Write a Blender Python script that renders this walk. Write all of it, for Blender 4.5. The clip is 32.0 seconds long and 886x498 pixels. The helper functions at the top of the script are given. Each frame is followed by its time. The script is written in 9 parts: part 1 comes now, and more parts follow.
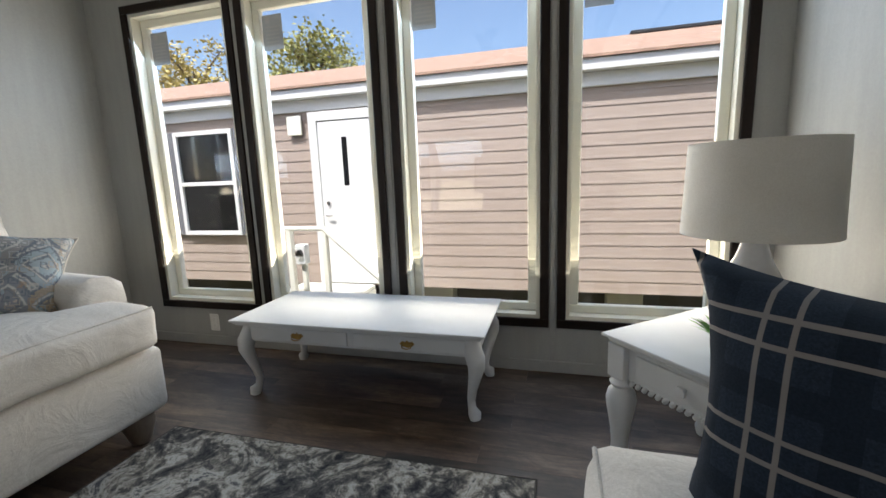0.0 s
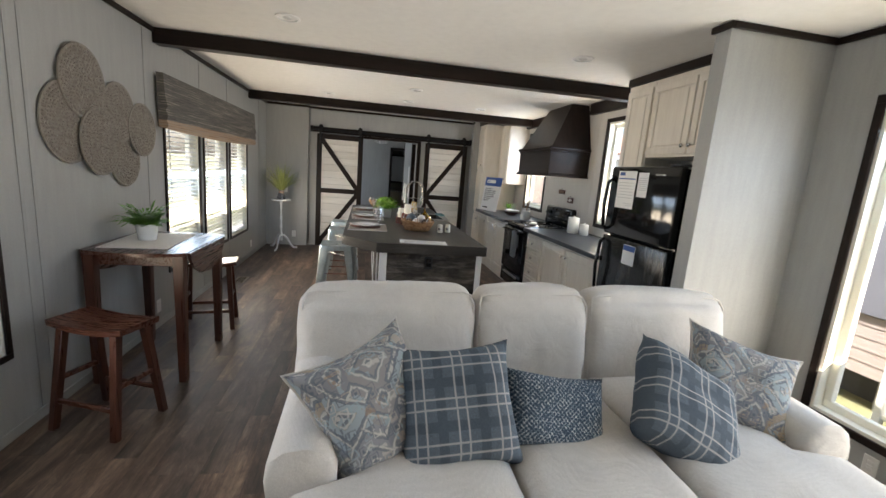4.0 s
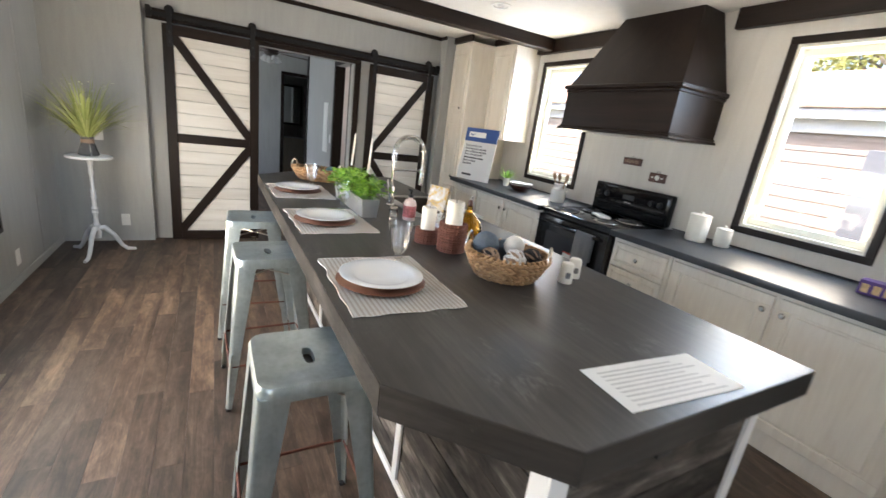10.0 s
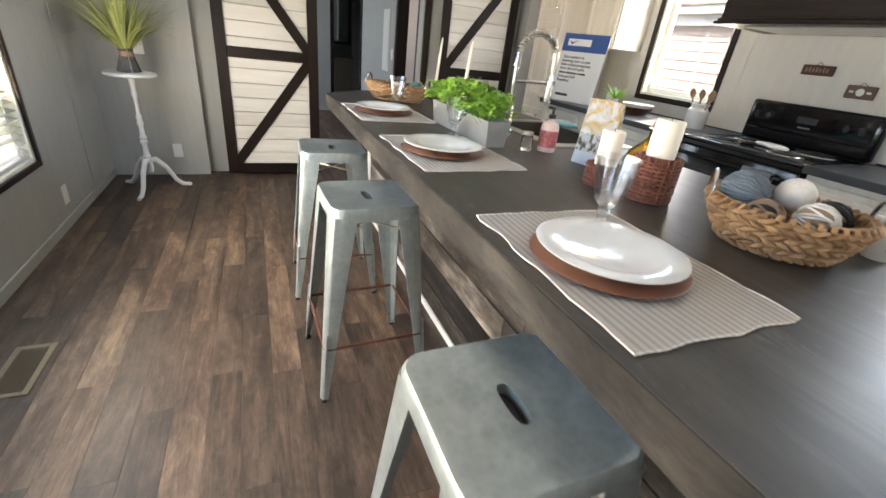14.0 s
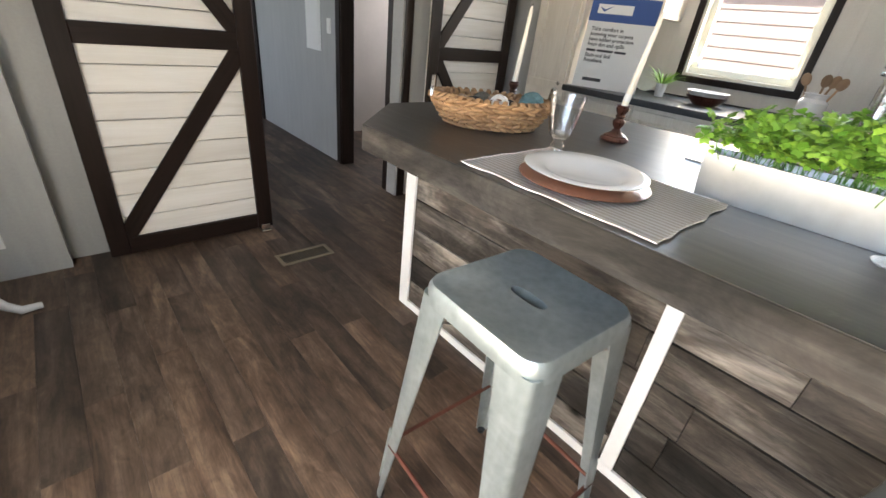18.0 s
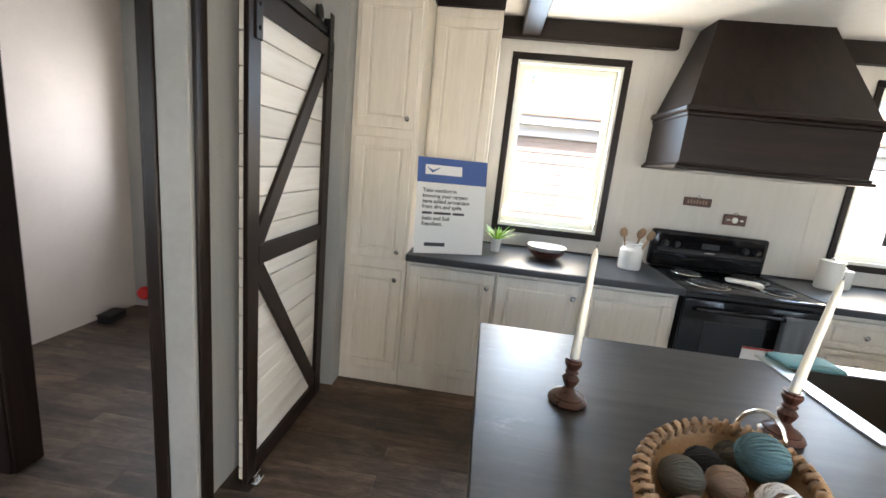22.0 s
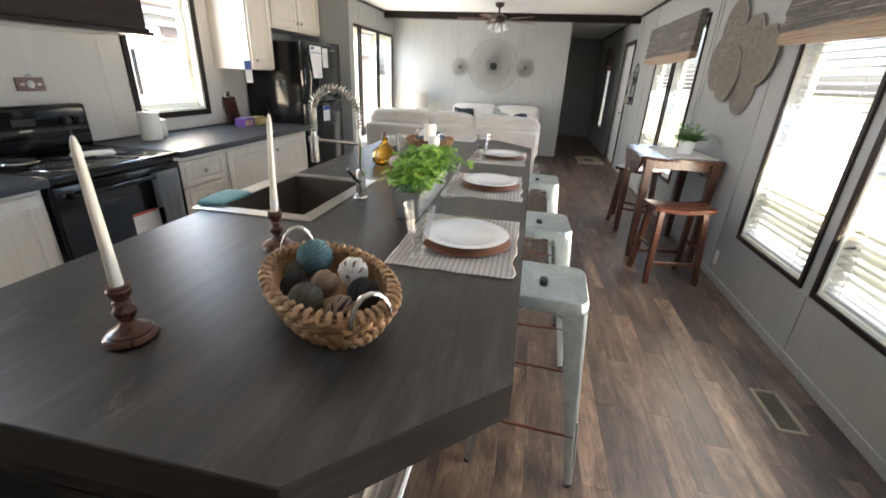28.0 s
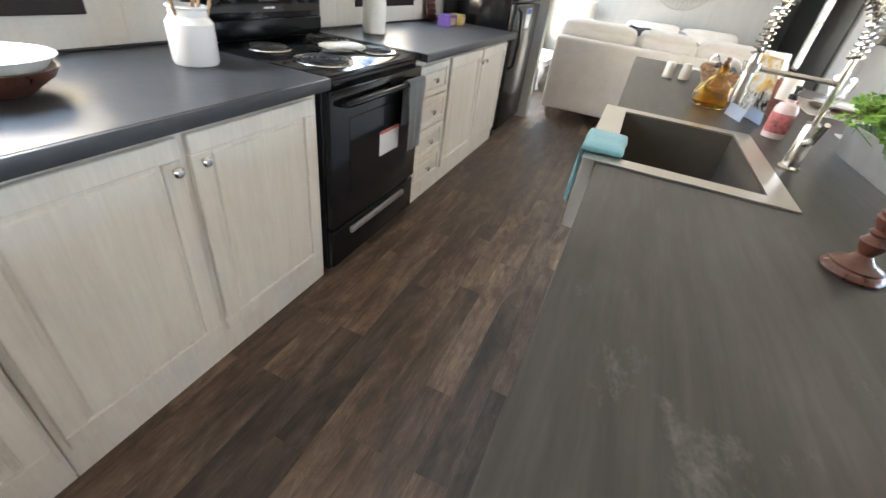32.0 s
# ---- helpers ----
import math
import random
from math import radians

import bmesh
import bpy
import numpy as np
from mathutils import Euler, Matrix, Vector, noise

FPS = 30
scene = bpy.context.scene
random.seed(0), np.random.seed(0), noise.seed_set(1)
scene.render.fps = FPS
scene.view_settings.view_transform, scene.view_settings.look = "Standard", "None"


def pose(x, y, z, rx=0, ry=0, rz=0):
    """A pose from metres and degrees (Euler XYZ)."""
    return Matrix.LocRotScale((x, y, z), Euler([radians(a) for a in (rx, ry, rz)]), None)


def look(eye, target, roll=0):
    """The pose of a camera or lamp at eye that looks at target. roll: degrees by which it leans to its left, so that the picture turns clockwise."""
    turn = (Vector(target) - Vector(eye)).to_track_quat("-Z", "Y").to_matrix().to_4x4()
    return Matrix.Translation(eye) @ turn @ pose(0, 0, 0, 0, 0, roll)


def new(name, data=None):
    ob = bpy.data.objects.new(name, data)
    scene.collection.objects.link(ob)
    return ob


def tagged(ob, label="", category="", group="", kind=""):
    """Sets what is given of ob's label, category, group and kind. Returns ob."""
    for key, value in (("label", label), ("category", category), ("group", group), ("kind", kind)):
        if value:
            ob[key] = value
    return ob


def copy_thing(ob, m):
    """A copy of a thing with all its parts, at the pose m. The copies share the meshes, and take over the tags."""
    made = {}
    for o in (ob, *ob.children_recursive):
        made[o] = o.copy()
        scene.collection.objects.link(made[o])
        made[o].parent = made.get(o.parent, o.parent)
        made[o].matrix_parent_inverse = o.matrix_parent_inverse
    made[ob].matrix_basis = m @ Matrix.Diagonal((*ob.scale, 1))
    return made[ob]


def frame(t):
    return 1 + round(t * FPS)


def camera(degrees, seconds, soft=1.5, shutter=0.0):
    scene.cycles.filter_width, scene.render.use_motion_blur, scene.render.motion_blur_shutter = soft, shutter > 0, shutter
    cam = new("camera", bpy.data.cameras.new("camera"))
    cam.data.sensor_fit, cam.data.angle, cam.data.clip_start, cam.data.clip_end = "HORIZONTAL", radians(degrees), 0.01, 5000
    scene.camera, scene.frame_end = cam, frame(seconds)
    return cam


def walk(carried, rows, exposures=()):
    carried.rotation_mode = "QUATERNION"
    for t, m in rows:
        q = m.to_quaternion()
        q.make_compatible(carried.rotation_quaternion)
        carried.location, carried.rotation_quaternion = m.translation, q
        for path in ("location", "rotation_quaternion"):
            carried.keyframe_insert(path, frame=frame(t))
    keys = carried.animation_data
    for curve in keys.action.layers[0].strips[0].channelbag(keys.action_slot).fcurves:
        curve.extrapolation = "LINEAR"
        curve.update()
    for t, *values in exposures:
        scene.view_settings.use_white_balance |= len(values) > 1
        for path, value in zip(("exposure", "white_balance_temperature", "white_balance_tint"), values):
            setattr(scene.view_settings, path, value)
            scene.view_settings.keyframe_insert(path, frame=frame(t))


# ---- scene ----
cam = camera(93.5, 32.0, shutter=0.3)
PATH = [
    (0, (4.204, 2.338, 1.04), (3.681, 4.24, 0.707), -2.1),
    (0.5, (4.211, 2.328, 1.042), (3.599, 4.217, 0.804), -2.4),
    (1, (4.232, 2.321, 1.065), (3.458, 4.161, 0.945), -2.6),
    (1.5, (4.235, 2.261, 1.124), (3.198, 3.971, 1.161), -2.0),
    (2, (4.194, 2.162, 1.169), (2.726, 3.516, 1.276), 1.5),
    (2.5, (3.882, 2.004, 1.106), (2.071, 2.851, 1.059), 8.5),
    (3, (3.676, 1.898, 1.155), (1.761, 2.417, 0.907), 11.3),
    (3.5, (3.653, 1.785, 1.487), (1.729, 2.185, 1.117), 6.8),
    (4, (3.565, 1.747, 1.543), (1.635, 2.125, 1.18), 4.5),
    (4.5, (3.28, 1.779, 1.551), (1.343, 2.127, 1.198), 4.7),
    (6.5, (2.224, 1.313, 1.541), (0.34, 1.869, 1.162), 5.7),
    (7, (1.974, 1.265, 1.551), (0.225, 2.157, 1.172), 6.5),
    (7.5, (1.825, 1.257, 1.572), (0.278, 2.469, 1.195), 6.6),
    (8, (1.561, 1.297, 1.533), (0.073, 2.572, 1.13), 6.8),
    (8.5, (1.309, 1.25, 1.521), (-0.248, 2.413, 1.048), 7.8),
    (9, (1.04, 1.237, 1.496), (-0.463, 2.457, 0.993), 8.0),
    (9.5, (0.804, 1.249, 1.485), (-0.73, 2.407, 0.932), 7.4),
    (10, (0.514, 1.26, 1.467), (-1.154, 2.214, 0.913), 7.6),
    (10.5, (0.318, 1.218, 1.44), (-1.38, 2.105, 0.865), 8.0),
    (11, (0.172, 1.144, 1.365), (-1.526, 1.919, 0.647), 7.8),
    (11.5, (0.133, 1.141, 1.281), (-1.508, 1.802, 0.349), 8.1),
    (12, (0.128, 1.154, 1.183), (-1.345, 1.723, -0.044), 6.8),
    (12.5, (0.107, 1.158, 1.108), (-1.218, 1.757, -0.265), 6.7),
    (13, (0.051, 1.132, 1.152), (-1.329, 1.864, -0.097), 9.5),
    (13.5, (-0.028, 1.111, 1.236), (-1.562, 1.909, 0.231), 8.7),
    (14, (-0.226, 1.142, 1.276), (-1.853, 1.912, 0.404), 6.9),
    (14.5, (-0.388, 1.173, 1.294), (-2.035, 1.973, 0.489), 7.0),
    (15, (-0.598, 1.149, 1.283), (-2.215, 2.012, 0.484), 7.9),
    (15.5, (-0.822, 1.088, 1.268), (-2.417, 1.961, 0.436), 8.0),
    (17.5, (-1.707, 0.826, 1.287), (-3.091, 1.974, 0.412), 7.1),
    (18, (-1.991, 0.853, 1.224), (-3.264, 2.073, 0.28), 6.7),
    (18.5, (-2.207, 0.841, 1.247), (-3.355, 2.197, 0.328), 6.8),
    (19, (-2.47, 0.721, 1.332), (-3.558, 2.209, 0.556), 5.8),
    (19.5, (-2.736, 0.752, 1.378), (-3.8, 2.313, 0.72), 5.5),
    (20, (-2.984, 0.89, 1.399), (-3.98, 2.538, 0.857), 6.3),
    (20.5, (-3.189, 0.926, 1.452), (-3.971, 2.722, 1.047), 7.5),
    (21, (-3.32, 0.974, 1.484), (-3.808, 2.88, 1.123), 6.9),
    (21.5, (-3.415, 1.156, 1.501), (-3.758, 3.098, 1.17), 5.5),
    (22, (-3.5, 1.327, 1.495), (-3.678, 3.277, 1.086), 5.9),
    (22.5, (-3.664, 1.428, 1.505), (-3.551, 3.38, 1.085), 6.5),
    (23, (-3.73, 1.533, 1.505), (-3.262, 3.433, 1.091), 5.5),
    (23.5, (-3.689, 1.706, 1.519), (-2.864, 3.494, 1.166), 4.6),
    (24, (-3.635, 1.819, 1.555), (-2.339, 3.327, 1.337), 5.3),
    (24.5, (-3.594, 1.779, 1.553), (-1.857, 2.769, 1.488), 4.4),
    (25, (-3.718, 1.775, 1.585), (-1.764, 2.2, 1.562), 3.1),
    (25.5, (-3.792, 1.65, 1.621), (-1.805, 1.857, 1.546), 1.7),
    (27.5, (-3.82, 1.567, 1.51), (-1.915, 1.812, 0.954), 2.4),
    (28, (-3.814, 1.588, 1.449), (-2.0, 1.933, 0.68), 2.7),
    (28.5, (-3.807, 1.615, 1.382), (-2.126, 2.05, 0.389), 2.7),
    (29, (-3.821, 1.65, 1.334), (-2.243, 2.145, 0.209), 3.3),
    (29.5, (-3.827, 1.681, 1.346), (-2.271, 2.228, 0.214), 4.5),
    (30, (-3.812, 1.838, 1.334), (-2.252, 2.428, 0.231), 5.3),
    (30.5, (-3.781, 2.123, 1.327), (-2.23, 2.722, 0.215), 5.8),
    (31, (-3.719, 2.377, 1.286), (-2.217, 3.073, 0.163), 6.4),
    (31.5, (-3.622, 2.618, 1.271), (-2.139, 3.367, 0.158), 8.2),
    (32, (-3.59, 2.806, 1.291), (-2.022, 3.361, 0.181), 8.1),
]
walk(cam, [(t, look(eye, target, roll)) for t, eye, target, roll in PATH], exposures=[
    (0.0, 0.72, 6000, 10), (1.0, 0.55, 6000, 10), (2.0, 0.42, 5950, 8), (3.0, 1.2, 6050, 11), (4.5, 1.6, 6100, 12), (7.0, 2.1, 6000, 12),
    (9.0, 2.25, 6050, 12), (11.0, 2.25, 6150, 12), (12.0, 2.5, 6500, 12), (13.0, 2.9, 6700, 13), (14.0, 2.28, 6250, 11), (15.0, 2.1, 6250, 12),
    (18.0, 2.0, 6150, 12), (19.0, 2.2, 6100, 11), (20.0, 2.2, 6200, 11), (22.0, 2.35, 6050, 11), (23.0, 2.3, 6150, 12), (24.0, 1.85, 6050, 12), (25.0, 1.75, 5950, 12),
    (27.0, 1.95, 6100, 12), (28.0, 2.15, 6050, 12), (29.0, 2.75, 6200, 12), (31.0, 3.05, 6100, 11), (32.0, 2.9, 6100, 11),
])

# ---- world, sun and lamps ----
world = bpy.data.worlds.new("sky")
scene.world = world
world.use_nodes = True
wn = world.node_tree
sky = wn.nodes.new("ShaderNodeTexSky")
sky.sky_type, sky.sun_disc = "NISHITA", False
SUN_UP, SUN_TURN = radians(60), radians(200)
sky.sun_elevation, sky.sun_rotation = SUN_UP, SUN_TURN
sky.air_density, sky.dust_density, sky.ozone_density = 1.0, 3.5, 1.0
wn.links.new(sky.outputs[0], wn.nodes["Background"].inputs["Color"])
wn.nodes["Background"].inputs["Strength"].default_value = 0.15

sun = bpy.data.lights.new("sun", "SUN")
sun.energy, sun.angle, sun.color = 4.0, radians(0.53), (1.0, 0.95, 0.88)
sun_ob = new("sun", sun)
sun_way = Vector((math.sin(SUN_TURN) * math.cos(SUN_UP), math.cos(SUN_TURN) * math.cos(SUN_UP), math.sin(SUN_UP)))
sun_ob.matrix_basis = look(sun_way * 30, (0, 0, 0))


DAY = 0.50


def sky_lamp(name, x, y, z, w, h, face, watts, tint=(1.0, 0.98, 0.95), tilt=0.0):
    """Daylight that enters by a window: an area lamp in its opening."""
    li = bpy.data.lights.new(name, "AREA")
    li.shape, li.size, li.size_y, li.energy, li.color = "RECTANGLE", w, h, watts * DAY, tint
    o = new(name, li)
    o.matrix_basis = look((x, y, z), (x, y + face, z + tilt))
    return o


def day_window(name, x, y, z, w, h, face, watts, down=-0.55, up=0.50, ground=(1.0, 0.81, 0.56), share=0.5):
    """Blue light falls in from the sky, warm light is thrown up from the sunlit ground."""
    sky_lamp(name + "_from_sky", x, y, z + h * 0.26, w, h * 0.46, face, watts * share, (0.66, 0.83, 1.0), down)
    sky_lamp(name + "_from_ground", x, y, z - h * 0.26, w, h * 0.46, face, watts * (1 - share), ground, up)


for wx in (2.01, 2.87, 3.76, 4.63):
    day_window("living_window_daylight", wx, 4.70, 1.2, 0.74, 1.75, -1, 25, -0.7, 0.95, (1.0, 0.86, 0.64), 0.34)
for wx in (-3.03, -0.69):
    day_window("kitchen_window_daylight", wx, 4.70, 1.66, 0.7, 1.18, -1, 25, -0.6, 0.8)
for wx in (-0.98, -1.86, -2.74):
    day_window("dining_window_daylight", wx, 0.012, 1.08, 0.74, 1.2, 1, 22, -0.7, 0.5, (1.0, 0.82, 0.58), 0.29)
for wx in (1.8, 2.68):
    day_window("side_window_daylight", wx, 0.012, 1.08, 0.74, 1.2, 1, 10, -0.7, 0.55)
sky_lamp("bedroom_window_daylight", -7.2, -0.24, 1.4, 1.3, 1.3, 1, 20, (0.84, 0.92, 1.0))
sky_lamp("utility_window_daylight", -5.75, 4.70, 1.5, 0.7, 0.9, -1, 13)
sky_lamp("hall_window_daylight", 7.05, -0.24, 1.3, 0.5, 1.5, 1, 4)

# ---- materials ----
class Nodes:
    """A short way to wire up a principled material."""

    def __init__(self, name, rough=0.5, metal=0.0, color=(0.5, 0.5, 0.5), spec=0.5):
        self.mat = bpy.data.materials.new(name)
        self.mat.use_nodes = True
        self.nt = self.mat.node_tree
        self.b = self.nt.nodes["Principled BSDF"]
        self.b.inputs["Roughness"].default_value = rough
        self.b.inputs["Metallic"].default_value = metal
        self.b.inputs["Base Color"].default_value = (*color, 1)
        self.b.inputs["Specular IOR Level"].default_value = spec
        self.co = None

    def node(self, kind, operation=None):
        n = self.nt.nodes.new(kind)
        if operation:
            n.operation = operation
        return n

    def wire(self, a, b):
        self.nt.links.new(a, b)

    def coords(self, scale=(1, 1, 1), rot=(0, 0, 0), jitter=0.0):
        tc = self.node("ShaderNodeTexCoord")
        mp = self.node("ShaderNodeMapping")
        mp.inputs["Scale"].default_value = scale
        mp.inputs["Rotation"].default_value = rot
        src = tc.outputs["Object"]
        if jitter:
            oi = self.node("ShaderNodeObjectInfo")
            mul = self.node("ShaderNodeVectorMath", operation="SCALE")
            mul.inputs[0].default_value = (37.0, 53.0, 71.0)
            self.wire(oi.outputs["Random"], mul.inputs["Scale"])
            add = self.node("ShaderNodeVectorMath", operation="ADD")
            self.wire(src, add.inputs[0])
            self.wire(mul.outputs[0], add.inputs[1])
            src = add.outputs[0]
        self.wire(src, mp.inputs["Vector"])
        return mp.outputs["Vector"]

    def noise(self, vec, scale, detail=4.0, rough=0.55, dist=0.0):
        n = self.node("ShaderNodeTexNoise")
        n.inputs["Scale"].default_value, n.inputs["Detail"].default_value = scale, detail
        n.inputs["Roughness"].default_value, n.inputs["Distortion"].default_value = rough, dist
        self.wire(vec, n.inputs["Vector"])
        return n.outputs["Fac"]

    def voro(self, vec, scale, feature="F1", out="Distance"):
        n = self.node("ShaderNodeTexVoronoi")
        n.feature = feature
        n.inputs["Scale"].default_value = scale
        self.wire(vec, n.inputs["Vector"])
        return n.outputs[out]

    def wave(self, vec, scale, axis="X", profile="SIN", dist=0.0, detail=2.0):
        n = self.node("ShaderNodeTexWave")
        n.bands_direction, n.wave_profile = axis, profile
        n.inputs["Scale"].default_value, n.inputs["Distortion"].default_value, n.inputs["Detail"].default_value = scale, dist, detail
        self.wire(vec, n.inputs["Vector"])
        return n.outputs["Fac"]

    def ramp(self, fac, stops, hard=False):
        n = self.node("ShaderNodeValToRGB")
        if hard:
            n.color_ramp.interpolation = "CONSTANT"
        el = n.color_ramp.elements
        while len(el) < len(stops):
            el.new(0.5)
        for e, (p, c) in zip(el, stops):
            e.position = p
            e.color = (*c, 1) if isinstance(c, tuple) else (c, c, c, 1)
        self.wire(fac, n.inputs["Fac"])
        return n.outputs["Color"]

    def mix(self, fac, a, b, blend="MIX"):
        n = self.node("ShaderNodeMix")
        n.data_type, n.blend_type = "RGBA", blend
        for v, s in ((fac, n.inputs[0]), (a, n.inputs[6]), (b, n.inputs[7])):
            if isinstance(v, (int, float)):
                s.default_value = v if s.type == "VALUE" else (v, v, v, 1)
            elif isinstance(v, tuple):
                s.default_value = (*v, 1)
            else:
                self.wire(v, s)
        return n.outputs[2]

    def calc(self, op, a, b=0.0):
        n = self.node("ShaderNodeMath", operation=op)
        for v, s in ((a, n.inputs[0]), (b, n.inputs[1])):
            if isinstance(v, (int, float)):
                s.default_value = v
            else:
                self.wire(v, s)
        return n.outputs[0]

    def axis(self, vec, which):
        n = self.node("ShaderNodeSeparateXYZ")
        self.wire(vec, n.inputs[0])
        return n.outputs[which]

    def rand(self):
        return self.node("ShaderNodeObjectInfo").outputs["Random"]

    def island(self):
        return self.node("ShaderNodeNewGeometry").outputs["Random Per Island"]

    def color(self, c):
        self.wire(c, self.b.inputs["Base Color"])
        return self

    def rough(self, f, lo, hi):
        n = self.node("ShaderNodeMapRange")
        n.inputs["To Min"].default_value, n.inputs["To Max"].default_value = lo, hi
        self.wire(f, n.inputs["Value"])
        self.wire(n.outputs[0], self.b.inputs["Roughness"])
        return self

    def bump(self, f, strength=0.2, dist=0.002):
        n = self.node("ShaderNodeBump")
        n.inputs["Strength"].default_value, n.inputs["Distance"].default_value = strength, dist
        self.wire(f, n.inputs["Height"])
        self.wire(n.outputs[0], self.b.inputs["Normal"])
        return self


def plain(name, color, rough=0.5, metal=0.0, var=0.12, scale=30.0, bump=0.0, spec=0.5, jitter=0.0):
    """A surface of one colour with a faint uneven tone and grain."""
    n = Nodes(name, rough, metal, color, spec)
    v = n.coords(jitter=jitter)
    a, b = n.noise(v, scale * 0.12, 3), n.noise(v, scale, 5)
    f = n.calc("ADD", n.calc("MULTIPLY", a, 0.65), n.calc("MULTIPLY", b, 0.35))
    n.color(n.ramp(f, [(0.3, tuple(c * (1 - var) for c in color)), (0.7, tuple(min(1, c * (1 + var)) for c in color))]))
    n.rough(b, max(0.02, rough - 0.06), min(1, rough + 0.06))
    if bump:
        n.bump(b, bump, 0.002)
    return n.mat


def grained(name, dark, light, along="X", rough=0.45, fine=60.0, bump=0.15, jitter=1.0, swing=0.25, contrast=(0.32, 0.68), spec=0.5):
    """Wood with grain that runs along one axis and a tone of its own for every piece."""
    n = Nodes(name, rough, spec=spec)
    k = {"X": (0.06, 1, 1), "Y": (1, 0.06, 1), "Z": (1, 1, 0.06)}[along]
    v = n.coords(scale=k, jitter=jitter)
    a, b = n.noise(v, fine, 6, 0.65, 0.6), n.noise(v, fine * 0.13, 3, 0.5, 1.5)
    f = n.calc("ADD", n.calc("MULTIPLY", a, 0.5), n.calc("MULTIPLY", b, 0.5))
    c = n.ramp(f, [(contrast[0], dark), (contrast[1], light)])
    if swing:
        t = n.calc("ADD", n.calc("MULTIPLY", n.rand(), 2 * swing), 1 - 2 * swing)
        c = n.mix(1.0, c, n.ramp(t, [(0.0, 0.0), (1.0, 1.0)]), "MULTIPLY")
    n.color(c).rough(a, max(0.05, rough - 0.1), min(1, rough + 0.1)).bump(a, bump, 0.001)
    return n.mat

def wall_mat(name="wall_panel", dark=(0.295, 0.297, 0.285), light=(0.39, 0.392, 0.376)):
    n = Nodes(name, 0.55)
    v = n.coords()
    a, b, c = n.noise(v, 1.3, 3), n.noise(v, 90, 4, 0.7), n.noise(n.coords(scale=(1, 1, 0.12)), 24, 4)
    f = n.calc("ADD", n.calc("MULTIPLY", a, 0.3), n.calc("ADD", n.calc("MULTIPLY", b, 0.35), n.calc("MULTIPLY", c, 0.35)))
    n.color(n.ramp(f, [(0.3, dark), (0.7, light)])).bump(b, 0.12, 0.001)
    return n.mat


def worn_vinyl(n, c, a, vec):
    """Blotches, scratches and sheen shared by all the planks."""
    blotch = n.noise(vec, 17, 8, 0.8, 0.6)
    scratch = n.noise(vec, 46, 3, 0.9, 3.5)
    c = n.mix(1.0, c, n.ramp(blotch, [(0.36, (0.60, 0.58, 0.56)), (0.52, (1.0, 1.0, 1.0)), (0.66, (1.4, 1.34, 1.28))]), "MULTIPLY")
    c = n.mix(n.ramp(scratch, [(0.69, 0.0), (0.76, 0.45)]), c, (0.40, 0.34, 0.28))
    n.color(c).rough(a, 0.42, 0.62).bump(a, 0.25, 0.001)


def floor_mat():
    n = Nodes("plank_vinyl", 0.42)
    v = n.coords(scale=(0.07, 1, 1), jitter=1.0)
    v2 = n.coords(scale=(0.25, 1, 1), jitter=1.0)
    a, b = n.noise(v, 70, 7, 0.7, 0.8), n.noise(v2, 7, 5, 0.62, 1.0)
    f = n.calc("ADD", n.calc("MULTIPLY", a, 0.34), n.calc("MULTIPLY", b, 0.66))
    warm = n.ramp(f, [(0.34, (0.024, 0.0135, 0.0085)), (0.47, (0.093, 0.058, 0.038)), (0.58, (0.178, 0.117, 0.078)), (0.70, (0.31, 0.222, 0.154))])
    cool = n.ramp(f, [(0.34, (0.020, 0.0138, 0.0102)), (0.47, (0.071, 0.049, 0.0365)), (0.58, (0.134, 0.096, 0.071)), (0.70, (0.23, 0.173, 0.132))])
    c = n.mix(n.rand(), cool, warm)
    t = n.calc("ADD", n.calc("MULTIPLY", n.rand(), 0.5), 0.5)
    c = n.mix(1.0, c, n.ramp(t, [(0.0, 0.0), (1.0, 1.0)]), "MULTIPLY")
    worn_vinyl(n, c, a, n.coords(scale=(0.5, 1, 1), jitter=1.0))
    return n.mat


def island_top_mat():
    n = Nodes("island_laminate", 0.42, spec=0.38)
    v = n.coords(scale=(0.3, 1, 1))
    a, b, s = n.noise(v, 6, 5, 0.6, 0.8), n.noise(n.coords(scale=(0.08, 1, 1)), 45, 5, 0.7), n.noise(n.coords(scale=(0.55, 1, 1)), 5.5, 8, 0.78, 0.3)
    f = n.calc("ADD", n.calc("MULTIPLY", a, 0.6), n.calc("MULTIPLY", b, 0.4))
    c = n.ramp(f, [(0.32, (0.017, 0.0155, 0.0145)), (0.5, (0.040, 0.036, 0.0325)), (0.68, (0.076, 0.070, 0.063))])
    w = n.ramp(s, [(0.585, 0.0), (0.76, 0.5)])
    n.color(n.mix(w, c, (0.27, 0.255, 0.235))).rough(a, 0.30, 0.46).bump(b, 0.06, 0.0006)
    return n.mat


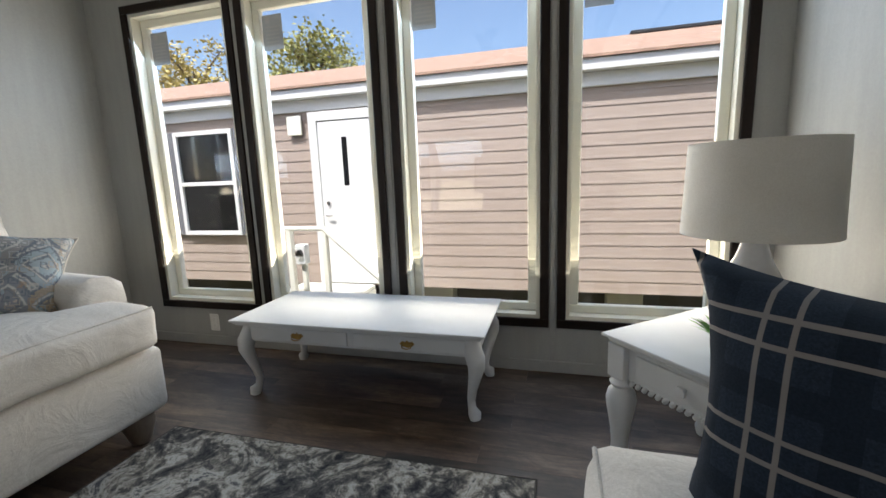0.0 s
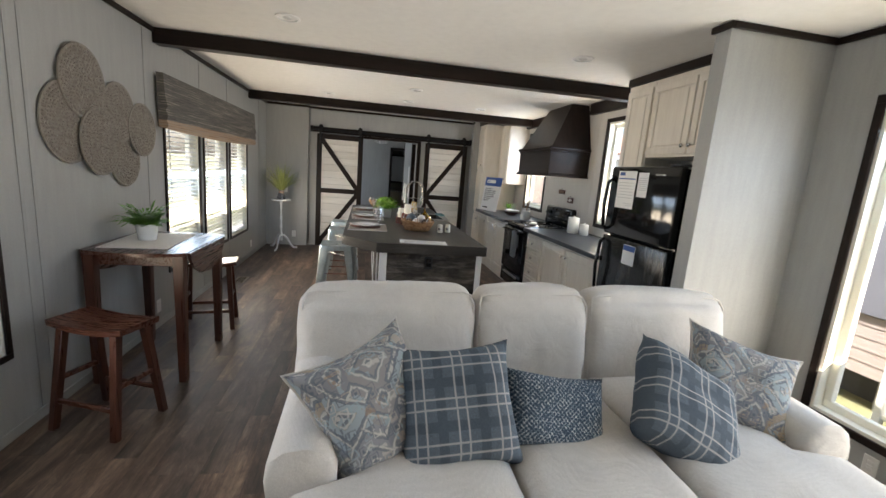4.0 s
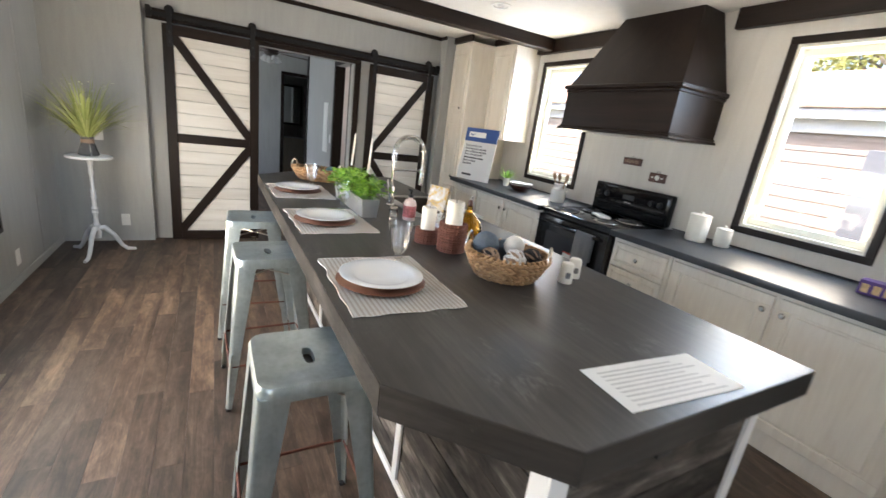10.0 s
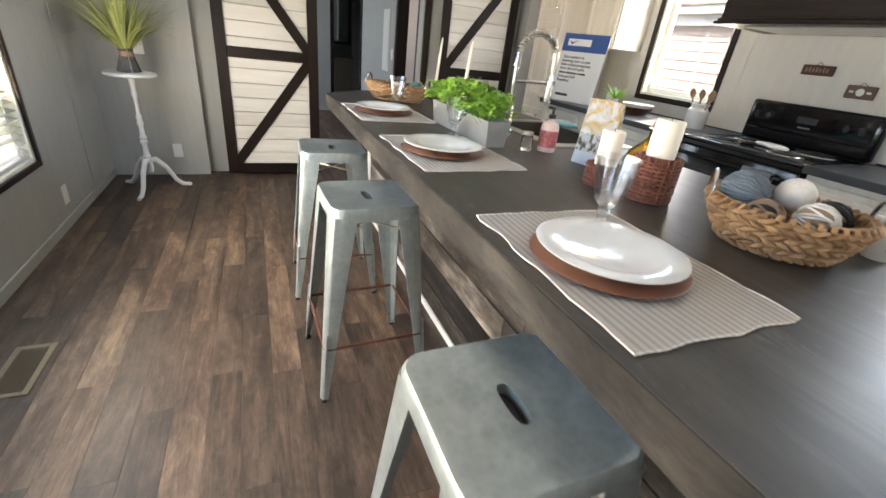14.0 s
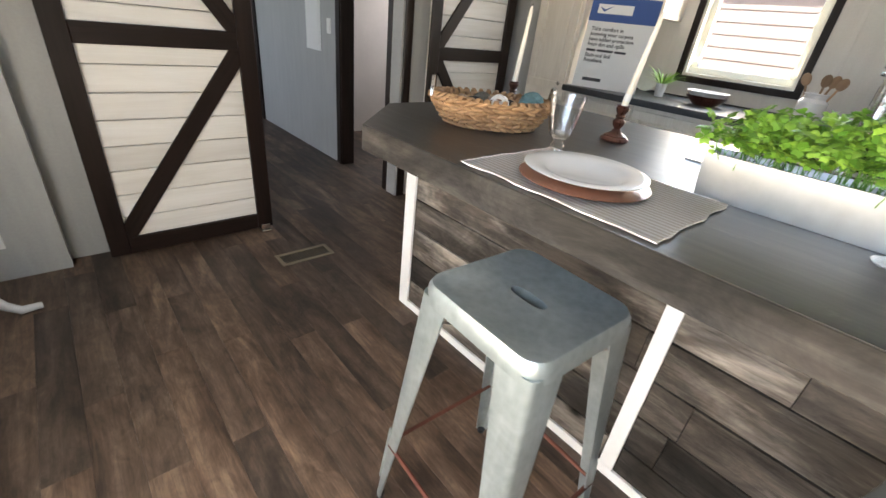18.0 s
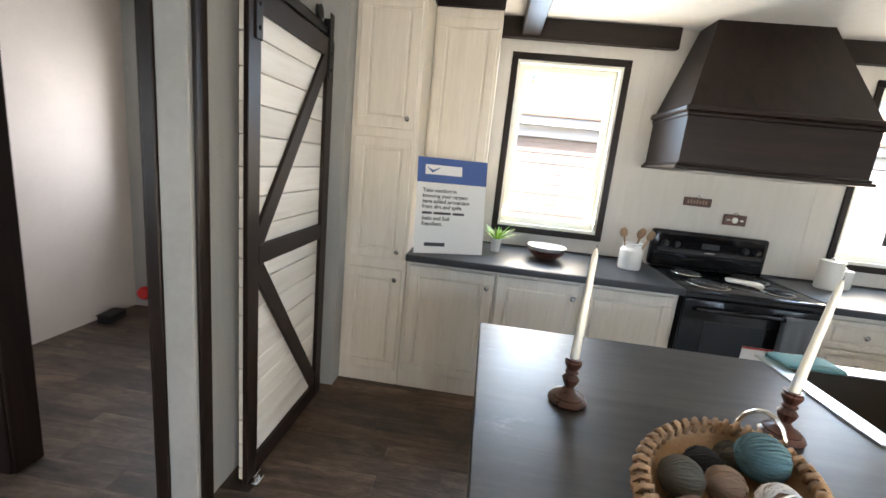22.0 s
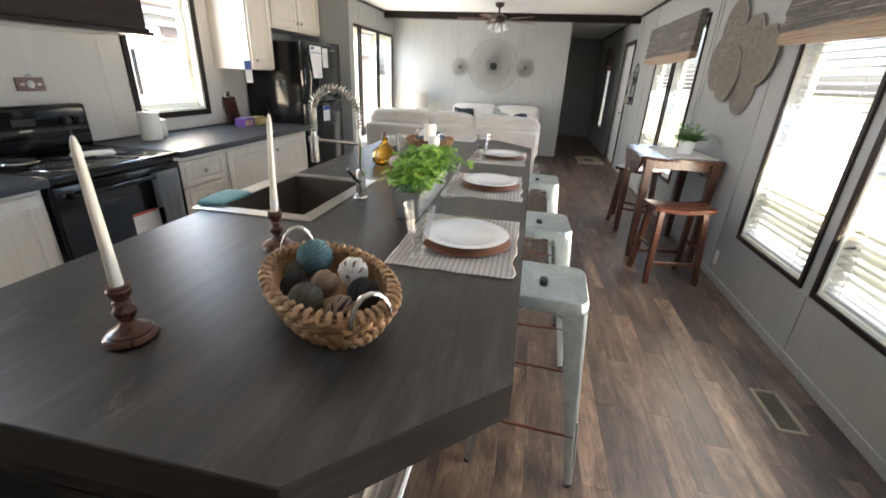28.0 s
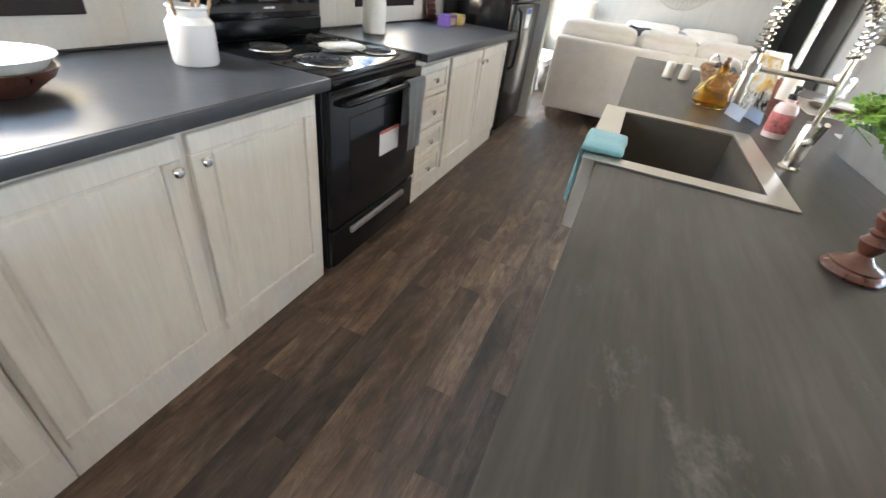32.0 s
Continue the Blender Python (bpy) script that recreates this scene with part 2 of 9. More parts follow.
def weathered_mat(name, tones, along="X"):
    n = Nodes(name, 0.8, spec=0.25)
    k = {"X": (0.07, 1, 1), "Y": (1, 0.07, 1)}[along]
    k2 = {"X": (0.25, 1, 1), "Y": (1, 0.25, 1)}[along]
    a, b = n.noise(n.coords(scale=k, jitter=1.0), 60, 7, 0.7, 0.7), n.noise(n.coords(scale=k2, jitter=1.0), 6, 4, 0.6, 1.0)
    f = n.calc("ADD", n.calc("MULTIPLY", a, 0.28), n.calc("MULTIPLY", b, 0.72))
    kn = n.voro(n.coords(scale={"X": (0.5, 1, 1), "Y": (1, 0.5, 1)}[along], jitter=1.0), 3.5)
    knot = n.ramp(kn, [(0.02, 1.0), (0.09, 0.0)])
    c = n.ramp(f, [(0.28, tones[0]), (0.5, tones[1]), (0.74, tones[2])])
    c = n.mix(knot, c, tuple(v * 0.4 for v in tones[0]))
    t = n.calc("ADD", n.calc("MULTIPLY", n.rand(), 0.95), 0.15)
    c = n.mix(1.0, c, n.ramp(t, [(0.0, 0.0), (1.0, 1.0)]), "MULTIPLY")
    stain = n.noise(n.coords(scale={"X": (0.4, 1, 1), "Y": (1, 0.4, 1)}[along], jitter=1.0), 9, 7, 0.72, 0.5)
    c = n.mix(1.0, c, n.ramp(stain, [(0.36, (0.42, 0.41, 0.42)), (0.5, (0.95, 0.93, 0.90)), (0.62, (1.5, 1.42, 1.34)), (0.72, (2.0, 1.9, 1.8))]), "MULTIPLY")
    n.color(c).bump(a, 0.4, 0.0015)
    return n.mat


def cabinet_mat():
    n = Nodes("whitewashed_cabinet", 0.42)
    v = n.coords(scale=(1, 1, 0.06), jitter=0.0)
    a, b = n.noise(v, 70, 6, 0.7, 0.5), n.noise(n.coords(scale=(1, 1, 0.2)), 7, 4, 0.6, 0.8)
    f = n.calc("ADD", n.calc("MULTIPLY", a, 0.5), n.calc("MULTIPLY", b, 0.5))
    n.color(n.ramp(f, [(0.3, (0.625, 0.56, 0.475)), (0.55, (0.735, 0.68, 0.59)), (0.75, (0.79, 0.745, 0.665))])).bump(a, 0.08, 0.0006)
    return n.mat


def fridge_mat():
    n = Nodes("black_fridge_scuffed", 0.16, spec=0.35)
    v = n.coords(scale=(1, 1, 0.22))
    s = n.noise(v, 24, 9, 0.8, 1.4)
    st = n.noise(n.coords(scale=(1, 1, 0.1)), 16, 5, 0.6, 0.4)
    z = n.calc("DIVIDE", n.axis(n.coords(), 2), 1.12)
    low = n.ramp(z, [(0.3, 0.12), (0.72, 0.9), (1.0, 1.0)])
    w = n.mix(1.0, n.ramp(n.calc("MULTIPLY", s, st), [(0.25, 0.0), (0.38, 0.2)]), low, "MULTIPLY")
    w = n.calc("MULTIPLY", w, n.calc("LESS_THAN", z, 1.003))
    n.color(n.mix(w, (0.008, 0.0085, 0.009), (0.33, 0.34, 0.34))).rough(s, 0.10, 0.26)
    n.bump(n.noise(n.coords(), 260, 3), 0.05, 0.0006)
    return n.mat


def galvanised_mat():
    n = Nodes("galvanised_steel", 0.38, 0.74)
    v = n.coords(jitter=1.0)
    a, b = n.noise(v, 12, 5, 0.6, 0.6), n.voro(v, 55)
    c = n.noise(n.coords(scale=(1, 1, 0.12), jitter=1.0), 40, 5, 0.7)
    f = n.calc("ADD", n.calc("MULTIPLY", a, 0.55), n.calc("ADD", n.calc("MULTIPLY", c, 0.35), n.calc("MULTIPLY", b, 0.12)))
    n.color(n.ramp(f, [(0.3, (0.31, 0.36, 0.373)), (0.7, (0.53, 0.60, 0.61))])).rough(c, 0.26, 0.44)
    return n.mat


def fabric_mat(name, dark, light, weave=900.0, rough=0.9, mottle=6.0, crumple=0.0):
    n = Nodes(name, rough, spec=0.2)
    v = n.coords()
    a, b, w1, w2 = n.noise(v, mottle, 4), n.noise(v, 240, 3, 0.7), n.wave(v, weave / 6.28, "X", dist=1.5), n.wave(v, weave / 6.28, "Z", dist=1.5)
    wv = n.calc("MULTIPLY", n.calc("ADD", w1, w2), 0.5)
    f = n.calc("ADD", n.calc("MULTIPLY", a, 0.35), n.calc("ADD", n.calc("MULTIPLY", b, 0.57), n.calc("MULTIPLY", wv, 0.08)))
    n.color(n.ramp(f, [(0.3, dark), (0.7, light)]))
    if crumple:
        fold = n.calc("ABSOLUTE", n.calc("SUBTRACT", n.noise(v, 6.5, 4, 0.55, 1.2), 0.5))
        n.bump(n.calc("ADD", n.calc("MULTIPLY", b, 0.06), fold), crumple, 0.02)
    else:
        n.bump(b, 0.35, 0.001)
    n.b.inputs["Sheen Weight"].default_value = 0.25
    return n.mat


def band(n, coord, period, centre, half):
    """1 inside a stripe of a repeat."""
    m = n.calc("FLOORED_MODULO", coord, period)
    d = n.calc("ABSOLUTE", n.calc("SUBTRACT", m, centre))
    return n.calc("LESS_THAN", d, half)


def plaid_mat(name, base, stripe):
    n = Nodes(name, 0.92, spec=0.15)
    v = n.coords()
    x, z = n.axis(v, 0), n.axis(v, 2)
    fac = None
    for co in (x, z):
        s = n.calc("ADD", band(n, co, 0.14, 0.0165, 0.0032), band(n, co, 0.14, 0.1235, 0.0032))
        fac = s if fac is None else n.calc("MAXIMUM", fac, s)
    dk = n.calc("MAXIMUM", band(n, x, 0.14, 0.070, 0.016), band(n, z, 0.14, 0.070, 0.016))
    b = n.noise(v, 300, 3, 0.7)
    c = n.ramp(b, [(0.3, tuple(k * 0.7 for k in base)), (0.7, tuple(k * 1.3 for k in base))])
    c = n.mix(n.calc("MULTIPLY", dk, 0.45), c, tuple(k * 0.4 for k in base))
    c = n.mix(n.calc("MULTIPLY", fac, 0.62), c, stripe)
    n.color(c).bump(b, 0.4, 0.001)
    return n.mat


def damask_mat():
    """Faded kilim print: stepped medallions in slate, taupe, tan and pale blue."""
    n = Nodes("damask_cloth", 0.9, spec=0.15)
    v = n.coords()
    wob = n.node("ShaderNodeVectorMath", operation="MULTIPLY_ADD")
    tx = n.node("ShaderNodeTexNoise")
    tx.inputs["Scale"].default_value, tx.inputs["Detail"].default_value = 42.0, 2.0
    n.wire(v, tx.inputs["Vector"])
    n.wire(tx.outputs["Color"], wob.inputs[0])
    wob.inputs[1].default_value = (0.010, 0.010, 0.010)
    n.wire(v, wob.inputs[2])
    vo = n.node("ShaderNodeTexVoronoi")
    vo.distance = "MANHATTAN"
    vo.inputs["Scale"].default_value, vo.inputs["Randomness"].default_value = 7.0, 0.45
    n.wire(wob.outputs[0], vo.inputs["Vector"])
    ring = n.calc("FRACT", n.calc("MULTIPLY", vo.outputs["Distance"], 2.6))
    pick = n.axis(vo.outputs["Color"], 0)
    tint = n.ramp(pick, [(0.0, (0.30, 0.36, 0.39)), (0.28, (0.25, 0.24, 0.235)), (0.5, (0.33, 0.27, 0.20)), (0.72, (0.17, 0.20, 0.25)), (0.9, (0.36, 0.33, 0.29))])
    lines = n.ramp(ring, [(0.0, (0.15, 0.165, 0.19)), (0.22, (0.19, 0.20, 0.22)), (0.27, (0.44, 0.425, 0.395)), (0.38, (0.43, 0.415, 0.385)), (0.45, (0.23, 0.245, 0.26))])
    c = n.mix(n.ramp(ring, [(0.44, 0.0), (0.50, 1.0)]), lines, tint)
    small = n.node("ShaderNodeTexVoronoi")
    small.distance = "CHEBYCHEV"
    small.inputs["Scale"].default_value, small.inputs["Randomness"].default_value = 31.0, 0.7
    n.wire(wob.outputs[0], small.inputs["Vector"])
    mark = n.ramp(small.outputs["Distance"], [(0.16, 1.0), (0.19, 0.0), (0.33, 0.0), (0.36, 0.8), (0.42, 0.8), (0.45, 0.0)])
    dot = n.ramp(n.axis(small.outputs["Color"], 1), [(0.0, (0.105, 0.12, 0.15)), (0.45, (0.13, 0.15, 0.18)), (0.5, (0.30, 0.21, 0.14)), (0.7, (0.50, 0.48, 0.45)), (0.85, (0.28, 0.36, 0.39))])
    c = n.mix(n.calc("MULTIPLY", mark, 0.85), c, dot)
    n.color(c).bump(n.noise(v, 300, 2), 0.3, 0.001)
    return n.mat


def diamond_mat():
    n = Nodes("diamond_woven_cloth", 0.92, spec=0.15)
    v = n.coords(rot=(0, radians(45), 0))
    a, b = n.wave(v, 26, "X"), n.wave(v, 26, "Z")
    f = n.calc("MAXIMUM", a, b)
    f = n.calc("MULTIPLY", f, n.noise(n.coords(), 120, 3))
    n.color(n.ramp(f, [(0.3, (0.040, 0.060, 0.088)), (0.48, (0.13, 0.17, 0.21)), (0.57, (0.47, 0.48, 0.48))])).bump(f, 0.6, 0.002)
    return n.mat


def rug_mat():
    n = Nodes("distressed_rug", 0.95, spec=0.1)
    v = n.coords()
    a = n.noise(v, 4.2, 9, 0.72, 1.6)
    b = n.noise(v, 17, 6, 0.75, 0.8)
    f = n.calc("ADD", n.calc("MULTIPLY", a, 0.6), n.calc("MULTIPLY", b, 0.4))
    c = n.ramp(f, [(0.40, (0.028, 0.028, 0.032)), (0.47, (0.10, 0.095, 0.088)), (0.50, (0.22, 0.20, 0.17)), (0.55, (0.48, 0.45, 0.40)), (0.6, (0.09, 0.09, 0.095))])
    n.color(c).bump(n.noise(v, 320, 2), 0.5, 0.003)
    return n.mat


def shade_mat():
    n = Nodes("striped_woven_shade", 0.9, spec=0.15)
    v = n.coords()
    z = n.axis(v, 2)
    w = n.noise(n.coords(scale=(0.06, 0.06, 1)), 26, 6, 0.85)
    low = n.ramp(n.calc("MULTIPLY", n.calc("SUBTRACT", z, 1.71), 12.0), [(0.0, 1.0), (0.95, 1.0), (1.0, 0.0)])
    f = n.noise(v, 170, 3)
    st = n.wave(v, 95 / 6.28, "Z", dist=0.8)
    w = n.calc("ADD", n.calc("MULTIPLY", w, 0.72), n.calc("MULTIPLY", n.calc("ADD", st, n.noise(v, 55, 4, 0.7)), 0.14))
    grey = n.ramp(w, [(0.36, (0.07, 0.066, 0.062)), (0.46, (0.17, 0.16, 0.145)), (0.52, (0.09, 0.086, 0.082)), (0.58, (0.21, 0.19, 0.165)), (0.65, (0.36, 0.32, 0.27))])
    tan = n.ramp(w, [(0.38, (0.26, 0.17, 0.11)), (0.5, (0.42, 0.31, 0.22)), (0.6, (0.30, 0.27, 0.23))])
    n.color(n.mix(low, grey, tan)).bump(f, 0.4, 0.001)
    return n.mat


def ticking_mat():
    n = Nodes("striped_placemat_cloth", 0.9, spec=0.15)
    v = n.coords(jitter=0.0)
    x = n.axis(v, 1)
    s = band(n, x, 0.0162, 0.006, 0.0036)
    b = n.noise(v, 380, 3)
    n.color(n.mix(n.calc("MULTIPLY", s, 0.7), n.ramp(b, [(0.3, (0.80, 0.765, 0.72)), (0.7, (0.87, 0.84, 0.80))]), (0.60, 0.52, 0.45))).bump(b, 0.4, 0.001)
    return n.mat


def siding_mat():
    n = Nodes("vinyl_siding", 0.6)
    v = n.coords(scale=(0.05, 1, 1))
    a = n.noise(v, 50, 5, 0.6)
    n.color(n.ramp(a, [(0.3, (0.325, 0.258, 0.212)), (0.7, (0.39, 0.315, 0.265))])).bump(a, 0.15, 0.001)
    return n.mat


def wicker_mat(name, dark, light):
    n = Nodes(name, 0.7)
    a = n.noise(n.coords(), 60, 5, 0.7)
    t = n.calc("ADD", n.calc("MULTIPLY", a, 0.7), n.calc("MULTIPLY", n.island(), 0.3))
    n.color(n.ramp(t, [(0.25, dark), (0.7, light)])).bump(a, 0.5, 0.002)
    return n.mat


def glass_mat(name, color=(1, 1, 1), rough=0.0, ior=1.45):
    n = Nodes(name, rough, color=color)
    n.b.inputs["Transmission Weight"].default_value = 1.0
    n.b.inputs["IOR"].default_value = ior
    return n.mat


def pane_mat(name="window_pane", power=5.0, edge=0.6, face=0.035):
    """Thin clear glass: lets the view through and keeps a faint mirror sheen."""
    m = bpy.data.materials.new(name)
    m.use_nodes = True
    nt = m.node_tree
    nt.nodes.clear()
    out, mixn = nt.nodes.new("ShaderNodeOutputMaterial"), nt.nodes.new("ShaderNodeMixShader")
    tr, gl = nt.nodes.new("ShaderNodeBsdfTransparent"), nt.nodes.new("ShaderNodeBsdfGlossy")
    gl.inputs["Roughness"].default_value = 0.02
    lw, pw, ml = nt.nodes.new("ShaderNodeLayerWeight"), nt.nodes.new("ShaderNodeMath"), nt.nodes.new("ShaderNodeMath")
    lw.inputs["Blend"].default_value = 0.5
    pw.operation, ml.operation = "POWER", "MULTIPLY_ADD"
    pw.inputs[1].default_value = power
    ml.inputs[1].default_value, ml.inputs[2].default_value = edge, face
    nt.links.new(lw.outputs["Facing"], pw.inputs[0])
    nt.links.new(pw.outputs[0], ml.inputs[0])
    nt.links.new(ml.outputs[0], mixn.inputs[0])
    nt.links.new(tr.outputs[0], mixn.inputs[1])
    nt.links.new(gl.outputs[0], mixn.inputs[2])
    nt.links.new(mixn.outputs[0], out.inputs["Surface"])
    return m


def leaf_mat(name, dark, light):
    n = Nodes(name, 0.5)
    n.color(n.ramp(n.island(), [(0.0, dark), (1.0, light)]))
    n.b.inputs["Subsurface Weight"].default_value = 0.0
    return n.mat


WALL, FLOORM, ISLTOP, CAB = wall_mat(), floor_mat(), island_top_mat(), cabinet_mat()
KWALL = wall_mat("kitchen_wall_panel", (0.52, 0.49, 0.44), (0.64, 0.61, 0.555))
ISLWOOD = weathered_mat("reclaimed_plank", [(0.016, 0.0135, 0.012), (0.088, 0.077, 0.067), (0.40, 0.37, 0.335)], "X")
ISLWOODY = weathered_mat("reclaimed_plank_end", [(0.016, 0.0135, 0.012), (0.088, 0.077, 0.067), (0.40, 0.37, 0.335)], "Y")
ISLEDGE = weathered_mat("weathered_edge_band", [(0.018, 0.016, 0.0145), (0.042, 0.038, 0.034), (0.10, 0.094, 0.087)], "X")
CEIL = plain("ceiling_board", (0.735, 0.725, 0.70), 0.9, var=0.04, scale=120, bump=0.25)
DARK = grained("espresso_trim", (0.006, 0.0036, 0.0028), (0.020, 0.0118, 0.0088), "X", 0.4, jitter=0.0, swing=0.0, spec=0.22)
DARKZ = grained("espresso_trim_upright", (0.006, 0.0036, 0.0028), (0.020, 0.0118, 0.0088), "Z", 0.4, jitter=0.0, swing=0.0, spec=0.22)
DARKY = grained("espresso_beam", (0.006, 0.0036, 0.0028), (0.020, 0.0118, 0.0088), "Y", 0.4, jitter=0.0, swing=0.0, spec=0.22)
BATTEN = plain("panel_batten", (0.335, 0.336, 0.322), 0.55)
WHITE = plain("white_paint", (0.78, 0.78, 0.77), 0.4, var=0.05)
WORNWHITE = plain("painted_furniture_white", (0.58, 0.59, 0.60), 0.48, spec=0.3, var=0.06, scale=18)
VINYL = plain("white_vinyl", (0.80, 0.78, 0.68), 0.35, var=0.03)
COUNTER = plain("slate_laminate", (0.034, 0.036, 0.040), 0.40, var=0.3, scale=40)
FRIDGE, GALV = fridge_mat(), galvanised_mat()
FREEZER = plain("black_gloss_enamel_door", (0.008, 0.0085, 0.009), 0.07, var=0.2, scale=6)
BLACK = plain("black_enamel", (0.007, 0.007, 0.008), 0.12, var=0.2, spec=0.35)
BLACKM = plain("black_matte", (0.012, 0.012, 0.013), 0.5, var=0.2)
OVENGLASS = plain("oven_glass", (0.004, 0.004, 0.005), 0.04, var=0.1)
CHROME = plain("brushed_nickel", (0.62, 0.60, 0.57), 0.22, 1.0, var=0.05)
STEEL = plain("stainless_steel", (0.55, 0.53, 0.50), 0.3, 1.0, var=0.06)
RUST = plain("rusty_rod", (0.13, 0.05, 0.035), 0.6, 0.5, var=0.4, scale=60)
IRON = plain("black_iron", (0.016, 0.016, 0.017), 0.45, 0.6, var=0.2)
SINKM = plain("sink_composite", (0.075, 0.063, 0.05), 0.4, var=0.2)
SOFA = fabric_mat("linen_upholstery", (0.45, 0.425, 0.39), (0.67, 0.64, 0.595), crumple=0.45)
PLAID = plaid_mat("plaid_cloth", (0.104, 0.130, 0.158), (0.48, 0.46, 0.44))
DAMASK, DIAMOND, RUG = damask_mat(), diamond_mat(), rug_mat()
SHADE, TICK = shade_mat(), ticking_mat()
CHERRY = grained("cherry_stain", (0.032, 0.010, 0.006), (0.095, 0.032, 0.017), "Z", 0.3, jitter=1.0, swing=0.12)
CHERRYX = grained("cherry_stain_top", (0.04, 0.013, 0.008), (0.11, 0.04, 0.022), "X", 0.28, jitter=1.0, swing=0.1)
TURNED = grained("turned_walnut", (0.035, 0.012, 0.008), (0.13, 0.048, 0.03), "Z", 0.3, jitter=1.0, swing=0.1)
BARNW = grained("barn_board_white", (0.65, 0.615, 0.55), (0.78, 0.755, 0.70), "Y", 0.6, fine=34, bump=0.3, swing=0.08, contrast=(0.36, 0.60))


def slat_mat():
    """Thin white vinyl that lets part of the daylight through."""
    m = plain("blind_slat_white", (0.74, 0.74, 0.73), 0.45, var=0.03)
    nt = m.node_tree
    tl, mx = nt.nodes.new("ShaderNodeBsdfTranslucent"), nt.nodes.new("ShaderNodeMixShader")
    tl.inputs["Color"].default_value = (0.60, 0.60, 0.58, 1)
    mx.inputs[0].default_value = 0.25
    nt.links.new(nt.nodes["Principled BSDF"].outputs[0], mx.inputs[1])
    nt.links.new(tl.outputs[0], mx.inputs[2])
    nt.links.new(mx.outputs[0], nt.nodes["Material Output"].inputs["Surface"])
    return m


BLIND = slat_mat()
SIDING = siding_mat()
SHINGLE = plain("roof_shingle", (0.34, 0.22, 0.155), 0.9, var=0.3, scale=60, bump=0.4)
GRASS = plain("ground_grass", (0.25, 0.24, 0.11), 0.95, var=0.4, scale=8, bump=0.5)
GRAVEL = plain("driveway_gravel", (0.42, 0.40, 0.37), 0.95, var=0.2, scale=40, bump=0.4)
CRAWLSHADE = plain("crawl_space_dark", (0.05, 0.045, 0.04), 0.9, var=0.4, scale=10)
WICKER = wicker_mat("hyacinth_weave", (0.19, 0.10, 0.045), (0.46, 0.28, 0.14))
RATTAN = wicker_mat("red_rattan", (0.09, 0.028, 0.018), (0.24, 0.085, 0.055))
GRASSCLOTH = wicker_mat("grey_rattan", (0.19, 0.168, 0.14), (0.29, 0.26, 0.225))
WAX = plain("candle_wax", (0.80, 0.76, 0.66), 0.5, var=0.03)
CERAMIC = plain("white_ceramic", (0.72, 0.72, 0.715), 0.15, var=0.02)
CREAM = plain("cream_ceramic", (0.74, 0.72, 0.66), 0.3, var=0.04)
CHARGER = plain("copper_brown_charger", (0.20, 0.085, 0.05), 0.35, 0.3, var=0.2)
GLASS, AMBER, PANE = glass_mat("clear_glass"), glass_mat("amber_glass", (0.96, 0.66, 0.16)), pane_mat()
CRYSTAL = pane_mat("thin_cut_glass", 1.8, 0.7, 0.10)
LEAF = leaf_mat("clover_leaf", (0.08, 0.20, 0.015), (0.30, 0.50, 0.06))
FERN = leaf_mat("fern_leaf", (0.07, 0.19, 0.02), (0.18, 0.38, 0.06))
REED = leaf_mat("dry_grass_blade", (0.22, 0.27, 0.06), (0.50, 0.53, 0.20))
ZINC = plain("zinc_planter", (0.50, 0.51, 0.51), 0.38, 0.75, var=0.2, scale=20)
PAPER = plain("printed_paper", (0.76, 0.76, 0.75), 0.6, var=0.02)
BLUEINK = plain("blue_ink", (0.035, 0.085, 0.28), 0.5, var=0.05)
GREYINK = plain("grey_ink", (0.16, 0.16, 0.17), 0.6, var=0.05)
DARKINK = plain("dark_ink", (0.045, 0.045, 0.05), 0.6, var=0.05)
PALEINK = plain("pale_ink", (0.45, 0.45, 0.46), 0.6, var=0.05)
TEAL = fabric_mat("teal_towel", (0.10, 0.24, 0.26), (0.20, 0.38, 0.40))
GREYTOWEL = fabric_mat("grey_towel", (0.26, 0.28, 0.30), (0.40, 0.42, 0.44))
MIRROR = plain("mirror_silver", (0.85, 0.86, 0.86), 0.02, 1.0, var=0.01)
OUTLET = plain("outlet_plastic", (0.74, 0.74, 0.71), 0.35, var=0.02)
LAMPSHADE = fabric_mat("lampshade_linen", (0.52, 0.49, 0.44), (0.66, 0.63, 0.58))
BRASS = plain("aged_brass", (0.42, 0.27, 0.09), 0.35, 1.0, var=0.25)

# ---- small helpers ----
def link(name, bm, mat, parent=None, label="", m=None, smooth=35):
    me = bpy.data.meshes.new(name)
    bmesh.ops.recalc_face_normals(bm, faces=bm.faces[:])
    bm.to_mesh(me)
    bm.free()
    if mat is not None:
        me.materials.append(mat)
    if smooth:
        me.shade_smooth()
        me.set_sharp_from_angle(angle=radians(smooth))
    ob = new(name, me)
    if parent is not None:
        ob.parent = parent
    if m is not None:
        ob.matrix_basis = m
    if label:
        tagged(ob, label)
    return ob


def part(name, bm, mat, parent, label="", m=None, smooth=35):
    return link(name, bm, mat, parent, label, m, smooth)


def again(ob, parent, m, name=None):
    """A second object on the mesh of a part."""
    o = new(name or ob.name.split(".")[0], ob.data)
    o.parent, o.matrix_basis = parent, m
    return o


def thing(name, label, category, m=None, group="", kind=""):
    e = new(name)
    e.empty_display_size = 0.05
    if m is not None:
        e.matrix_basis = m
    return tagged(e, label, category, group, kind)


def bmn():
    return bmesh.new()


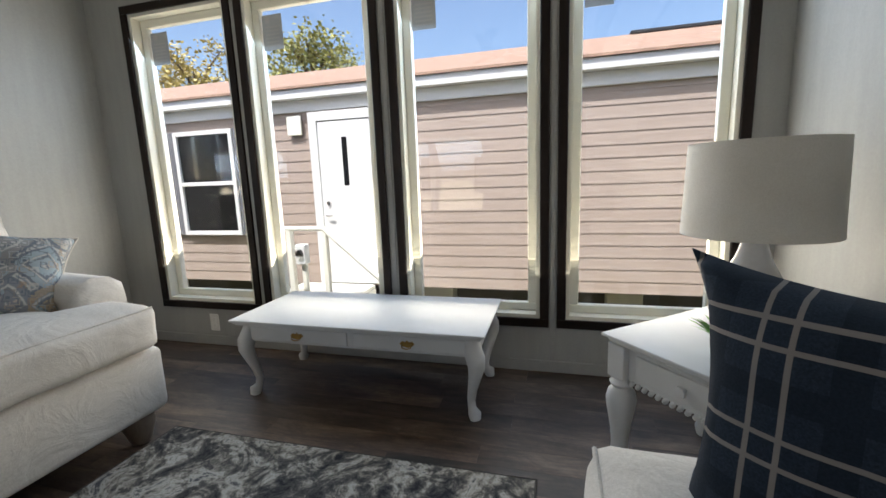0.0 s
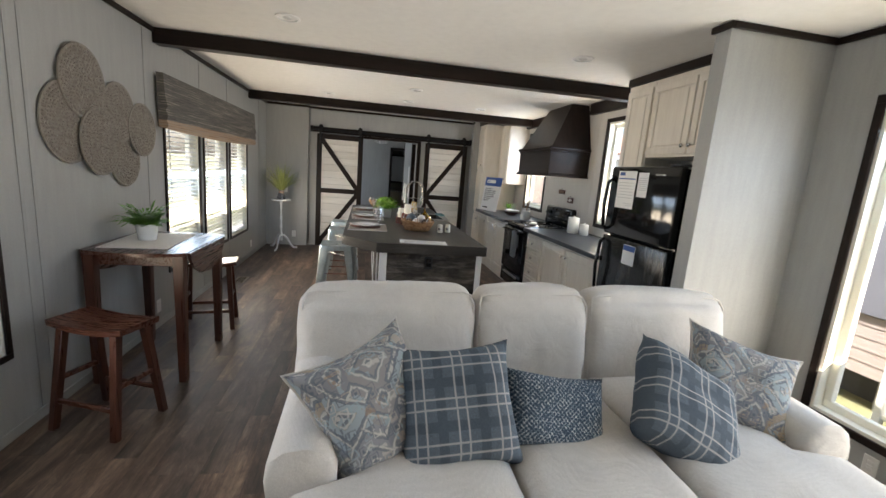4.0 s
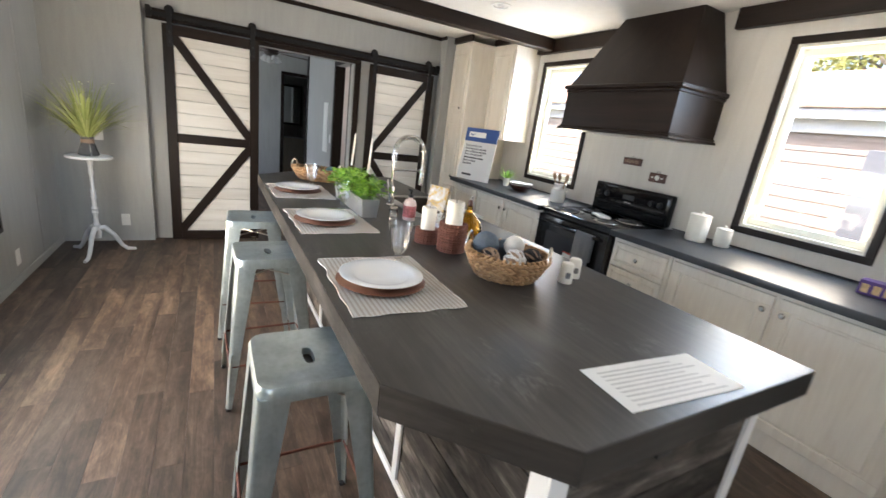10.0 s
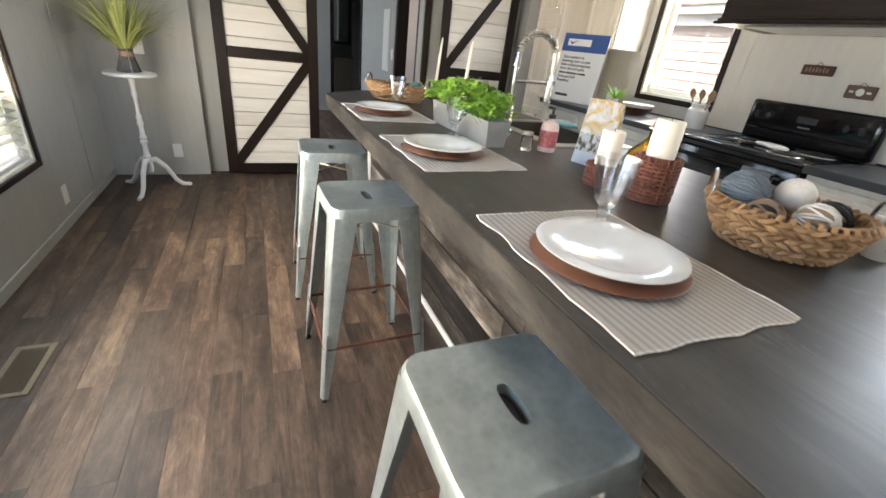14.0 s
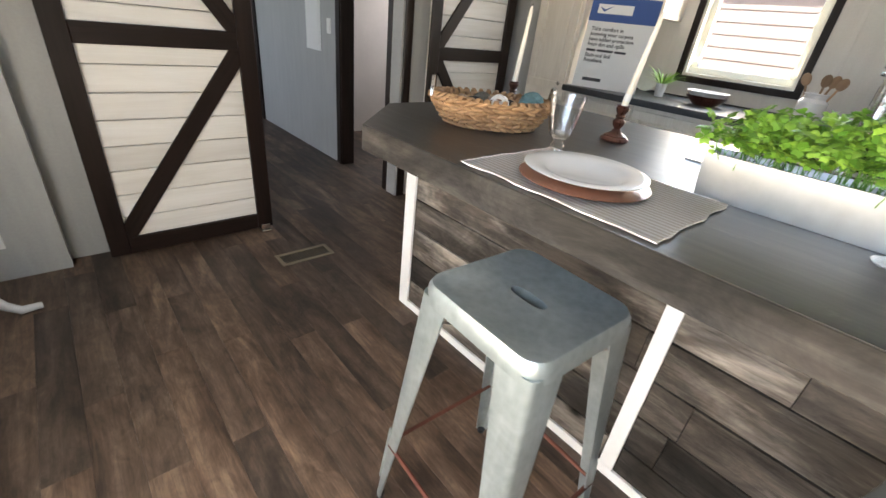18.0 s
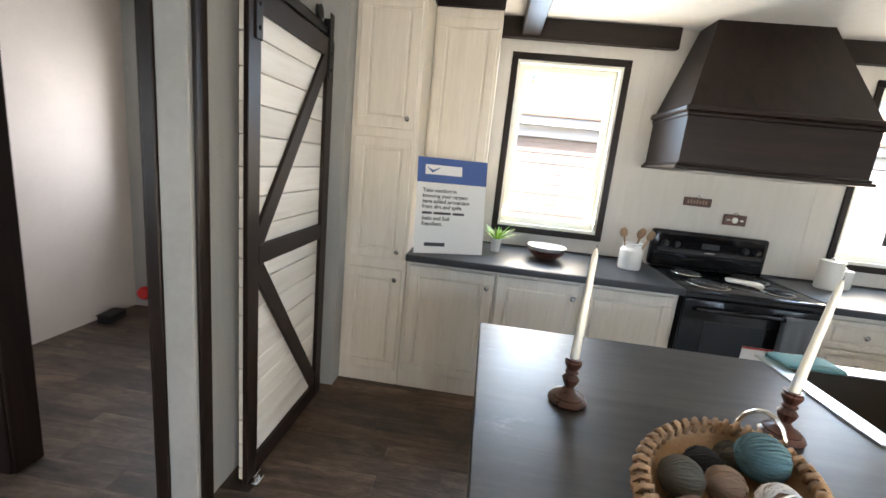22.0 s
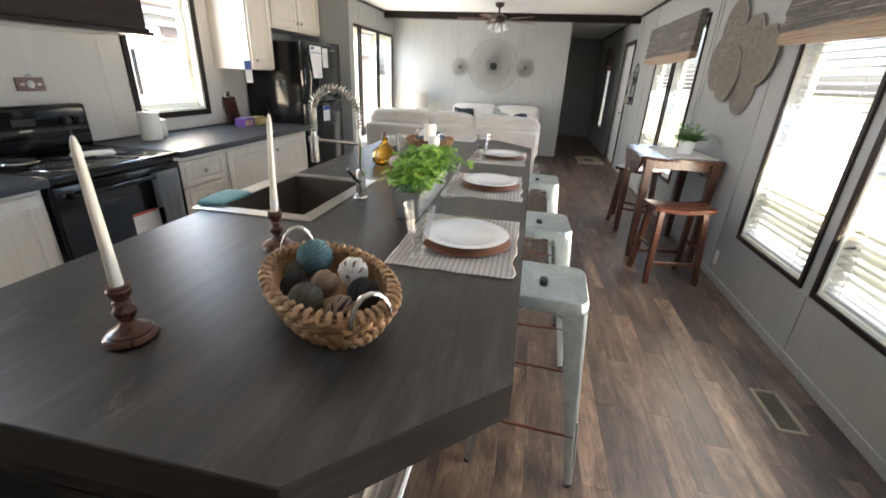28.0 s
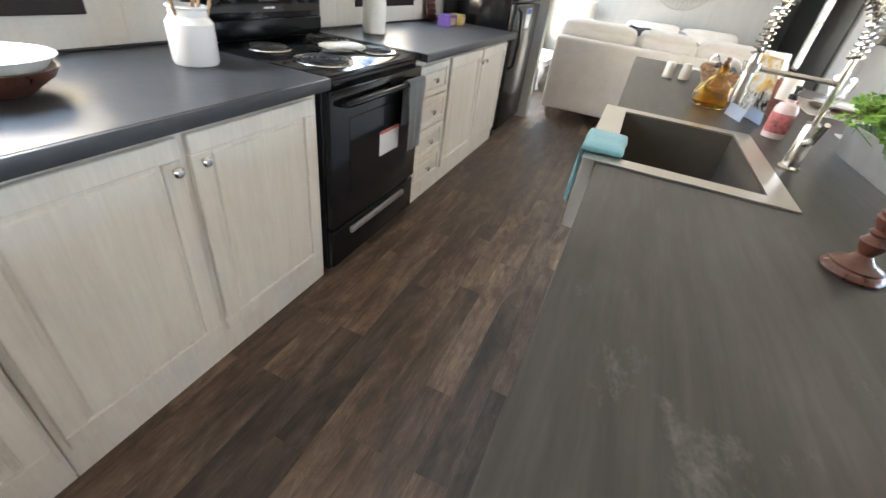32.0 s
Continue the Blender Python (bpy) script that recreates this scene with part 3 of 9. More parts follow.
def abox(bm, x0, y0, z0, x1, y1, z1, bev=0.0, seg=1, m=None):
    r = bmesh.ops.create_cube(bm, size=1.0, matrix=Matrix.LocRotScale(((x0 + x1) / 2, (y0 + y1) / 2, (z0 + z1) / 2), None, (abs(x1 - x0), abs(y1 - y0), abs(z1 - z0))))
    vs = r["verts"]
    if bev:
        es = list({e for v in vs for e in v.link_edges})
        r = bmesh.ops.bevel(bm, geom=es, offset=bev, segments=seg, profile=0.5, affect="EDGES")
        vs = r["verts"]
    if m is not None:
        bmesh.ops.transform(bm, matrix=m, verts=vs)
    return bm


def box(x0, y0, z0, x1, y1, z1, bev=0.0, seg=1, m=None):
    return abox(bmn(), x0, y0, z0, x1, y1, z1, bev, seg, m)


def lathe(bm, prof, seg=24, c=(0, 0, 0), wob=None):
    """Turned shape from (radius, height) pairs."""
    rings = []
    for r, z in prof:
        if r < 1e-5:
            rings.append([bm.verts.new((c[0], c[1], c[2] + z))])
        else:
            rings.append([bm.verts.new((c[0] + r * math.cos(2 * math.pi * i / seg), c[1] + r * math.sin(2 * math.pi * i / seg), c[2] + z)) for i in range(seg)])
    for a, b in zip(rings, rings[1:]):
        for i in range(seg):
            j = (i + 1) % seg
            if len(a) == 1 and len(b) == 1:
                continue
            if len(a) == 1:
                bm.faces.new((a[0], b[i], b[j]))
            elif len(b) == 1:
                bm.faces.new((a[i], a[j], b[0]))
            else:
                bm.faces.new((a[i], a[j], b[j], b[i]))
    return bm


def tube(bm, pts, rad, seg=8, closed=False):
    """A round rod along points; rad is a number or one per point."""
    pts = [Vector(p) for p in pts]
    n = len(pts)
    rads = rad if isinstance(rad, (list, tuple)) else [rad] * n
    rings, side = [], None
    for i, p in enumerate(pts):
        if closed:
            d = (pts[(i + 1) % n] - pts[i - 1])
        else:
            d = pts[min(i + 1, n - 1)] - pts[max(i - 1, 0)]
        d = d.normalized() if d.length > 1e-9 else Vector((0, 0, 1))
        if side is None:
            side = d.orthogonal().normalized()
        side = (side - d * side.dot(d))
        side = side.normalized() if side.length > 1e-6 else d.orthogonal().normalized()
        up = d.cross(side)
        rings.append([bm.verts.new(p + rads[i] * (math.cos(2 * math.pi * k / seg) * side + math.sin(2 * math.pi * k / seg) * up)) for k in range(seg)])
    for i in range(n if closed else n - 1):
        a, b = rings[i], rings[(i + 1) % n]
        for k in range(seg):
            j = (k + 1) % seg
            bm.faces.new((a[k], a[j], b[j], b[k]))
    if not closed:
        bm.faces.new(rings[0][::-1])
        bm.faces.new(rings[-1])
    return bm


def prism(bm, poly, z0, z1):
    """A flat outline (x, y) raised from z0 to z1."""
    lo = [bm.verts.new((x, y, z0)) for x, y in poly]
    hi = [bm.verts.new((x, y, z1)) for x, y in poly]
    bm.faces.new(lo[::-1])
    bm.faces.new(hi)
    n = len(poly)
    for i in range(n):
        j = (i + 1) % n
        bm.faces.new((lo[i], lo[j], hi[j], hi[i]))
    return bm


def puff(w, d, h, r, dome=0.0, cuts=9, sag=0.0, seed=0):
    """A stuffed block w x d x h centred on its base, with round edges and a domed top."""
    bm = bmn()
    bmesh.ops.create_cube(bm, size=2.0)
    bmesh.ops.subdivide_edges(bm, edges=bm.edges[:], cuts=cuts, use_grid_fill=True)
    hx, hy, hz = w / 2, d / 2, h / 2
    for v in bm.verts:
        u = v.co.copy()
        p = Vector((u.x * hx, u.y * hy, u.z * hz))
        q = Vector((max(-hx + r, min(hx - r, p.x)), max(-hy + r, min(hy - r, p.y)), max(-hz + r, min(hz - r, p.z))))
        o = p - q
        p = q + (o.normalized() * r if o.length > 1e-9 else o)
        k = (1 - u.x ** 4) * (1 - u.y ** 4)
        p.z += dome * k * max(0.0, u.z)
        p.z -= sag * (1 - u.x * u.x) * max(0.0, u.z)
        ky = (1 - u.x ** 4) * (1 - u.z ** 4)
        p.y += dome * 0.5 * ky * (1 if u.y > 0.9 else -1 if u.y < -0.9 else 0)
        s = noise.noise(p * 7 + Vector((seed, seed * 2, 0))) * 0.008 + noise.noise(Vector((p.x * 24 + seed, p.y * 9, p.z * 11))) * 0.005
        p += p.normalized() * s
        v.co = p + Vector((0, 0, hz))
    return bm


def pillow_mesh(w, h, t, ear=0.12, n=22, seed=0):
    """A throw pillow in the xz plane, fat along y, with pinched pointed corners."""
    bm = bmn()
    sides = []
    for s in (-1, 1):
        g = []
        for i in range(n + 1):
            row = []
            for j in range(n + 1):
                u, v = -1 + 2 * i / n, -1 + 2 * j / n
                k = max(0.0, (1 - u ** 4) * (1 - v ** 4)) ** 0.5
                pin = 1 - ear * (1 - v * v) * abs(u) ** 2
                pin2 = 1 - ear * (1 - u * u) * abs(v) ** 2
                x, z = u * w / 2 * pin, v * h / 2 * pin2
                wr = noise.noise(Vector((x * 9 + seed * 3.1, z * 9, s))) * 0.016 * k + noise.noise(Vector((x * 3 + seed, z * 3, s * 2))) * 0.018 * k
                rc = math.hypot(1 - abs(u), 1 - abs(v))
                wr += 0.004 * math.sin(9 * math.atan2(1 - abs(v), 1 - abs(u) + 1e-6) + seed) * math.exp(-rc * 3.2) * min(1.0, k * 2)
                row.append((x, s * (t / 2 * k + wr), z))
            g.append(row)
        sides.append(g)
    front = [[bm.verts.new(c) for c in row] for row in sides[1]]
    back = [[front[i][j] if i in (0, n) or j in (0, n) else bm.verts.new(sides[0][i][j]) for j in range(n + 1)] for i in range(n + 1)]
    for i in range(n):
        for j in range(n):
            bm.faces.new((front[i][j], front[i + 1][j], front[i + 1][j + 1], front[i][j + 1]))
            bm.faces.new((back[i][j], back[i][j + 1], back[i + 1][j + 1], back[i + 1][j]))
    edge = [sides[1][i][0] for i in range(n)] + [sides[1][n][j] for j in range(n)] + [sides[1][i][n] for i in range(n, 0, -1)] + [sides[1][0][j] for j in range(n, 0, -1)]
    return bm, edge


def leafy(bm, c, length, width, way, bend=0.4, n=4):
    """One bent leaf blade from c towards way."""
    way = Vector(way).normalized()
    side = way.cross(Vector((0, 0, 1)))
    side = side.normalized() if side.length > 1e-3 else Vector((1, 0, 0))
    prev = None
    p = Vector(c)
    d = way.copy()
    for i in range(n + 1):
        f = i / n
        wd = width * math.sin(math.pi * min(0.98, 0.12 + 0.88 * f)) * 0.5
        a, b = bm.verts.new(p - side * wd), bm.verts.new(p + side * wd)
        if prev:
            bm.faces.new((prev[0], prev[1], b, a))
        prev = (a, b)
        d = (d + Vector((0, 0, -bend / n))).normalized()
        p = p + d * (length / n)


def text(name, body, size, mat, parent, m, depth=0.0004, align="LEFT", spacing=1.0, bold=0.0):
    cu = bpy.data.curves.new(name, "FONT")
    cu.body, cu.size, cu.extrude, cu.align_x, cu.space_line = body, size, depth, align, spacing
    cu.offset = bold
    tmp = bpy.data.objects.new(name, cu)
    scene.collection.objects.link(tmp)
    me = bpy.data.meshes.new_from_object(tmp.evaluated_get(bpy.context.evaluated_depsgraph_get()))
    bpy.data.objects.remove(tmp)
    bpy.data.curves.remove(cu)
    me.materials.clear()
    me.materials.append(mat)
    ob = new(name, me)
    ob.parent, ob.matrix_basis = parent, m
    return ob

# ---- the building ----
CEIL_Z, NY, SY, WX, EX = 2.51, 4.50, 0.0, -4.51, 5.15


def wall_run(name, axis, a0, a1, p0, p1, z0, z1, holes=(), mat=None, label="", cat="wall"):
    """A wall along x or y with openings (from, to, sill, head) cut right through."""
    bm = bmn()

    def put(a, b, lo, hi):
        if b - a > 1e-4 and hi - lo > 1e-4:
            abox(bm, *((a, p0, lo, b, p1, hi) if axis == "x" else (p0, a, lo, p1, b, hi)))

    at = a0
    for a, b, lo, hi in sorted(holes):
        put(at, a, z0, z1)
        put(a, b, z0, lo)
        put(a, b, hi, z1)
        at = b
    put(at, a1, z0, z1)
    return tagged(link(name, bm, mat or WALL, smooth=0), label or "grey vinyl-covered wall panels", cat, kind="structure")


KWIN = [(-3.441, -2.627, 1.03, 2.295), (-1.074, -0.300, 1.03, 2.295)]
LWIN = [(1.62, 2.41, 0.25, 2.14), (2.44, 3.30, 0.25, 2.14), (3.35, 4.17, 0.25, 2.14), (4.21, 5.02, 0.25, 2.14)]
SWIN = [(-3.20, -2.335, 0.42, 2.14), (-2.28, -1.445, 0.42, 2.14), (-1.385, -0.535, 0.42, 2.14)]
S2WIN = [(1.20, 2.06, 0.42, 2.14), (2.10, 2.96, 0.42, 2.14)]
BWIN = [(-7.9, -6.5, 0.7, 2.14)]
UWIN = [(-6.15, -5.35, 1.0, 2.0)]
HWIN = [(6.75, 7.35, 0.42, 2.14)]
FDOOR = (4.62, 5.44, 0.0, 2.10)
TR = 0.045


def inner(w):
    return (w[0] + TR, w[1] - TR, w[2] + TR, w[3] - TR)


wall_run("wall_north", "x", 1.27, 5.27, NY, NY + 0.12, -0.05, CEIL_Z + 0.1, [inner(w) for w in LWIN])
wall_run("wall_north_kitchen", "x", -4.43, 1.27, NY, NY + 0.12, -0.05, CEIL_Z + 0.1, [inner(w) for w in KWIN], KWALL, "cream vinyl-covered kitchen wall panels")
wall_run("wall_north_utility", "x", -6.56, -4.43, NY, NY + 0.12, -0.05, CEIL_Z + 0.1, [inner(w) for w in UWIN])
wall_run("wall_south", "x", -9.5, 9.0, SY - 0.12, SY, -0.05, CEIL_Z + 0.1, [inner(w) for w in SWIN + S2WIN + HWIN + BWIN] + [FDOOR])
wall_run("wall_west", "y", 0.0, NY, WX - 0.12, WX, -0.05, CEIL_Z + 0.1, [(1.66, 2.68, -0.06, 2.03)])
wall_run("wall_east", "y", 1.06, NY, EX, EX + 0.12, -0.05, CEIL_Z + 0.1)
wall_run("wall_hall_north", "x", EX + 0.12, 9.0, 1.06, 1.18, -0.05, CEIL_Z + 0.1, [(5.95, 6.7, -0.06, 2.03)])
wall_run("wall_hall_end", "y", -0.12, 3.2, 9.0, 9.12, -0.05, CEIL_Z + 0.1)
wall_run("wall_side_room", "x", EX + 0.12, 9.0, 3.2, 3.32, -0.05, CEIL_Z + 0.1)
tagged(link("wall_stub_south", box(WX, 0.0, -0.05, -4.42, 0.712, CEIL_Z), WALL, smooth=0), "grey wall return beside the sliding barn door", "wall", kind="structure")
tagged(link("wall_stub_north", box(WX, 3.73, -0.05, -4.355, NY, CEIL_Z), WALL, smooth=0), "grey wall return between barn door and pantry", "wall", kind="structure")
tagged(link("wall_partition", box(1.215, 3.757, -0.05, 1.327, NY, CEIL_Z), WALL, smooth=0), "grey partition wall beside the refrigerator", "wall", kind="structure")
# rooms beyond the barn doors
wall_run("wall_utility_south", "x", -6.32, WX - 0.12, 2.69, 2.79, -0.05, CEIL_Z + 0.1, [(-5.37, -4.69, -0.06, 2.06)])
wall_run("wall_utility_west", "y", 2.79, NY, -6.56, -6.44, -0.05, CEIL_Z + 0.1)
PINK = plain("cream_wall_panel", (0.62, 0.55, 0.50), 0.6, var=0.05)
tagged(link("wall_utility_lining", box(-6.44, 2.79, 0, -6.432, NY, CEIL_Z), PINK, smooth=0), "cream wall of the utility room", "wall", kind="structure")
wall_run("wall_bedroom_north", "x", -7.3, -6.32, 2.69, 2.79, -0.05, CEIL_Z + 0.1)
wall_run("wall_bedroom_alcove", "y", 2.79, 3.5, -7.3, -7.2, -0.05, CEIL_Z + 0.1)
wall_run("wall_bedroom_back", "x", -8.3, -7.2, 3.5, 3.6, -0.05, CEIL_Z + 0.1)
wall_run("wall_bedroom_west", "y", -0.12, 3.6, -8.42, -8.3, -0.05, CEIL_Z + 0.1, [(2.44, 3.2, -0.06, 2.03)])
wall_run("wall_bath", "y", 1.9, 3.72, -10.5, -10.38, -0.05, CEIL_Z + 0.1)
wall_run("wall_bath_north", "x", -10.5, -8.42, 3.6, 3.72, -0.05, CEIL_Z + 0.1)
wall_run("wall_bath_south", "x", -10.38, -8.42, 1.9, 2.02, -0.05, CEIL_Z + 0.1)

tagged(link("ceiling", abox(box(-11.2, -0.12, CEIL_Z, 9.12, NY + 0.12, CEIL_Z + 0.1), -11.2, -0.6, CEIL_Z + 0.12, 9.12, NY + 0.25, CEIL_Z + 0.2), CEIL, smooth=0),
       "off-white textured ceiling board", "ceiling", kind="structure")
tagged(link("subfloor", box(-11.2, -0.12, -0.25, 9.12, NY + 0.12, -0.006), BLACKM, smooth=0), "dark floor deck under the planks", "floor", kind="structure")

# crown strips, dark


def strip(name, x0, y0, z0, x1, y1, z1, mat, label, cat="trim", bev=0.004):
    return tagged(link(name, box(x0, y0, z0, x1, y1, z1, bev), mat), label, cat, kind="structure")


crown = "dark brown crown strip under the ceiling"
for i, (a, b) in enumerate([(-4.42, -3.40), (-3.285, -0.56), (-0.43, 2.0), (2.13, 4.56), (4.69, 8.98)]):
    strip("trim", a, 0.002, CEIL_Z - 0.04, b, 0.022, CEIL_Z - 0.002, DARK, crown)
strip("trim", 1.33, NY - 0.022, CEIL_Z - 0.04, 1.99, NY - 0.002, CEIL_Z - 0.002, DARK, crown)
strip("trim", 2.14, NY - 0.022, CEIL_Z - 0.04, 4.55, NY - 0.002, CEIL_Z - 0.002, DARK, crown)
strip("trim", 4.70, NY - 0.022, CEIL_Z - 0.04, EX - 0.002, NY - 0.002, CEIL_Z - 0.002, DARK, crown)
strip("trim", EX - 0.022, 1.06, CEIL_Z - 0.04, EX - 0.002, NY - 0.024, CEIL_Z - 0.002, DARKY, crown)
strip("trim", WX + 0.002, 0.714, CEIL_Z - 0.04, WX + 0.022, 3.728, CEIL_Z - 0.002, DARKY, crown)
strip("trim", -4.418, 0.024, CEIL_Z - 0.04, -4.398, 0.712, CEIL_Z - 0.002, DARKY, crown)
strip("trim", WX + 0.023, 0.714, CEIL_Z - 0.041, -4.40, 0.734, CEIL_Z - 0.003, DARK, crown)
strip("trim", WX + 0.024, 3.708, CEIL_Z - 0.04, -4.355, 3.728, CEIL_Z - 0.002, DARK, crown)
strip("trim", 1.329, 3.757, CEIL_Z - 0.04, 1.349, NY - 0.024, CEIL_Z - 0.002, DARKY, crown)
strip("trim", 1.195, 3.735, CEIL_Z - 0.041, 1.349, 3.755, CEIL_Z - 0.003, DARK, crown)
strip("trim", -3.95, NY - 0.06, 2.375, -2.36, NY - 0.002, CEIL_Z - 0.002, DARK, "dark brown beam along the kitchen wall")
strip("trim", -1.43, NY - 0.06, 2.375, -0.15, NY - 0.002, CEIL_Z - 0.002, DARK, "dark brown beam along the kitchen wall")

for bx, y1 in ((-3.40, NY - 0.062), (-0.555, NY - 0.062), (2.0, NY - 0.002), (4.56, NY - 0.002)):
    bm = box(bx, 0.002, 2.39, bx + 0.125, y1, CEIL_Z - 0.001, 0.006)
    tagged(link("ceiling_beam", bm, DARKY), "dark-stained box beam across the ceiling", "beam", kind="structure")

# low skirting
base = "low grey skirting strip"
for a, b in ((-4.42, 4.55), (5.50, 8.98)):
    strip("baseboard", a, 0.001, 0.0, b, 0.012, 0.065, BATTEN, base)
strip("baseboard", 1.33, NY - 0.012, 0.0, EX - 0.014, NY - 0.001, 0.065, BATTEN, base)
strip("baseboard", EX - 0.012, 1.06, 0.0, EX - 0.001, NY - 0.014, 0.065, BATTEN, base)
# battens over the panel joints
bat = "thin vertical batten over a wall panel joint"
for x in (-3.9, -0.28, 0.95, 1.04, 3.4, 4.3, 6.2):
    strip("trim", x - 0.012, 0.001, 0.066, x + 0.012, 0.006, CEIL_Z - 0.042, BATTEN, bat, bev=0.0015)
for x in (-1.415, -2.307):
    for z0, z1 in ((0.066, 0.415), (2.145, CEIL_Z - 0.042)):
        strip("trim", x - 0.02, 0.001, z0, x + 0.02, 0.006, z1, BATTEN, bat, bev=0.0015)
for y in (1.95, 3.2):
    strip("trim", EX - 0.006, y - 0.012, 0.066, EX - 0.001, y + 0.012, CEIL_Z - 0.042, BATTEN, bat, bev=0.0015)
for x in (-2.50, -1.25):
    strip("trim", x - 0.004, NY - 0.003, 0.935, x + 0.004, NY - 0.0005, 2.372, KWALL, "thin strip over a kitchen wall panel joint", bev=0.001)
for x in (2.425, 4.19, 3.325):
    strip("trim", x - 0.012, NY - 0.006, 0.066, x + 0.012, NY - 0.001, CEIL_Z - 0.042, BATTEN, bat, bev=0.0015)


def window(name, w, side, label, rail=False):
    """A vinyl window in its wall with a dark flat casing indoors. side: +1 north wall, -1 south wall."""
    x0, x1, z0, z1 = w
    yin = NY if side > 0 else SY
    e = thing(name, label, "window", pose((x0 + x1) / 2, yin, z0), kind="structure")
    cx, t = (x1 - x0) / 2, TR
    h = z1 - z0
    s = side

    def bx(a, b, c, d, e_, f, bev=0.003):
        return box(a, min(b * s, e_ * s), c, d, max(b * s, e_ * s), f, bev)

    o = 0.0 if s > 0 else 0.014
    part("casing", bx(-cx + o, -0.016, o, cx - o, -0.001, t), DARK, e, "dark brown flat casing")
    part("casing", bx(-cx + o, -0.016, h - t, cx - o, -0.001, h - o), DARK, e, "dark brown flat casing")
    part("casing", bx(-cx + o, -0.016, t, -cx + t, -0.001, h - t), DARKZ, e, "dark brown flat casing")
    part("casing", bx(cx - t, -0.016, t, cx - o, -0.001, h - t), DARKZ, e, "dark brown flat casing")
    a, q = cx - t, 0.045
    for args in ((-a, 0.0, t, a, 0.12, t + 0.02), (-a, 0.0, h - t - 0.02, a, 0.12, h - t), (-a, 0.0, t + 0.02, -a + 0.02, 0.12, h - t - 0.02), (a - 0.02, 0.0, t + 0.02, a, 0.12, h - t - 0.02)):
        part("jamb", bx(*args, 0.001), VINYL, e)
    a2, lo, hi = a - 0.02, t + 0.02, h - t - 0.02
    for args in ((-a2, 0.06, lo, a2, 0.10, lo + q), (-a2, 0.06, hi - q, a2, 0.10, hi), (-a2, 0.06, lo + q, -a2 + q, 0.10, hi - q), (a2 - q, 0.06, lo + q, a2, 0.10, hi - q)):
        part("window_frame", bx(*args, 0.004), VINYL, e)
    if rail:
        part("meeting_rail", bx(-a2 + q, 0.055, h * 0.5 - 0.02, a2 - q, 0.095, h * 0.5 + 0.02, 0.003), VINYL, e)
    g = part("pane", bx(-a2 + q, 0.078, lo + q, a2 - q, 0.082, hi - q, 0.0), PANE, e, smooth=0)
    g.visible_shadow = False
    return e


for i, w in enumerate(LWIN):
    window(f"window_{i + 1}", w, 1, "tall fixed white vinyl window with dark brown casing")
for i, w in enumerate(KWIN):
    window(f"window_{i + 5}", w, 1, "kitchen window with dark brown casing, blazing with daylight")
for i, w in enumerate(SWIN):
    window(f"window_{i + 7}", w, -1, "white sash window with dark brown casing behind a blind", rail=True)
for i, w in enumerate(S2WIN):
    window(f"window_{i + 10}", w, -1, "white sash window with dark brown casing behind a blind", rail=True)
window("window_12", HWIN[0], -1, "narrow hall window with dark brown casing", rail=True)


window("window_13", BWIN[0], -1, "bedroom window with dark brown casing", rail=True)
window("window_14", UWIN[0], 1, "utility room window with dark brown casing")


def blind(w):
    x0, x1, z0, z1 = inner(w)
    x0, x1 = x0 + 0.024, x1 - 0.024
    e = thing("window_blind", "white slatted blind lowered over a window", "window blind", pose((x0 + x1) / 2, -0.03, z0 + 0.022), group="slatted blinds on the south wall")
    hw, h = (x1 - x0) / 2, z1 - z0 - 0.045
    part("head_rail", box(-hw, -0.022, h - 0.04, hw, 0.022, h, 0.003), BLIND, e)
    part("bottom_rail", box(-hw, -0.020, 0.0, hw, 0.020, 0.02, 0.004), BLIND, e)
    sl = None
    n = int((h - 0.07) / 0.042)
    for i in range(n):
        z = 0.045 + i * 0.042
        m = pose(0, 0, z, -17, 0, 0)
        if sl is None:
            bm = bmn()
            vs = [[bm.verts.new((sx * hw, y, 0.004 - 6.0 * y * y)) for y in (-0.024, -0.012, 0, 0.012, 0.024)] for sx in (-1, 1)]
            for k in range(4):
                bm.faces.new((vs[0][k], vs[1][k], vs[1][k + 1], vs[0][k + 1]))
            bmesh.ops.solidify(bm, geom=bm.faces[:], thickness=0.002)
            sl = part("slat", bm, BLIND, e, m=m)
        else:
            again(sl, e, m)
    for x in (-hw * 0.7, hw * 0.7):
        part("cord", tube(bmn(), [(x, 0.022, 0.01), (x, 0.022, h - 0.03)], 0.0015, 5), BLIND, e)
    part("wand", tube(bmn(), [(hw * 0.8, 0.03, h * 0.45), (hw * 0.8, 0.028, h - 0.05)], 0.004, 6), BLIND, e)


for w in SWIN + S2WIN + HWIN:
    blind(w)


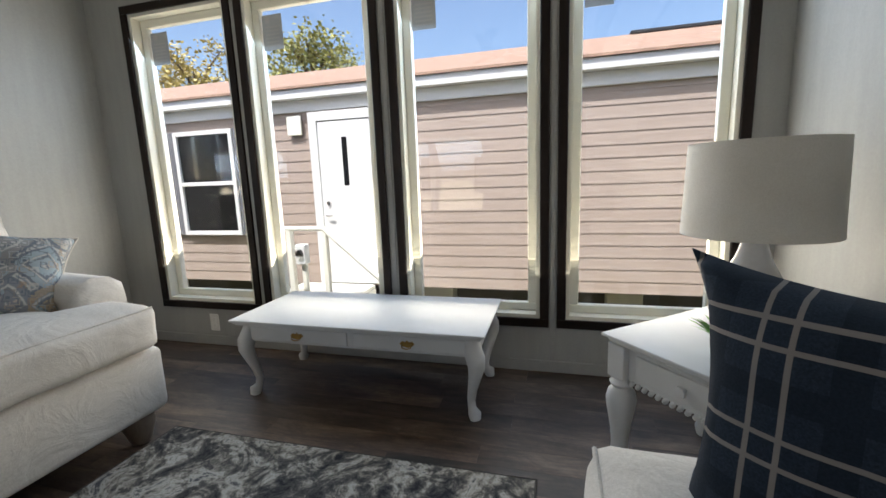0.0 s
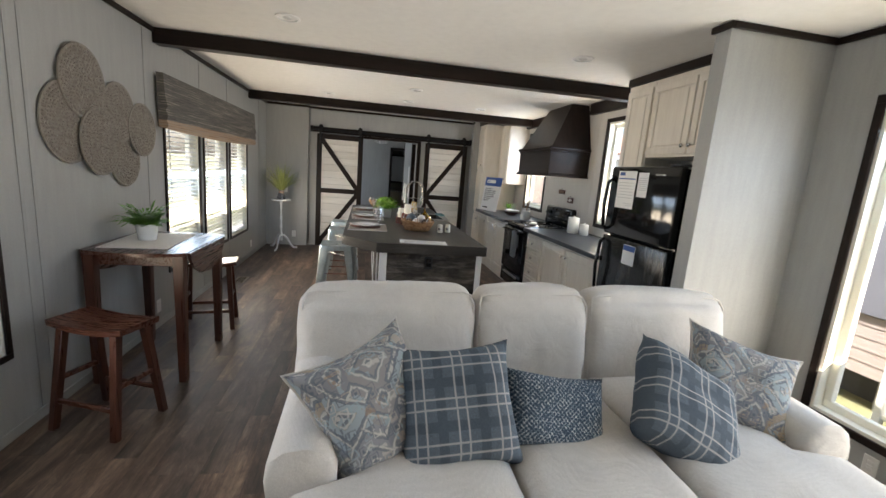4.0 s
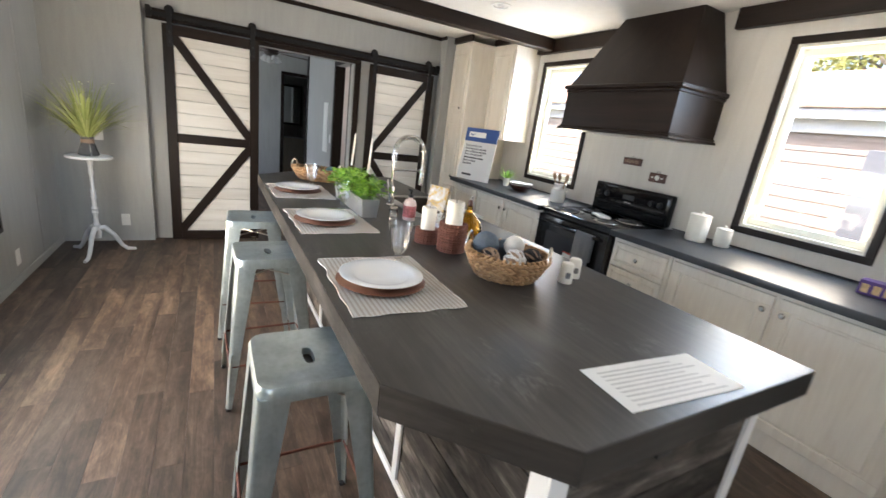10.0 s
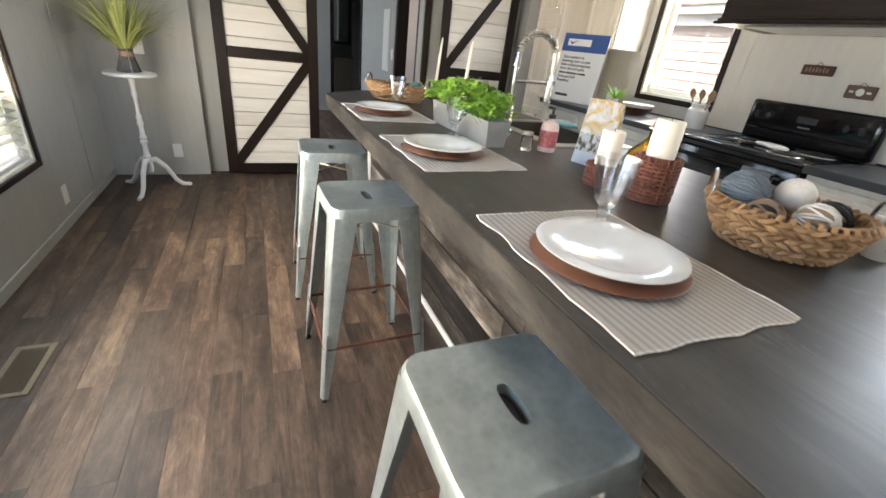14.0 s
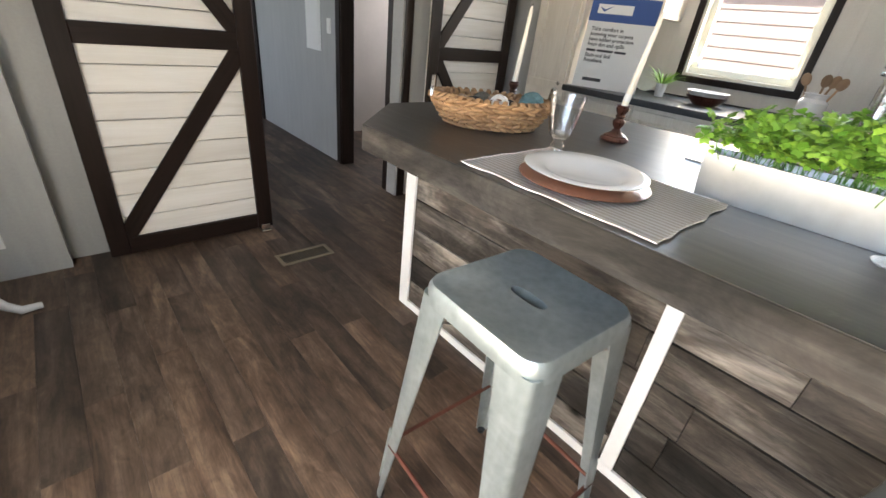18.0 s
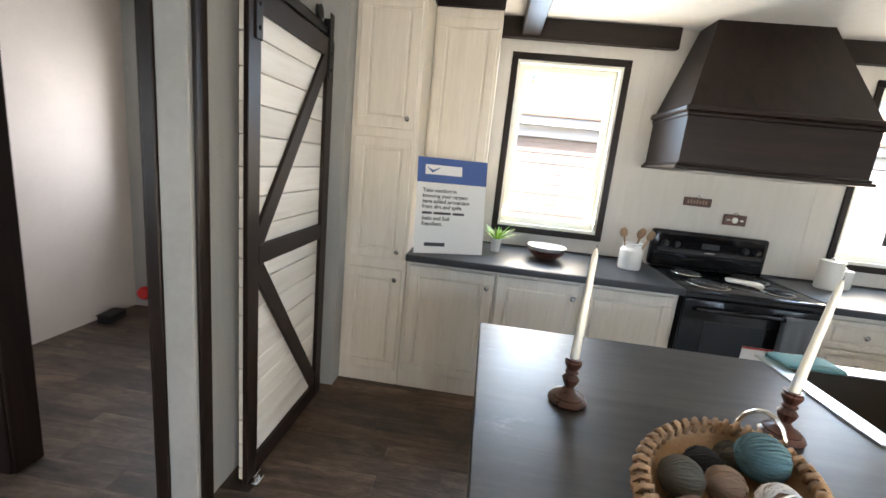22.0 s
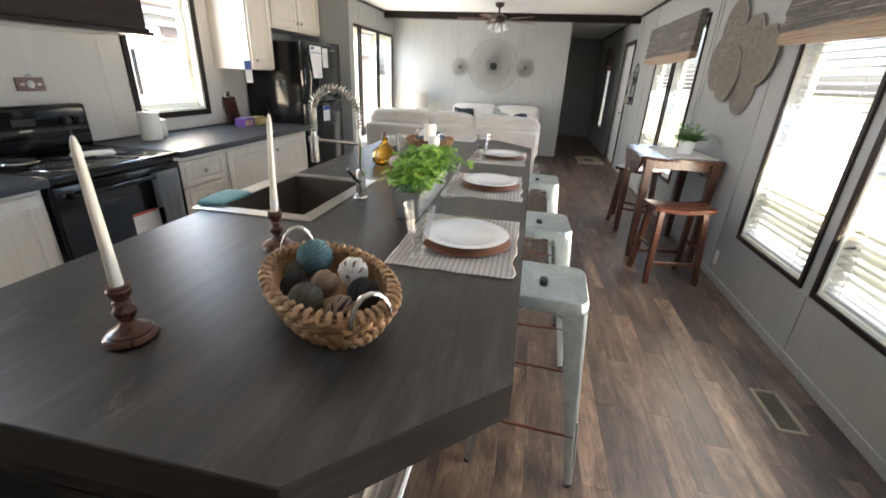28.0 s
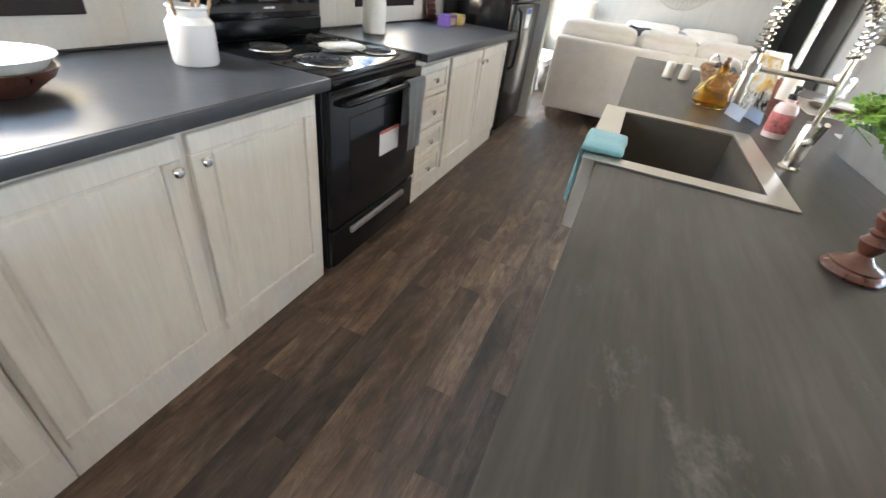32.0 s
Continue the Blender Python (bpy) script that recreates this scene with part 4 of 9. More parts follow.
def roman_shade(x0, x1):
    """A striped cloth shade gathered at the window head."""
    e = thing("roman_shade", "grey and tan striped woven roman shade, drawn half up", "window shade", pose(0, 0, 0), group="striped roman shades")
    bm = bmn()
    nx, prof = 30, [(0.02, 2.17), (0.075, 2.165), (0.082, 2.07), (0.085, 1.97), (0.10, 1.90), (0.085, 1.875), (0.10, 1.82), (0.088, 1.785), (0.098, 1.75), (0.085, 1.72), (0.02, 1.73)]
    cols = []
    for i in range(nx + 1):
        x = x0 + (x1 - x0) * i / nx
        cols.append([bm.verts.new((x, y + 0.012 * noise.noise(Vector((x * 2.2, z * 5, 3))) * (1 if k > 1 else 0), z - (0.035 * math.sin(math.pi * i / nx) + 0.012 * noise.noise(Vector((x * 3, 1, 1)))) * (2.15 - z) / 0.5 * (1 if k > 1 else 0))) for k, (y, z) in enumerate(prof)])
    for a, b in zip(cols, cols[1:]):
        for k in range(len(prof) - 1):
            bm.faces.new((a[k], b[k], b[k + 1], a[k + 1]))
    bm.faces.new(cols[0])
    bm.faces.new(cols[-1][::-1])
    part("cloth", bm, SHADE, e, smooth=60)
    part("mounting_board", box(x0 + 0.01, 0.002, 2.14, x1 - 0.01, 0.07, 2.162, 0.002), WHITE, e)


roman_shade(-3.33, -0.43)
roman_shade(1.29, 3.28)
roman_shade(6.70, 7.40)

# front door
fd = thing("door_1", "white steel front door with a small oval light, closed", "door", pose(5.03, 0, 0), kind="structure")
part("slab", box(-0.40, -0.07, 0.01, 0.40, -0.03, 2.09, 0.003), WHITE, fd)
part("casing", abox(abox(box(-0.46, 0.001, 0, -0.405, 0.018, 2.15, 0.002), 0.405, 0.001, 0, 0.46, 0.018, 2.15, 0.002), -0.405, 0.001, 2.095, 0.405, 0.018, 2.15, 0.002), DARKZ, fd, "dark brown door casing")
bm = bmn()
prism(bm, [(0.07 * math.cos(k * 0.3142), 0.16 * math.sin(k * 0.3142)) for k in range(20)], 0, 0.01)
part("door_light", bm, GLASS, fd, "oval glass light", m=pose(0, -0.032, 1.62, 90, 0, 0))
part("door_handle", tube(bmn(), [(-0.33, -0.03, 0.95), (-0.33, 0.03, 0.95), (-0.22, 0.035, 0.95)], 0.011, 8), CHROME, fd)
part("deadbolt", lathe(bmn(), [(0, 0), (0.028, 0), (0.024, 0.015), (0, 0.015)], 16), CHROME, fd, m=pose(-0.33, -0.03, 1.10, -90, 0, 0))

# ---- barn doors on their rail ----
rail_e = thing("barn_door_rail", "black iron sliding door rail on the west wall", "door rail", pose(WX, 0, 0))
part("rail", box(0.045, 0.745, 2.10, 0.053, 3.715, 2.14, 0.002), IRON, rail_e)
for y in (0.80, 1.5, 2.25, 3.0, 3.66):
    part("spacer", lathe(bmn(), [(0, 0), (0.014, 0), (0.014, 0.044), (0, 0.044)], 10), IRON, rail_e, m=pose(0.001, y, 2.12, 0, 90, 0))
for y in (0.765, 3.695):
    part("end_stop", box(0.03, y - 0.02, 2.09, 0.068, y + 0.02, 2.18, 0.003), IRON, rail_e)
part("header_board", box(0.001, 0.74, 2.075, 0.02, 3.72, 2.17, 0.002), DARKY, rail_e, "dark-stained backing board")


def barn_door(y0, y1, flip):
    e = thing("barn_door", "white plank barn door with dark brown frame and braces, slid open", "door", pose(WX + 0.064, 0, 0), group="pair of sliding barn doors")
    zb, zt, zm, fw = 0.018, 2.05, 1.045, 0.085
    step, bm0 = 0.119, None
    for k in range(-8, 10):
        lo, hi = max(zb + 0.012, 0.924 + k * step), min(zt - 0.012, 0.924 + (k + 1) * step)
        if hi - lo < 0.01:
            continue
        if hi - lo > step - 1e-6:
            if bm0 is None:
                bm0 = part("plank", box(0, y0 + 0.01, 0.0018, 0.022, y1 - 0.01, step - 0.0018, 0.003), BARNW, e, m=pose(0.008, 0, lo))
            else:
                again(bm0, e, pose(0.008, 0, lo))
        else:
            part("plank", box(0, y0 + 0.01, 0.0018, 0.022, y1 - 0.01, hi - lo - 0.0018, 0.003), BARNW, e, m=pose(0.008, 0, lo))
    for a, b in ((y0, y0 + fw), (y1 - fw, y1)):
        part("stile", box(0.031, a, zb, 0.052, b, zt, 0.003), DARKZ, e)
    for a, b in ((zb, zb + 0.09), (zm - 0.042, zm + 0.042), (zt - 0.09, zt)):
        part("rail", box(0.031, y0 + fw, a, 0.051, y1 - fw, b, 0.003), DARKY, e)
    iy0, iy1 = y0 + fw, y1 - fw

    def brace(ya, za, yb, zb_):
        d = Vector((0, yb - ya, zb_ - za))
        ln = d.length
        ang = math.degrees(math.atan2(d.z, d.y))
        part("brace", box(0.0315, -0.035, -0.04, 0.049, ln + 0.035, 0.04, 0.003), DARKY, e, m=pose(0, ya, za, ang, 0, 0))

    near, far = (iy0, iy1) if not flip else (iy1, iy0)
    brace(near, zt - 0.10, far, zm + 0.05)
    brace(far, zm - 0.05, near, zb + 0.10)
    for y in (y0 + 0.06, y1 - 0.06):
        hg = part("hanger", box(0.053, y - 0.022, 1.86, 0.06, y + 0.022, 2.17, 0.002), IRON, e)
        part("roller", lathe(bmn(), [(0, 0), (0.038, 0), (0.03, 0.008), (0.038, 0.016), (0, 0.016)], 20), IRON, hg, m=pose(-0.02, y, 2.175, 0, 90, 0))
        for z in (1.90, 1.98):
            part("bolt", lathe(bmn(), [(0, 0), (0.009, 0), (0.007, 0.007), (0, 0.009)], 8), IRON, hg, m=pose(0.06, y, z, 0, 90, 0))
    y = y1 - 0.05 if not flip else y0 + 0.05
    part("floor_guide", abox(box(0.02, y - 0.03, 0.0, 0.09, y + 0.03, 0.012, 0.002), 0.066, y - 0.025, 0.012, 0.074, y + 0.025, 0.045, 0.002), CHROME, e)
    return e


barn_door(0.865, 1.675, False)
barn_door(2.82, 3.625, True)
# casing of the doorway behind them
for y0, y1, z0, z1 in ((1.60, 1.66, 0, 2.03), (2.68, 2.745, 0, 2.03), (1.60, 2.745, 2.03, 2.073)):
    strip("trim", WX + 0.002, y0, z0, WX + 0.018, y1, z1, DARKZ, "dark brown doorway casing")
for y0, y1 in ((1.662, 1.672), (2.668, 2.678)):
    strip("trim", WX - 0.118, y0, 0, WX, y1, 2.02, BATTEN, "grey doorway jamb")
for x0, x1, z0, z1 in ((-5.44, -5.37, 0, 2.06), (-4.69, -4.64, 0, 2.06), (-5.44, -4.64, 2.06, 2.12)):
    strip("trim", x0, 2.672, z0, x1, 2.688, z1, DARKZ, "dark brown doorway casing")
for x0, x1 in ((-5.368, -5.355), (-4.705, -4.692)):
    strip("trim", x0, 2.68, 0, x1, 2.80, 2.055, DARKZ, "dark brown doorway jamb")
strip("trim", -7.32, 2.672, 0, -7.24, 2.688, CEIL_Z - 0.002, DARKZ, "dark brown corner board in the bedroom")
for y0, y1, z0, z1 in ((2.38, 2.44, 0, 2.03), (3.2, 3.26, 0, 2.03), (2.38, 3.26, 2.03, 2.09)):
    strip("trim", -8.298, y0, z0, -8.28, y1, z1, DARKZ, "dark brown bathroom doorway casing")
for x0, x1, z0, z1 in ((5.89, 5.95, 0, 2.03), (6.70, 6.76, 0, 2.03), (5.89, 6.76, 2.03, 2.09)):
    strip("trim", x0, 1.042, z0, x1, 1.058, z1, DARKZ, "dark brown hall doorway casing")

# ---- outdoors ----
ground = bmn()
abox(ground, -400, -400, -1.2, 400, 400, -0.75)
tagged(link("ground", ground, GRASS, smooth=0), "patchy dry lawn round the home", "ground", kind="structure")
tagged(link("pavement", box(-14, -9.5, -0.76, 14, -4.5, -0.735), GRAVEL, smooth=0), "pale gravel drive in front of the home", "drive", kind="structure")

# ---- kitchen cabinets ----
def panel_front(kind, w, h, parent, m, t=0.02):
    """A raised-panel front with its stiles and rails, centred on x, from z 0 to h, face towards -y."""
    f = 0.058 if min(w, h) > 0.25 else 0.03
    d = part(kind, abox(box(-w / 2 + f - 0.004, -t + 0.010, f - 0.004, w / 2 - f + 0.004, -0.001, h - f + 0.004), -w / 2 + f + 0.012, -t + 0.003, f + 0.012, w / 2 - f - 0.012, -0.002, h - f - 0.012, 0.006), CAB, parent, m=m)
    for a in ((-w / 2, 0, w / 2, f), (-w / 2, h - f, w / 2, h)):
        part("rail", box(a[0], -t, a[1], a[2], 0, a[3], 0.003), CAB, d)
    for a in ((-w / 2, f + 0.0005, -w / 2 + f, h - f - 0.0005), (w / 2 - f, f + 0.0005, w / 2, h - f - 0.0005)):
        part("stile", box(a[0], -t, a[1], a[2], 0, a[3], 0.003), CAB, d)
    return d




def knob(parent, x, z, y=-0.02):
    bm = lathe(bmn(), [(0, 0), (0.006, 0), (0.005, 0.012), (0.015, 0.016), (0.016, 0.022), (0.010, 0.028), (0, 0.029)], 14)
    return part("knob", bm, CHROME, parent, "round nickel knob", m=pose(x, y, z, 90, 0, 0))


def cabinet(name, label, x0, x1, yf, yb, z0, z1, fronts, group="", cat="cabinet"):
    """fronts: (kind, x0, x1, z0, z1, knob x, knob z) in room coordinates."""
    cx = (x0 + x1) / 2
    e = thing(name, label, cat, pose(cx, yf, z0), group=group)
    part("body", box(x0 - cx, 0.0, 0.0, x1 - cx, yb - yf, z1 - z0, 0.002), CAB, e)
    for kind, a, b, lo, hi, kx, kz in fronts:
        d = panel_front(kind, b - a, hi - lo, e, pose((a + b) / 2 - cx, -0.0005, lo - z0))
        knob(d, kx - (a + b) / 2, kz - lo)
    return e


YF = 3.85
cabinet("pantry_cabinet", "tall whitewashed pantry cabinet with three doors", -4.353, -3.952, YF, NY - 0.002, 0.0, 2.44,
        [("door", -4.325, -3.975, 0.11, 0.795, -4.015, 0.735), ("door", -4.325, -3.975, 0.865, 1.60, -4.015, 0.915), ("door", -4.325, -3.975, 1.655, 2.37, -4.015, 1.715)], cat="pantry")
cabinet("base_cabinet", "whitewashed base cabinet with one door", -3.948, -3.389, YF, NY - 0.002, 0.0, 0.878,
        [("door", -3.925, -3.402, 0.12, 0.845, -3.436, 0.757)], "kitchen base cabinets")
cabinet("base_cabinet", "whitewashed base cabinet with two doors", -3.386, -2.297, YF, NY - 0.002, 0.0, 0.878,
        [("door", -3.372, -2.882, 0.12, 0.845, -2.912, 0.762), ("door", -2.855, -2.325, 0.12, 0.845, -2.822, 0.764)], "kitchen base cabinets")
dr = []
for k in range(4):
    z = 0.12 + k * 0.183
    dr.append(("drawer", -1.47, -1.05, z, z + 0.17, -1.26, z + 0.085))
cabinet("base_cabinet", "whitewashed base cabinet with four drawers", -1.492, -1.026, YF, NY - 0.002, 0.0, 0.878, dr, "kitchen base cabinets")
cabinet("base_cabinet", "whitewashed base cabinet with two doors beside the refrigerator", -1.023, 0.212, YF, NY - 0.002, 0.0, 0.878,
        [("door", -1.00, -0.428, 0.12, 0.845, -0.462, 0.762), ("door", -0.402, 0.185, 0.12, 0.845, -0.368, 0.762)], "kitchen base cabinets")
cabinet("wall_cabinet", "narrow whitewashed wall cabinet beside the window", -3.948, -3.53, 4.16, NY - 0.002, 1.42, 2.44,
        [("door", -3.93, -3.548, 1.435, 2.38, -3.575, 1.50)], "kitchen wall cabinets")
cabinet("wall_cabinet", "tall whitewashed wall cabinet by the refrigerator", -0.150, 0.216, 4.13, NY - 0.002, 1.42, 2.44,
        [("door", -0.135, 0.205, 1.435, 2.39, -0.10, 1.50)], "kitchen wall cabinets")
cabinet("wall_cabinet", "short two-door cabinet above the refrigerator", 0.219, 1.212, 4.13, NY - 0.002, 1.80, 2.44,
        [("door", 0.235, 0.70, 1.82, 2.39, 0.67, 1.88), ("door", 0.715, 1.195, 1.82, 2.39, 0.745, 1.88)], "kitchen wall cabinets")
for x0, x1, y in ((-4.353, -3.952, 3.84), (-3.949, -3.525, 4.15), (-0.155, 1.212, 4.12)):
    strip("trim", x0, y - 0.016, 2.442, x1, y + 0.02, CEIL_Z - 0.002, DARK, "dark brown crown strip over the cabinets")
for x0, x1 in ((-3.948, -2.297), (-1.492, 0.235)):
    ct_ = thing("countertop", "dark slate-grey laminate kitchen countertop", "countertop", pose((x0 + x1) / 2, 3.775, 0.88), group="kitchen countertops")
    part("slab", box(-(x1 - x0) / 2, 0.012, 0.0, (x1 - x0) / 2, NY - 3.778, 0.04, 0.002), COUNTER, ct_)
    part("front_edge", box(-(x1 - x0) / 2, 0.0, -0.002, (x1 - x0) / 2, 0.0118, 0.0398, 0.004, 2), COUNTER, ct_, "dark rolled front edge")
    strip("trim", x0, NY - 0.012, 0.921, x1, NY - 0.003, 0.932, COUNTER, "dark caulk strip along the countertop")

# ---- range hood ----
hd = thing("range_hood", "dark espresso wooden chimney hood over the stove", "range hood", pose(-1.895, NY - 0.003, 1.595))
bm = bmn()
lo = [(-0.515, 0, 0.36), (0.515, 0, 0.36), (0.515, -0.52, 0.36), (-0.515, -0.52, 0.36)]
hi = [(-0.335, 0, 0.913), (0.335, 0, 0.913), (0.335, -0.235, 0.913), (-0.335, -0.235, 0.913)]
a, b = [bm.verts.new(c) for c in lo], [bm.verts.new(c) for c in hi]
bm.faces.new(a[::-1])
bm.faces.new(b)
for i in range(4):
    bm.faces.new((a[i], a[(i + 1) % 4], b[(i + 1) % 4], b[i]))
part("chimney", bm, DARKZ, hd, smooth=0)
part("apron", box(-0.52, -0.535, 0.02, 0.52, 0, 0.315, 0.003), DARK, hd)
part("lower_moulding", abox(box(-0.545, -0.56, 0.0, 0.545, 0, 0.02, 0.004), -0.533, -0.548, 0.02, 0.533, 0, 0.038, 0.006), DARK, hd)
part("upper_moulding", abox(box(-0.53, -0.545, 0.30, 0.53, 0, 0.325, 0.006), -0.545, -0.56, 0.325, 0.545, 0, 0.36, 0.008), DARK, hd)
part("filter_panel", box(-0.40, -0.46, -0.006, 0.40, -0.08, -0.0005, 0.002), STEEL, hd, "steel filter panel")

# ---- range ----
rg = thing("kitchen_range", "black electric coil range with a towel over its door handle", "stove", pose(-1.895, 3.83, 0))
W2 = 0.388
part("body", box(-W2, 0.0, 0.03, W2, 0.66, 0.895, 0.004), BLACK, rg)
part("cooktop", box(-W2 - 0.003, -0.03, 0.896, W2 + 0.003, 0.60, 0.921, 0.008, 2), BLACK, rg)
bg = part("backguard", box(-W2, 0.585, 0.921, W2, 0.665, 1.184, 0.02, 3), BLACK, rg)
part("control_panel", box(-W2 + 0.03, 0.578, 1.03, W2 - 0.03, 0.584, 1.16, 0.002), OVENGLASS, bg)
part("trim_strip", box(-W2 + 0.02, 0.573, 0.945, W2 - 0.02, 0.584, 1.005, 0.004), BLACK, bg)
for x in (-0.31, -0.23, 0.23, 0.31):
    part("dial", lathe(bmn(), [(0, 0), (0.026, 0), (0.024, 0.012), (0.018, 0.026), (0, 0.027)], 18), BLACKM, bg, m=pose(x, 0.577, 1.09, 90, 0, 0))
part("clock", box(-0.06, 0.5755, 1.075, 0.06, 0.5775, 1.115, 0.001), BLACKM, bg)
part("nameplate", box(-0.035, 0.5755, 1.045, 0.035, 0.5772, 1.053), CHROME, bg)
for cx, cy, r in ((-0.20, 0.13, 0.10), (0.20, 0.13, 0.075), (-0.20, 0.42, 0.075), (0.20, 0.42, 0.10)):
    bn = part("drip_bowl", lathe(bmn(), [(r + 0.022, 0.004), (r + 0.02, 0.007), (r + 0.012, 0.005), (r * 0.5, 0.001), (0, 0.001)], 28), CHROME, rg, "chrome drip bowl", m=pose(cx, cy, 0.92))
    pts = [((0.018 + (r - 0.018) * k / 90) * math.cos(k * 0.28), (0.018 + (r - 0.018) * k / 90) * math.sin(k * 0.28), 0.012) for k in range(91)]
    part("coil", tube(bmn(), pts, 0.005, 6), BLACKM, bn)
od = part("oven_door", box(-W2, -0.035, 0.26, W2, -0.001, 0.865, 0.008, 2), BLACK, rg)
part("window", box(-0.26, -0.038, 0.38, 0.26, -0.036, 0.74, 0.001), OVENGLASS, od)
part("handle", tube(bmn(), [(-0.33, -0.036, 0.81), (-0.33, -0.075, 0.815), (-0.28, -0.085, 0.818), (0.28, -0.085, 0.818), (0.33, -0.075, 0.815), (0.33, -0.036, 0.81)], 0.012, 10), BLACK, od)
part("sticker", box(-0.02, -0.0395, 0.50, 0.16, -0.0385, 0.62), PAPER, od, "white sticker with a red rule")
part("sticker_rule", box(-0.02, -0.0402, 0.607, 0.16, -0.0396, 0.62), plain("red_ink", (0.5, 0.05, 0.04), 0.5), od)
part("storage_drawer", box(-W2, -0.03, 0.05, W2, -0.001, 0.245, 0.008, 2), BLACK, rg)
part("drawer_grip", box(-0.26, -0.045, 0.185, 0.26, -0.028, 0.215, 0.006, 2), STEEL, rg, "pale steel drawer grip")
for x in (-0.34, 0.34):
    for y in (0.06, 0.6):
        part("foot", lathe(bmn(), [(0, 0), (0.018, 0), (0.018, 0.03), (0, 0.03)], 10), BLACKM, rg, m=pose(x, y, 0))


def draped(w, front, back, r, mat, name, label, cat, m, waves=0.006, t=0.004):
    """A cloth hung over a bar that runs along x."""
    bm = bmn()
    prof = [(-r, -front)] + [(-r, -front * k / 5) for k in range(4, -1, -1)] + [(r * math.cos(math.pi - k * math.pi / 6), r * math.sin(k * math.pi / 6)) for k in range(1, 6)] + [(r, -back * k / 4) for k in range(5)]
    cols = []
    n = 12
    for i in range(n + 1):
        u = i / n - 0.5
        cols.append([bm.verts.new((u * w * (1 + 0.04 * z / front), y + waves * math.sin(u * 16) * min(1, -z / front * 2 if z < 0 else 0) * (1 if y < 0 else -0.3), z)) for y, z in prof])
    for a, b in zip(cols, cols[1:]):
        for k in range(len(prof) - 1):
            bm.faces.new((a[k], b[k], b[k + 1], a[k + 1]))
    bmesh.ops.solidify(bm, geom=bm.faces[:], thickness=t)
    return tagged(link(name, bm, mat, m=m, smooth=60), label, cat)


draped(0.17, 0.33, 0.20, 0.018, GREYTOWEL, "kitchen_towel", "grey cloth towel hung over the oven handle", "towel", pose(-1.895 + 0.215, 3.83 - 0.085, 0.822))

# ---- refrigerator ----
fr = thing("refrigerator", "black top-freezer refrigerator with smeared doors and taped papers", "refrigerator", pose(0.655, 3.815, 0))
part("body", box(-0.405, 0.066, 0.02, 0.405, 0.66, 1.69, 0.006, 2), BLACK, fr)
fz = part("freezer_door", box(-0.408, 0.0, 1.135, 0.408, 0.062, 1.70, 0.016, 3), FREEZER, fr)
ld = part("fridge_door", box(-0.408, 0.0, 0.07, 0.408, 0.062, 1.12, 0.016, 3), FRIDGE, fr, "black door smeared with whitish streaks")
part("kick_grille", box(-0.39, 0.03, 0.005, 0.39, 0.064, 0.066, 0.004), BLACKM, fr)
part("hinge_cover", box(0.28, 0.0, 1.701, 0.40, 0.10, 1.716, 0.004), BLACKM, fr)
for pr, za, zb in ((fz, 1.17, 1.60), (ld, 0.62, 1.09)):
    bm = tube(bmn(), [(-0.37, 0.0, za), (-0.372, -0.035, za + 0.03), (-0.372, -0.052, (za + zb) / 2), (-0.372, -0.035, zb - 0.03), (-0.37, 0.0, zb)], [0.013, 0.014, 0.015, 0.014, 0.013], 10)
    part("handle", bm, BLACK, pr)
part("badge", box(0.16, -0.0015, 1.635, 0.27, 0.0005, 1.648), CHROME, fz)


def notice(x0, z0, x1, z1, label, bars, hdr=None, y=3.8125, name="notice"):
    """A sheet taped flat with printed lines too small to read."""
    e = thing(name, label, "notice", pose((x0 + x1) / 2, y, z0))
    w, h = x1 - x0, z1 - z0
    part("sheet", box(-w / 2, -0.0006, 0, w / 2, 0.0012, h), PAPER, e, smooth=0)
    if hdr:
        part("header_bar", box(-w / 2 + 0.002, -0.0012, h - hdr, w / 2 - 0.002, -0.0007, h - 0.003), BLUEINK, e, smooth=0)
    bm = bmn()
    for fx0, fx1, fz in bars:
        abox(bm, -w / 2 + fx0 * w, -0.0012, fz * h, -w / 2 + fx1 * w, -0.0007, fz * h + 0.004)
    part("print", bm, PALEINK, e, smooth=0)
    return e


lines = [(0.1, 0.9, f) for f in (0.12, 0.2, 0.28, 0.36, 0.44, 0.52, 0.6, 0.68, 0.76)]
big = notice(0.365, 1.366, 0.60, 1.664, "white printed sheet taped to the freezer door", lines[2:8] + [(0.55, 0.92, 0.08), (0.45, 0.95, 0.13)])
part("logo_bar", box(-0.10, -0.0012, 0.262, -0.03, -0.0007, 0.288), BLUEINK, big, smooth=0)
part("rule", box(-0.108, -0.0012, 0.232, 0.108, -0.0007, 0.241), BLUEINK, big, smooth=0)
notice(0.627, 1.468, 0.743, 1.654, "small white printed sheet on the freezer door", lines[2:])
notice(0.572, 0.93, 0.722, 1.085, "white card with a blue header on the refrigerator door", [(0.06, 0.34, 0.08)], 0.045)

# ---- island ----
il = thing("kitchen_island", "long plank-clad kitchen island with white trim and dark top", "kitchen island", pose(0, 0, 0))
IX0, IX1, IY0, IY1 = -3.335, 0.005, 1.905, 2.80
poly = [(0.10, 1.861), (0.10, 2.815), (-3.465, 2.815), (-3.465, 1.868), (-3.17, 1.567), (-0.213, 1.562)]
SNK = (-2.44, -1.80, 2.38, 2.80)
bm = bmn()
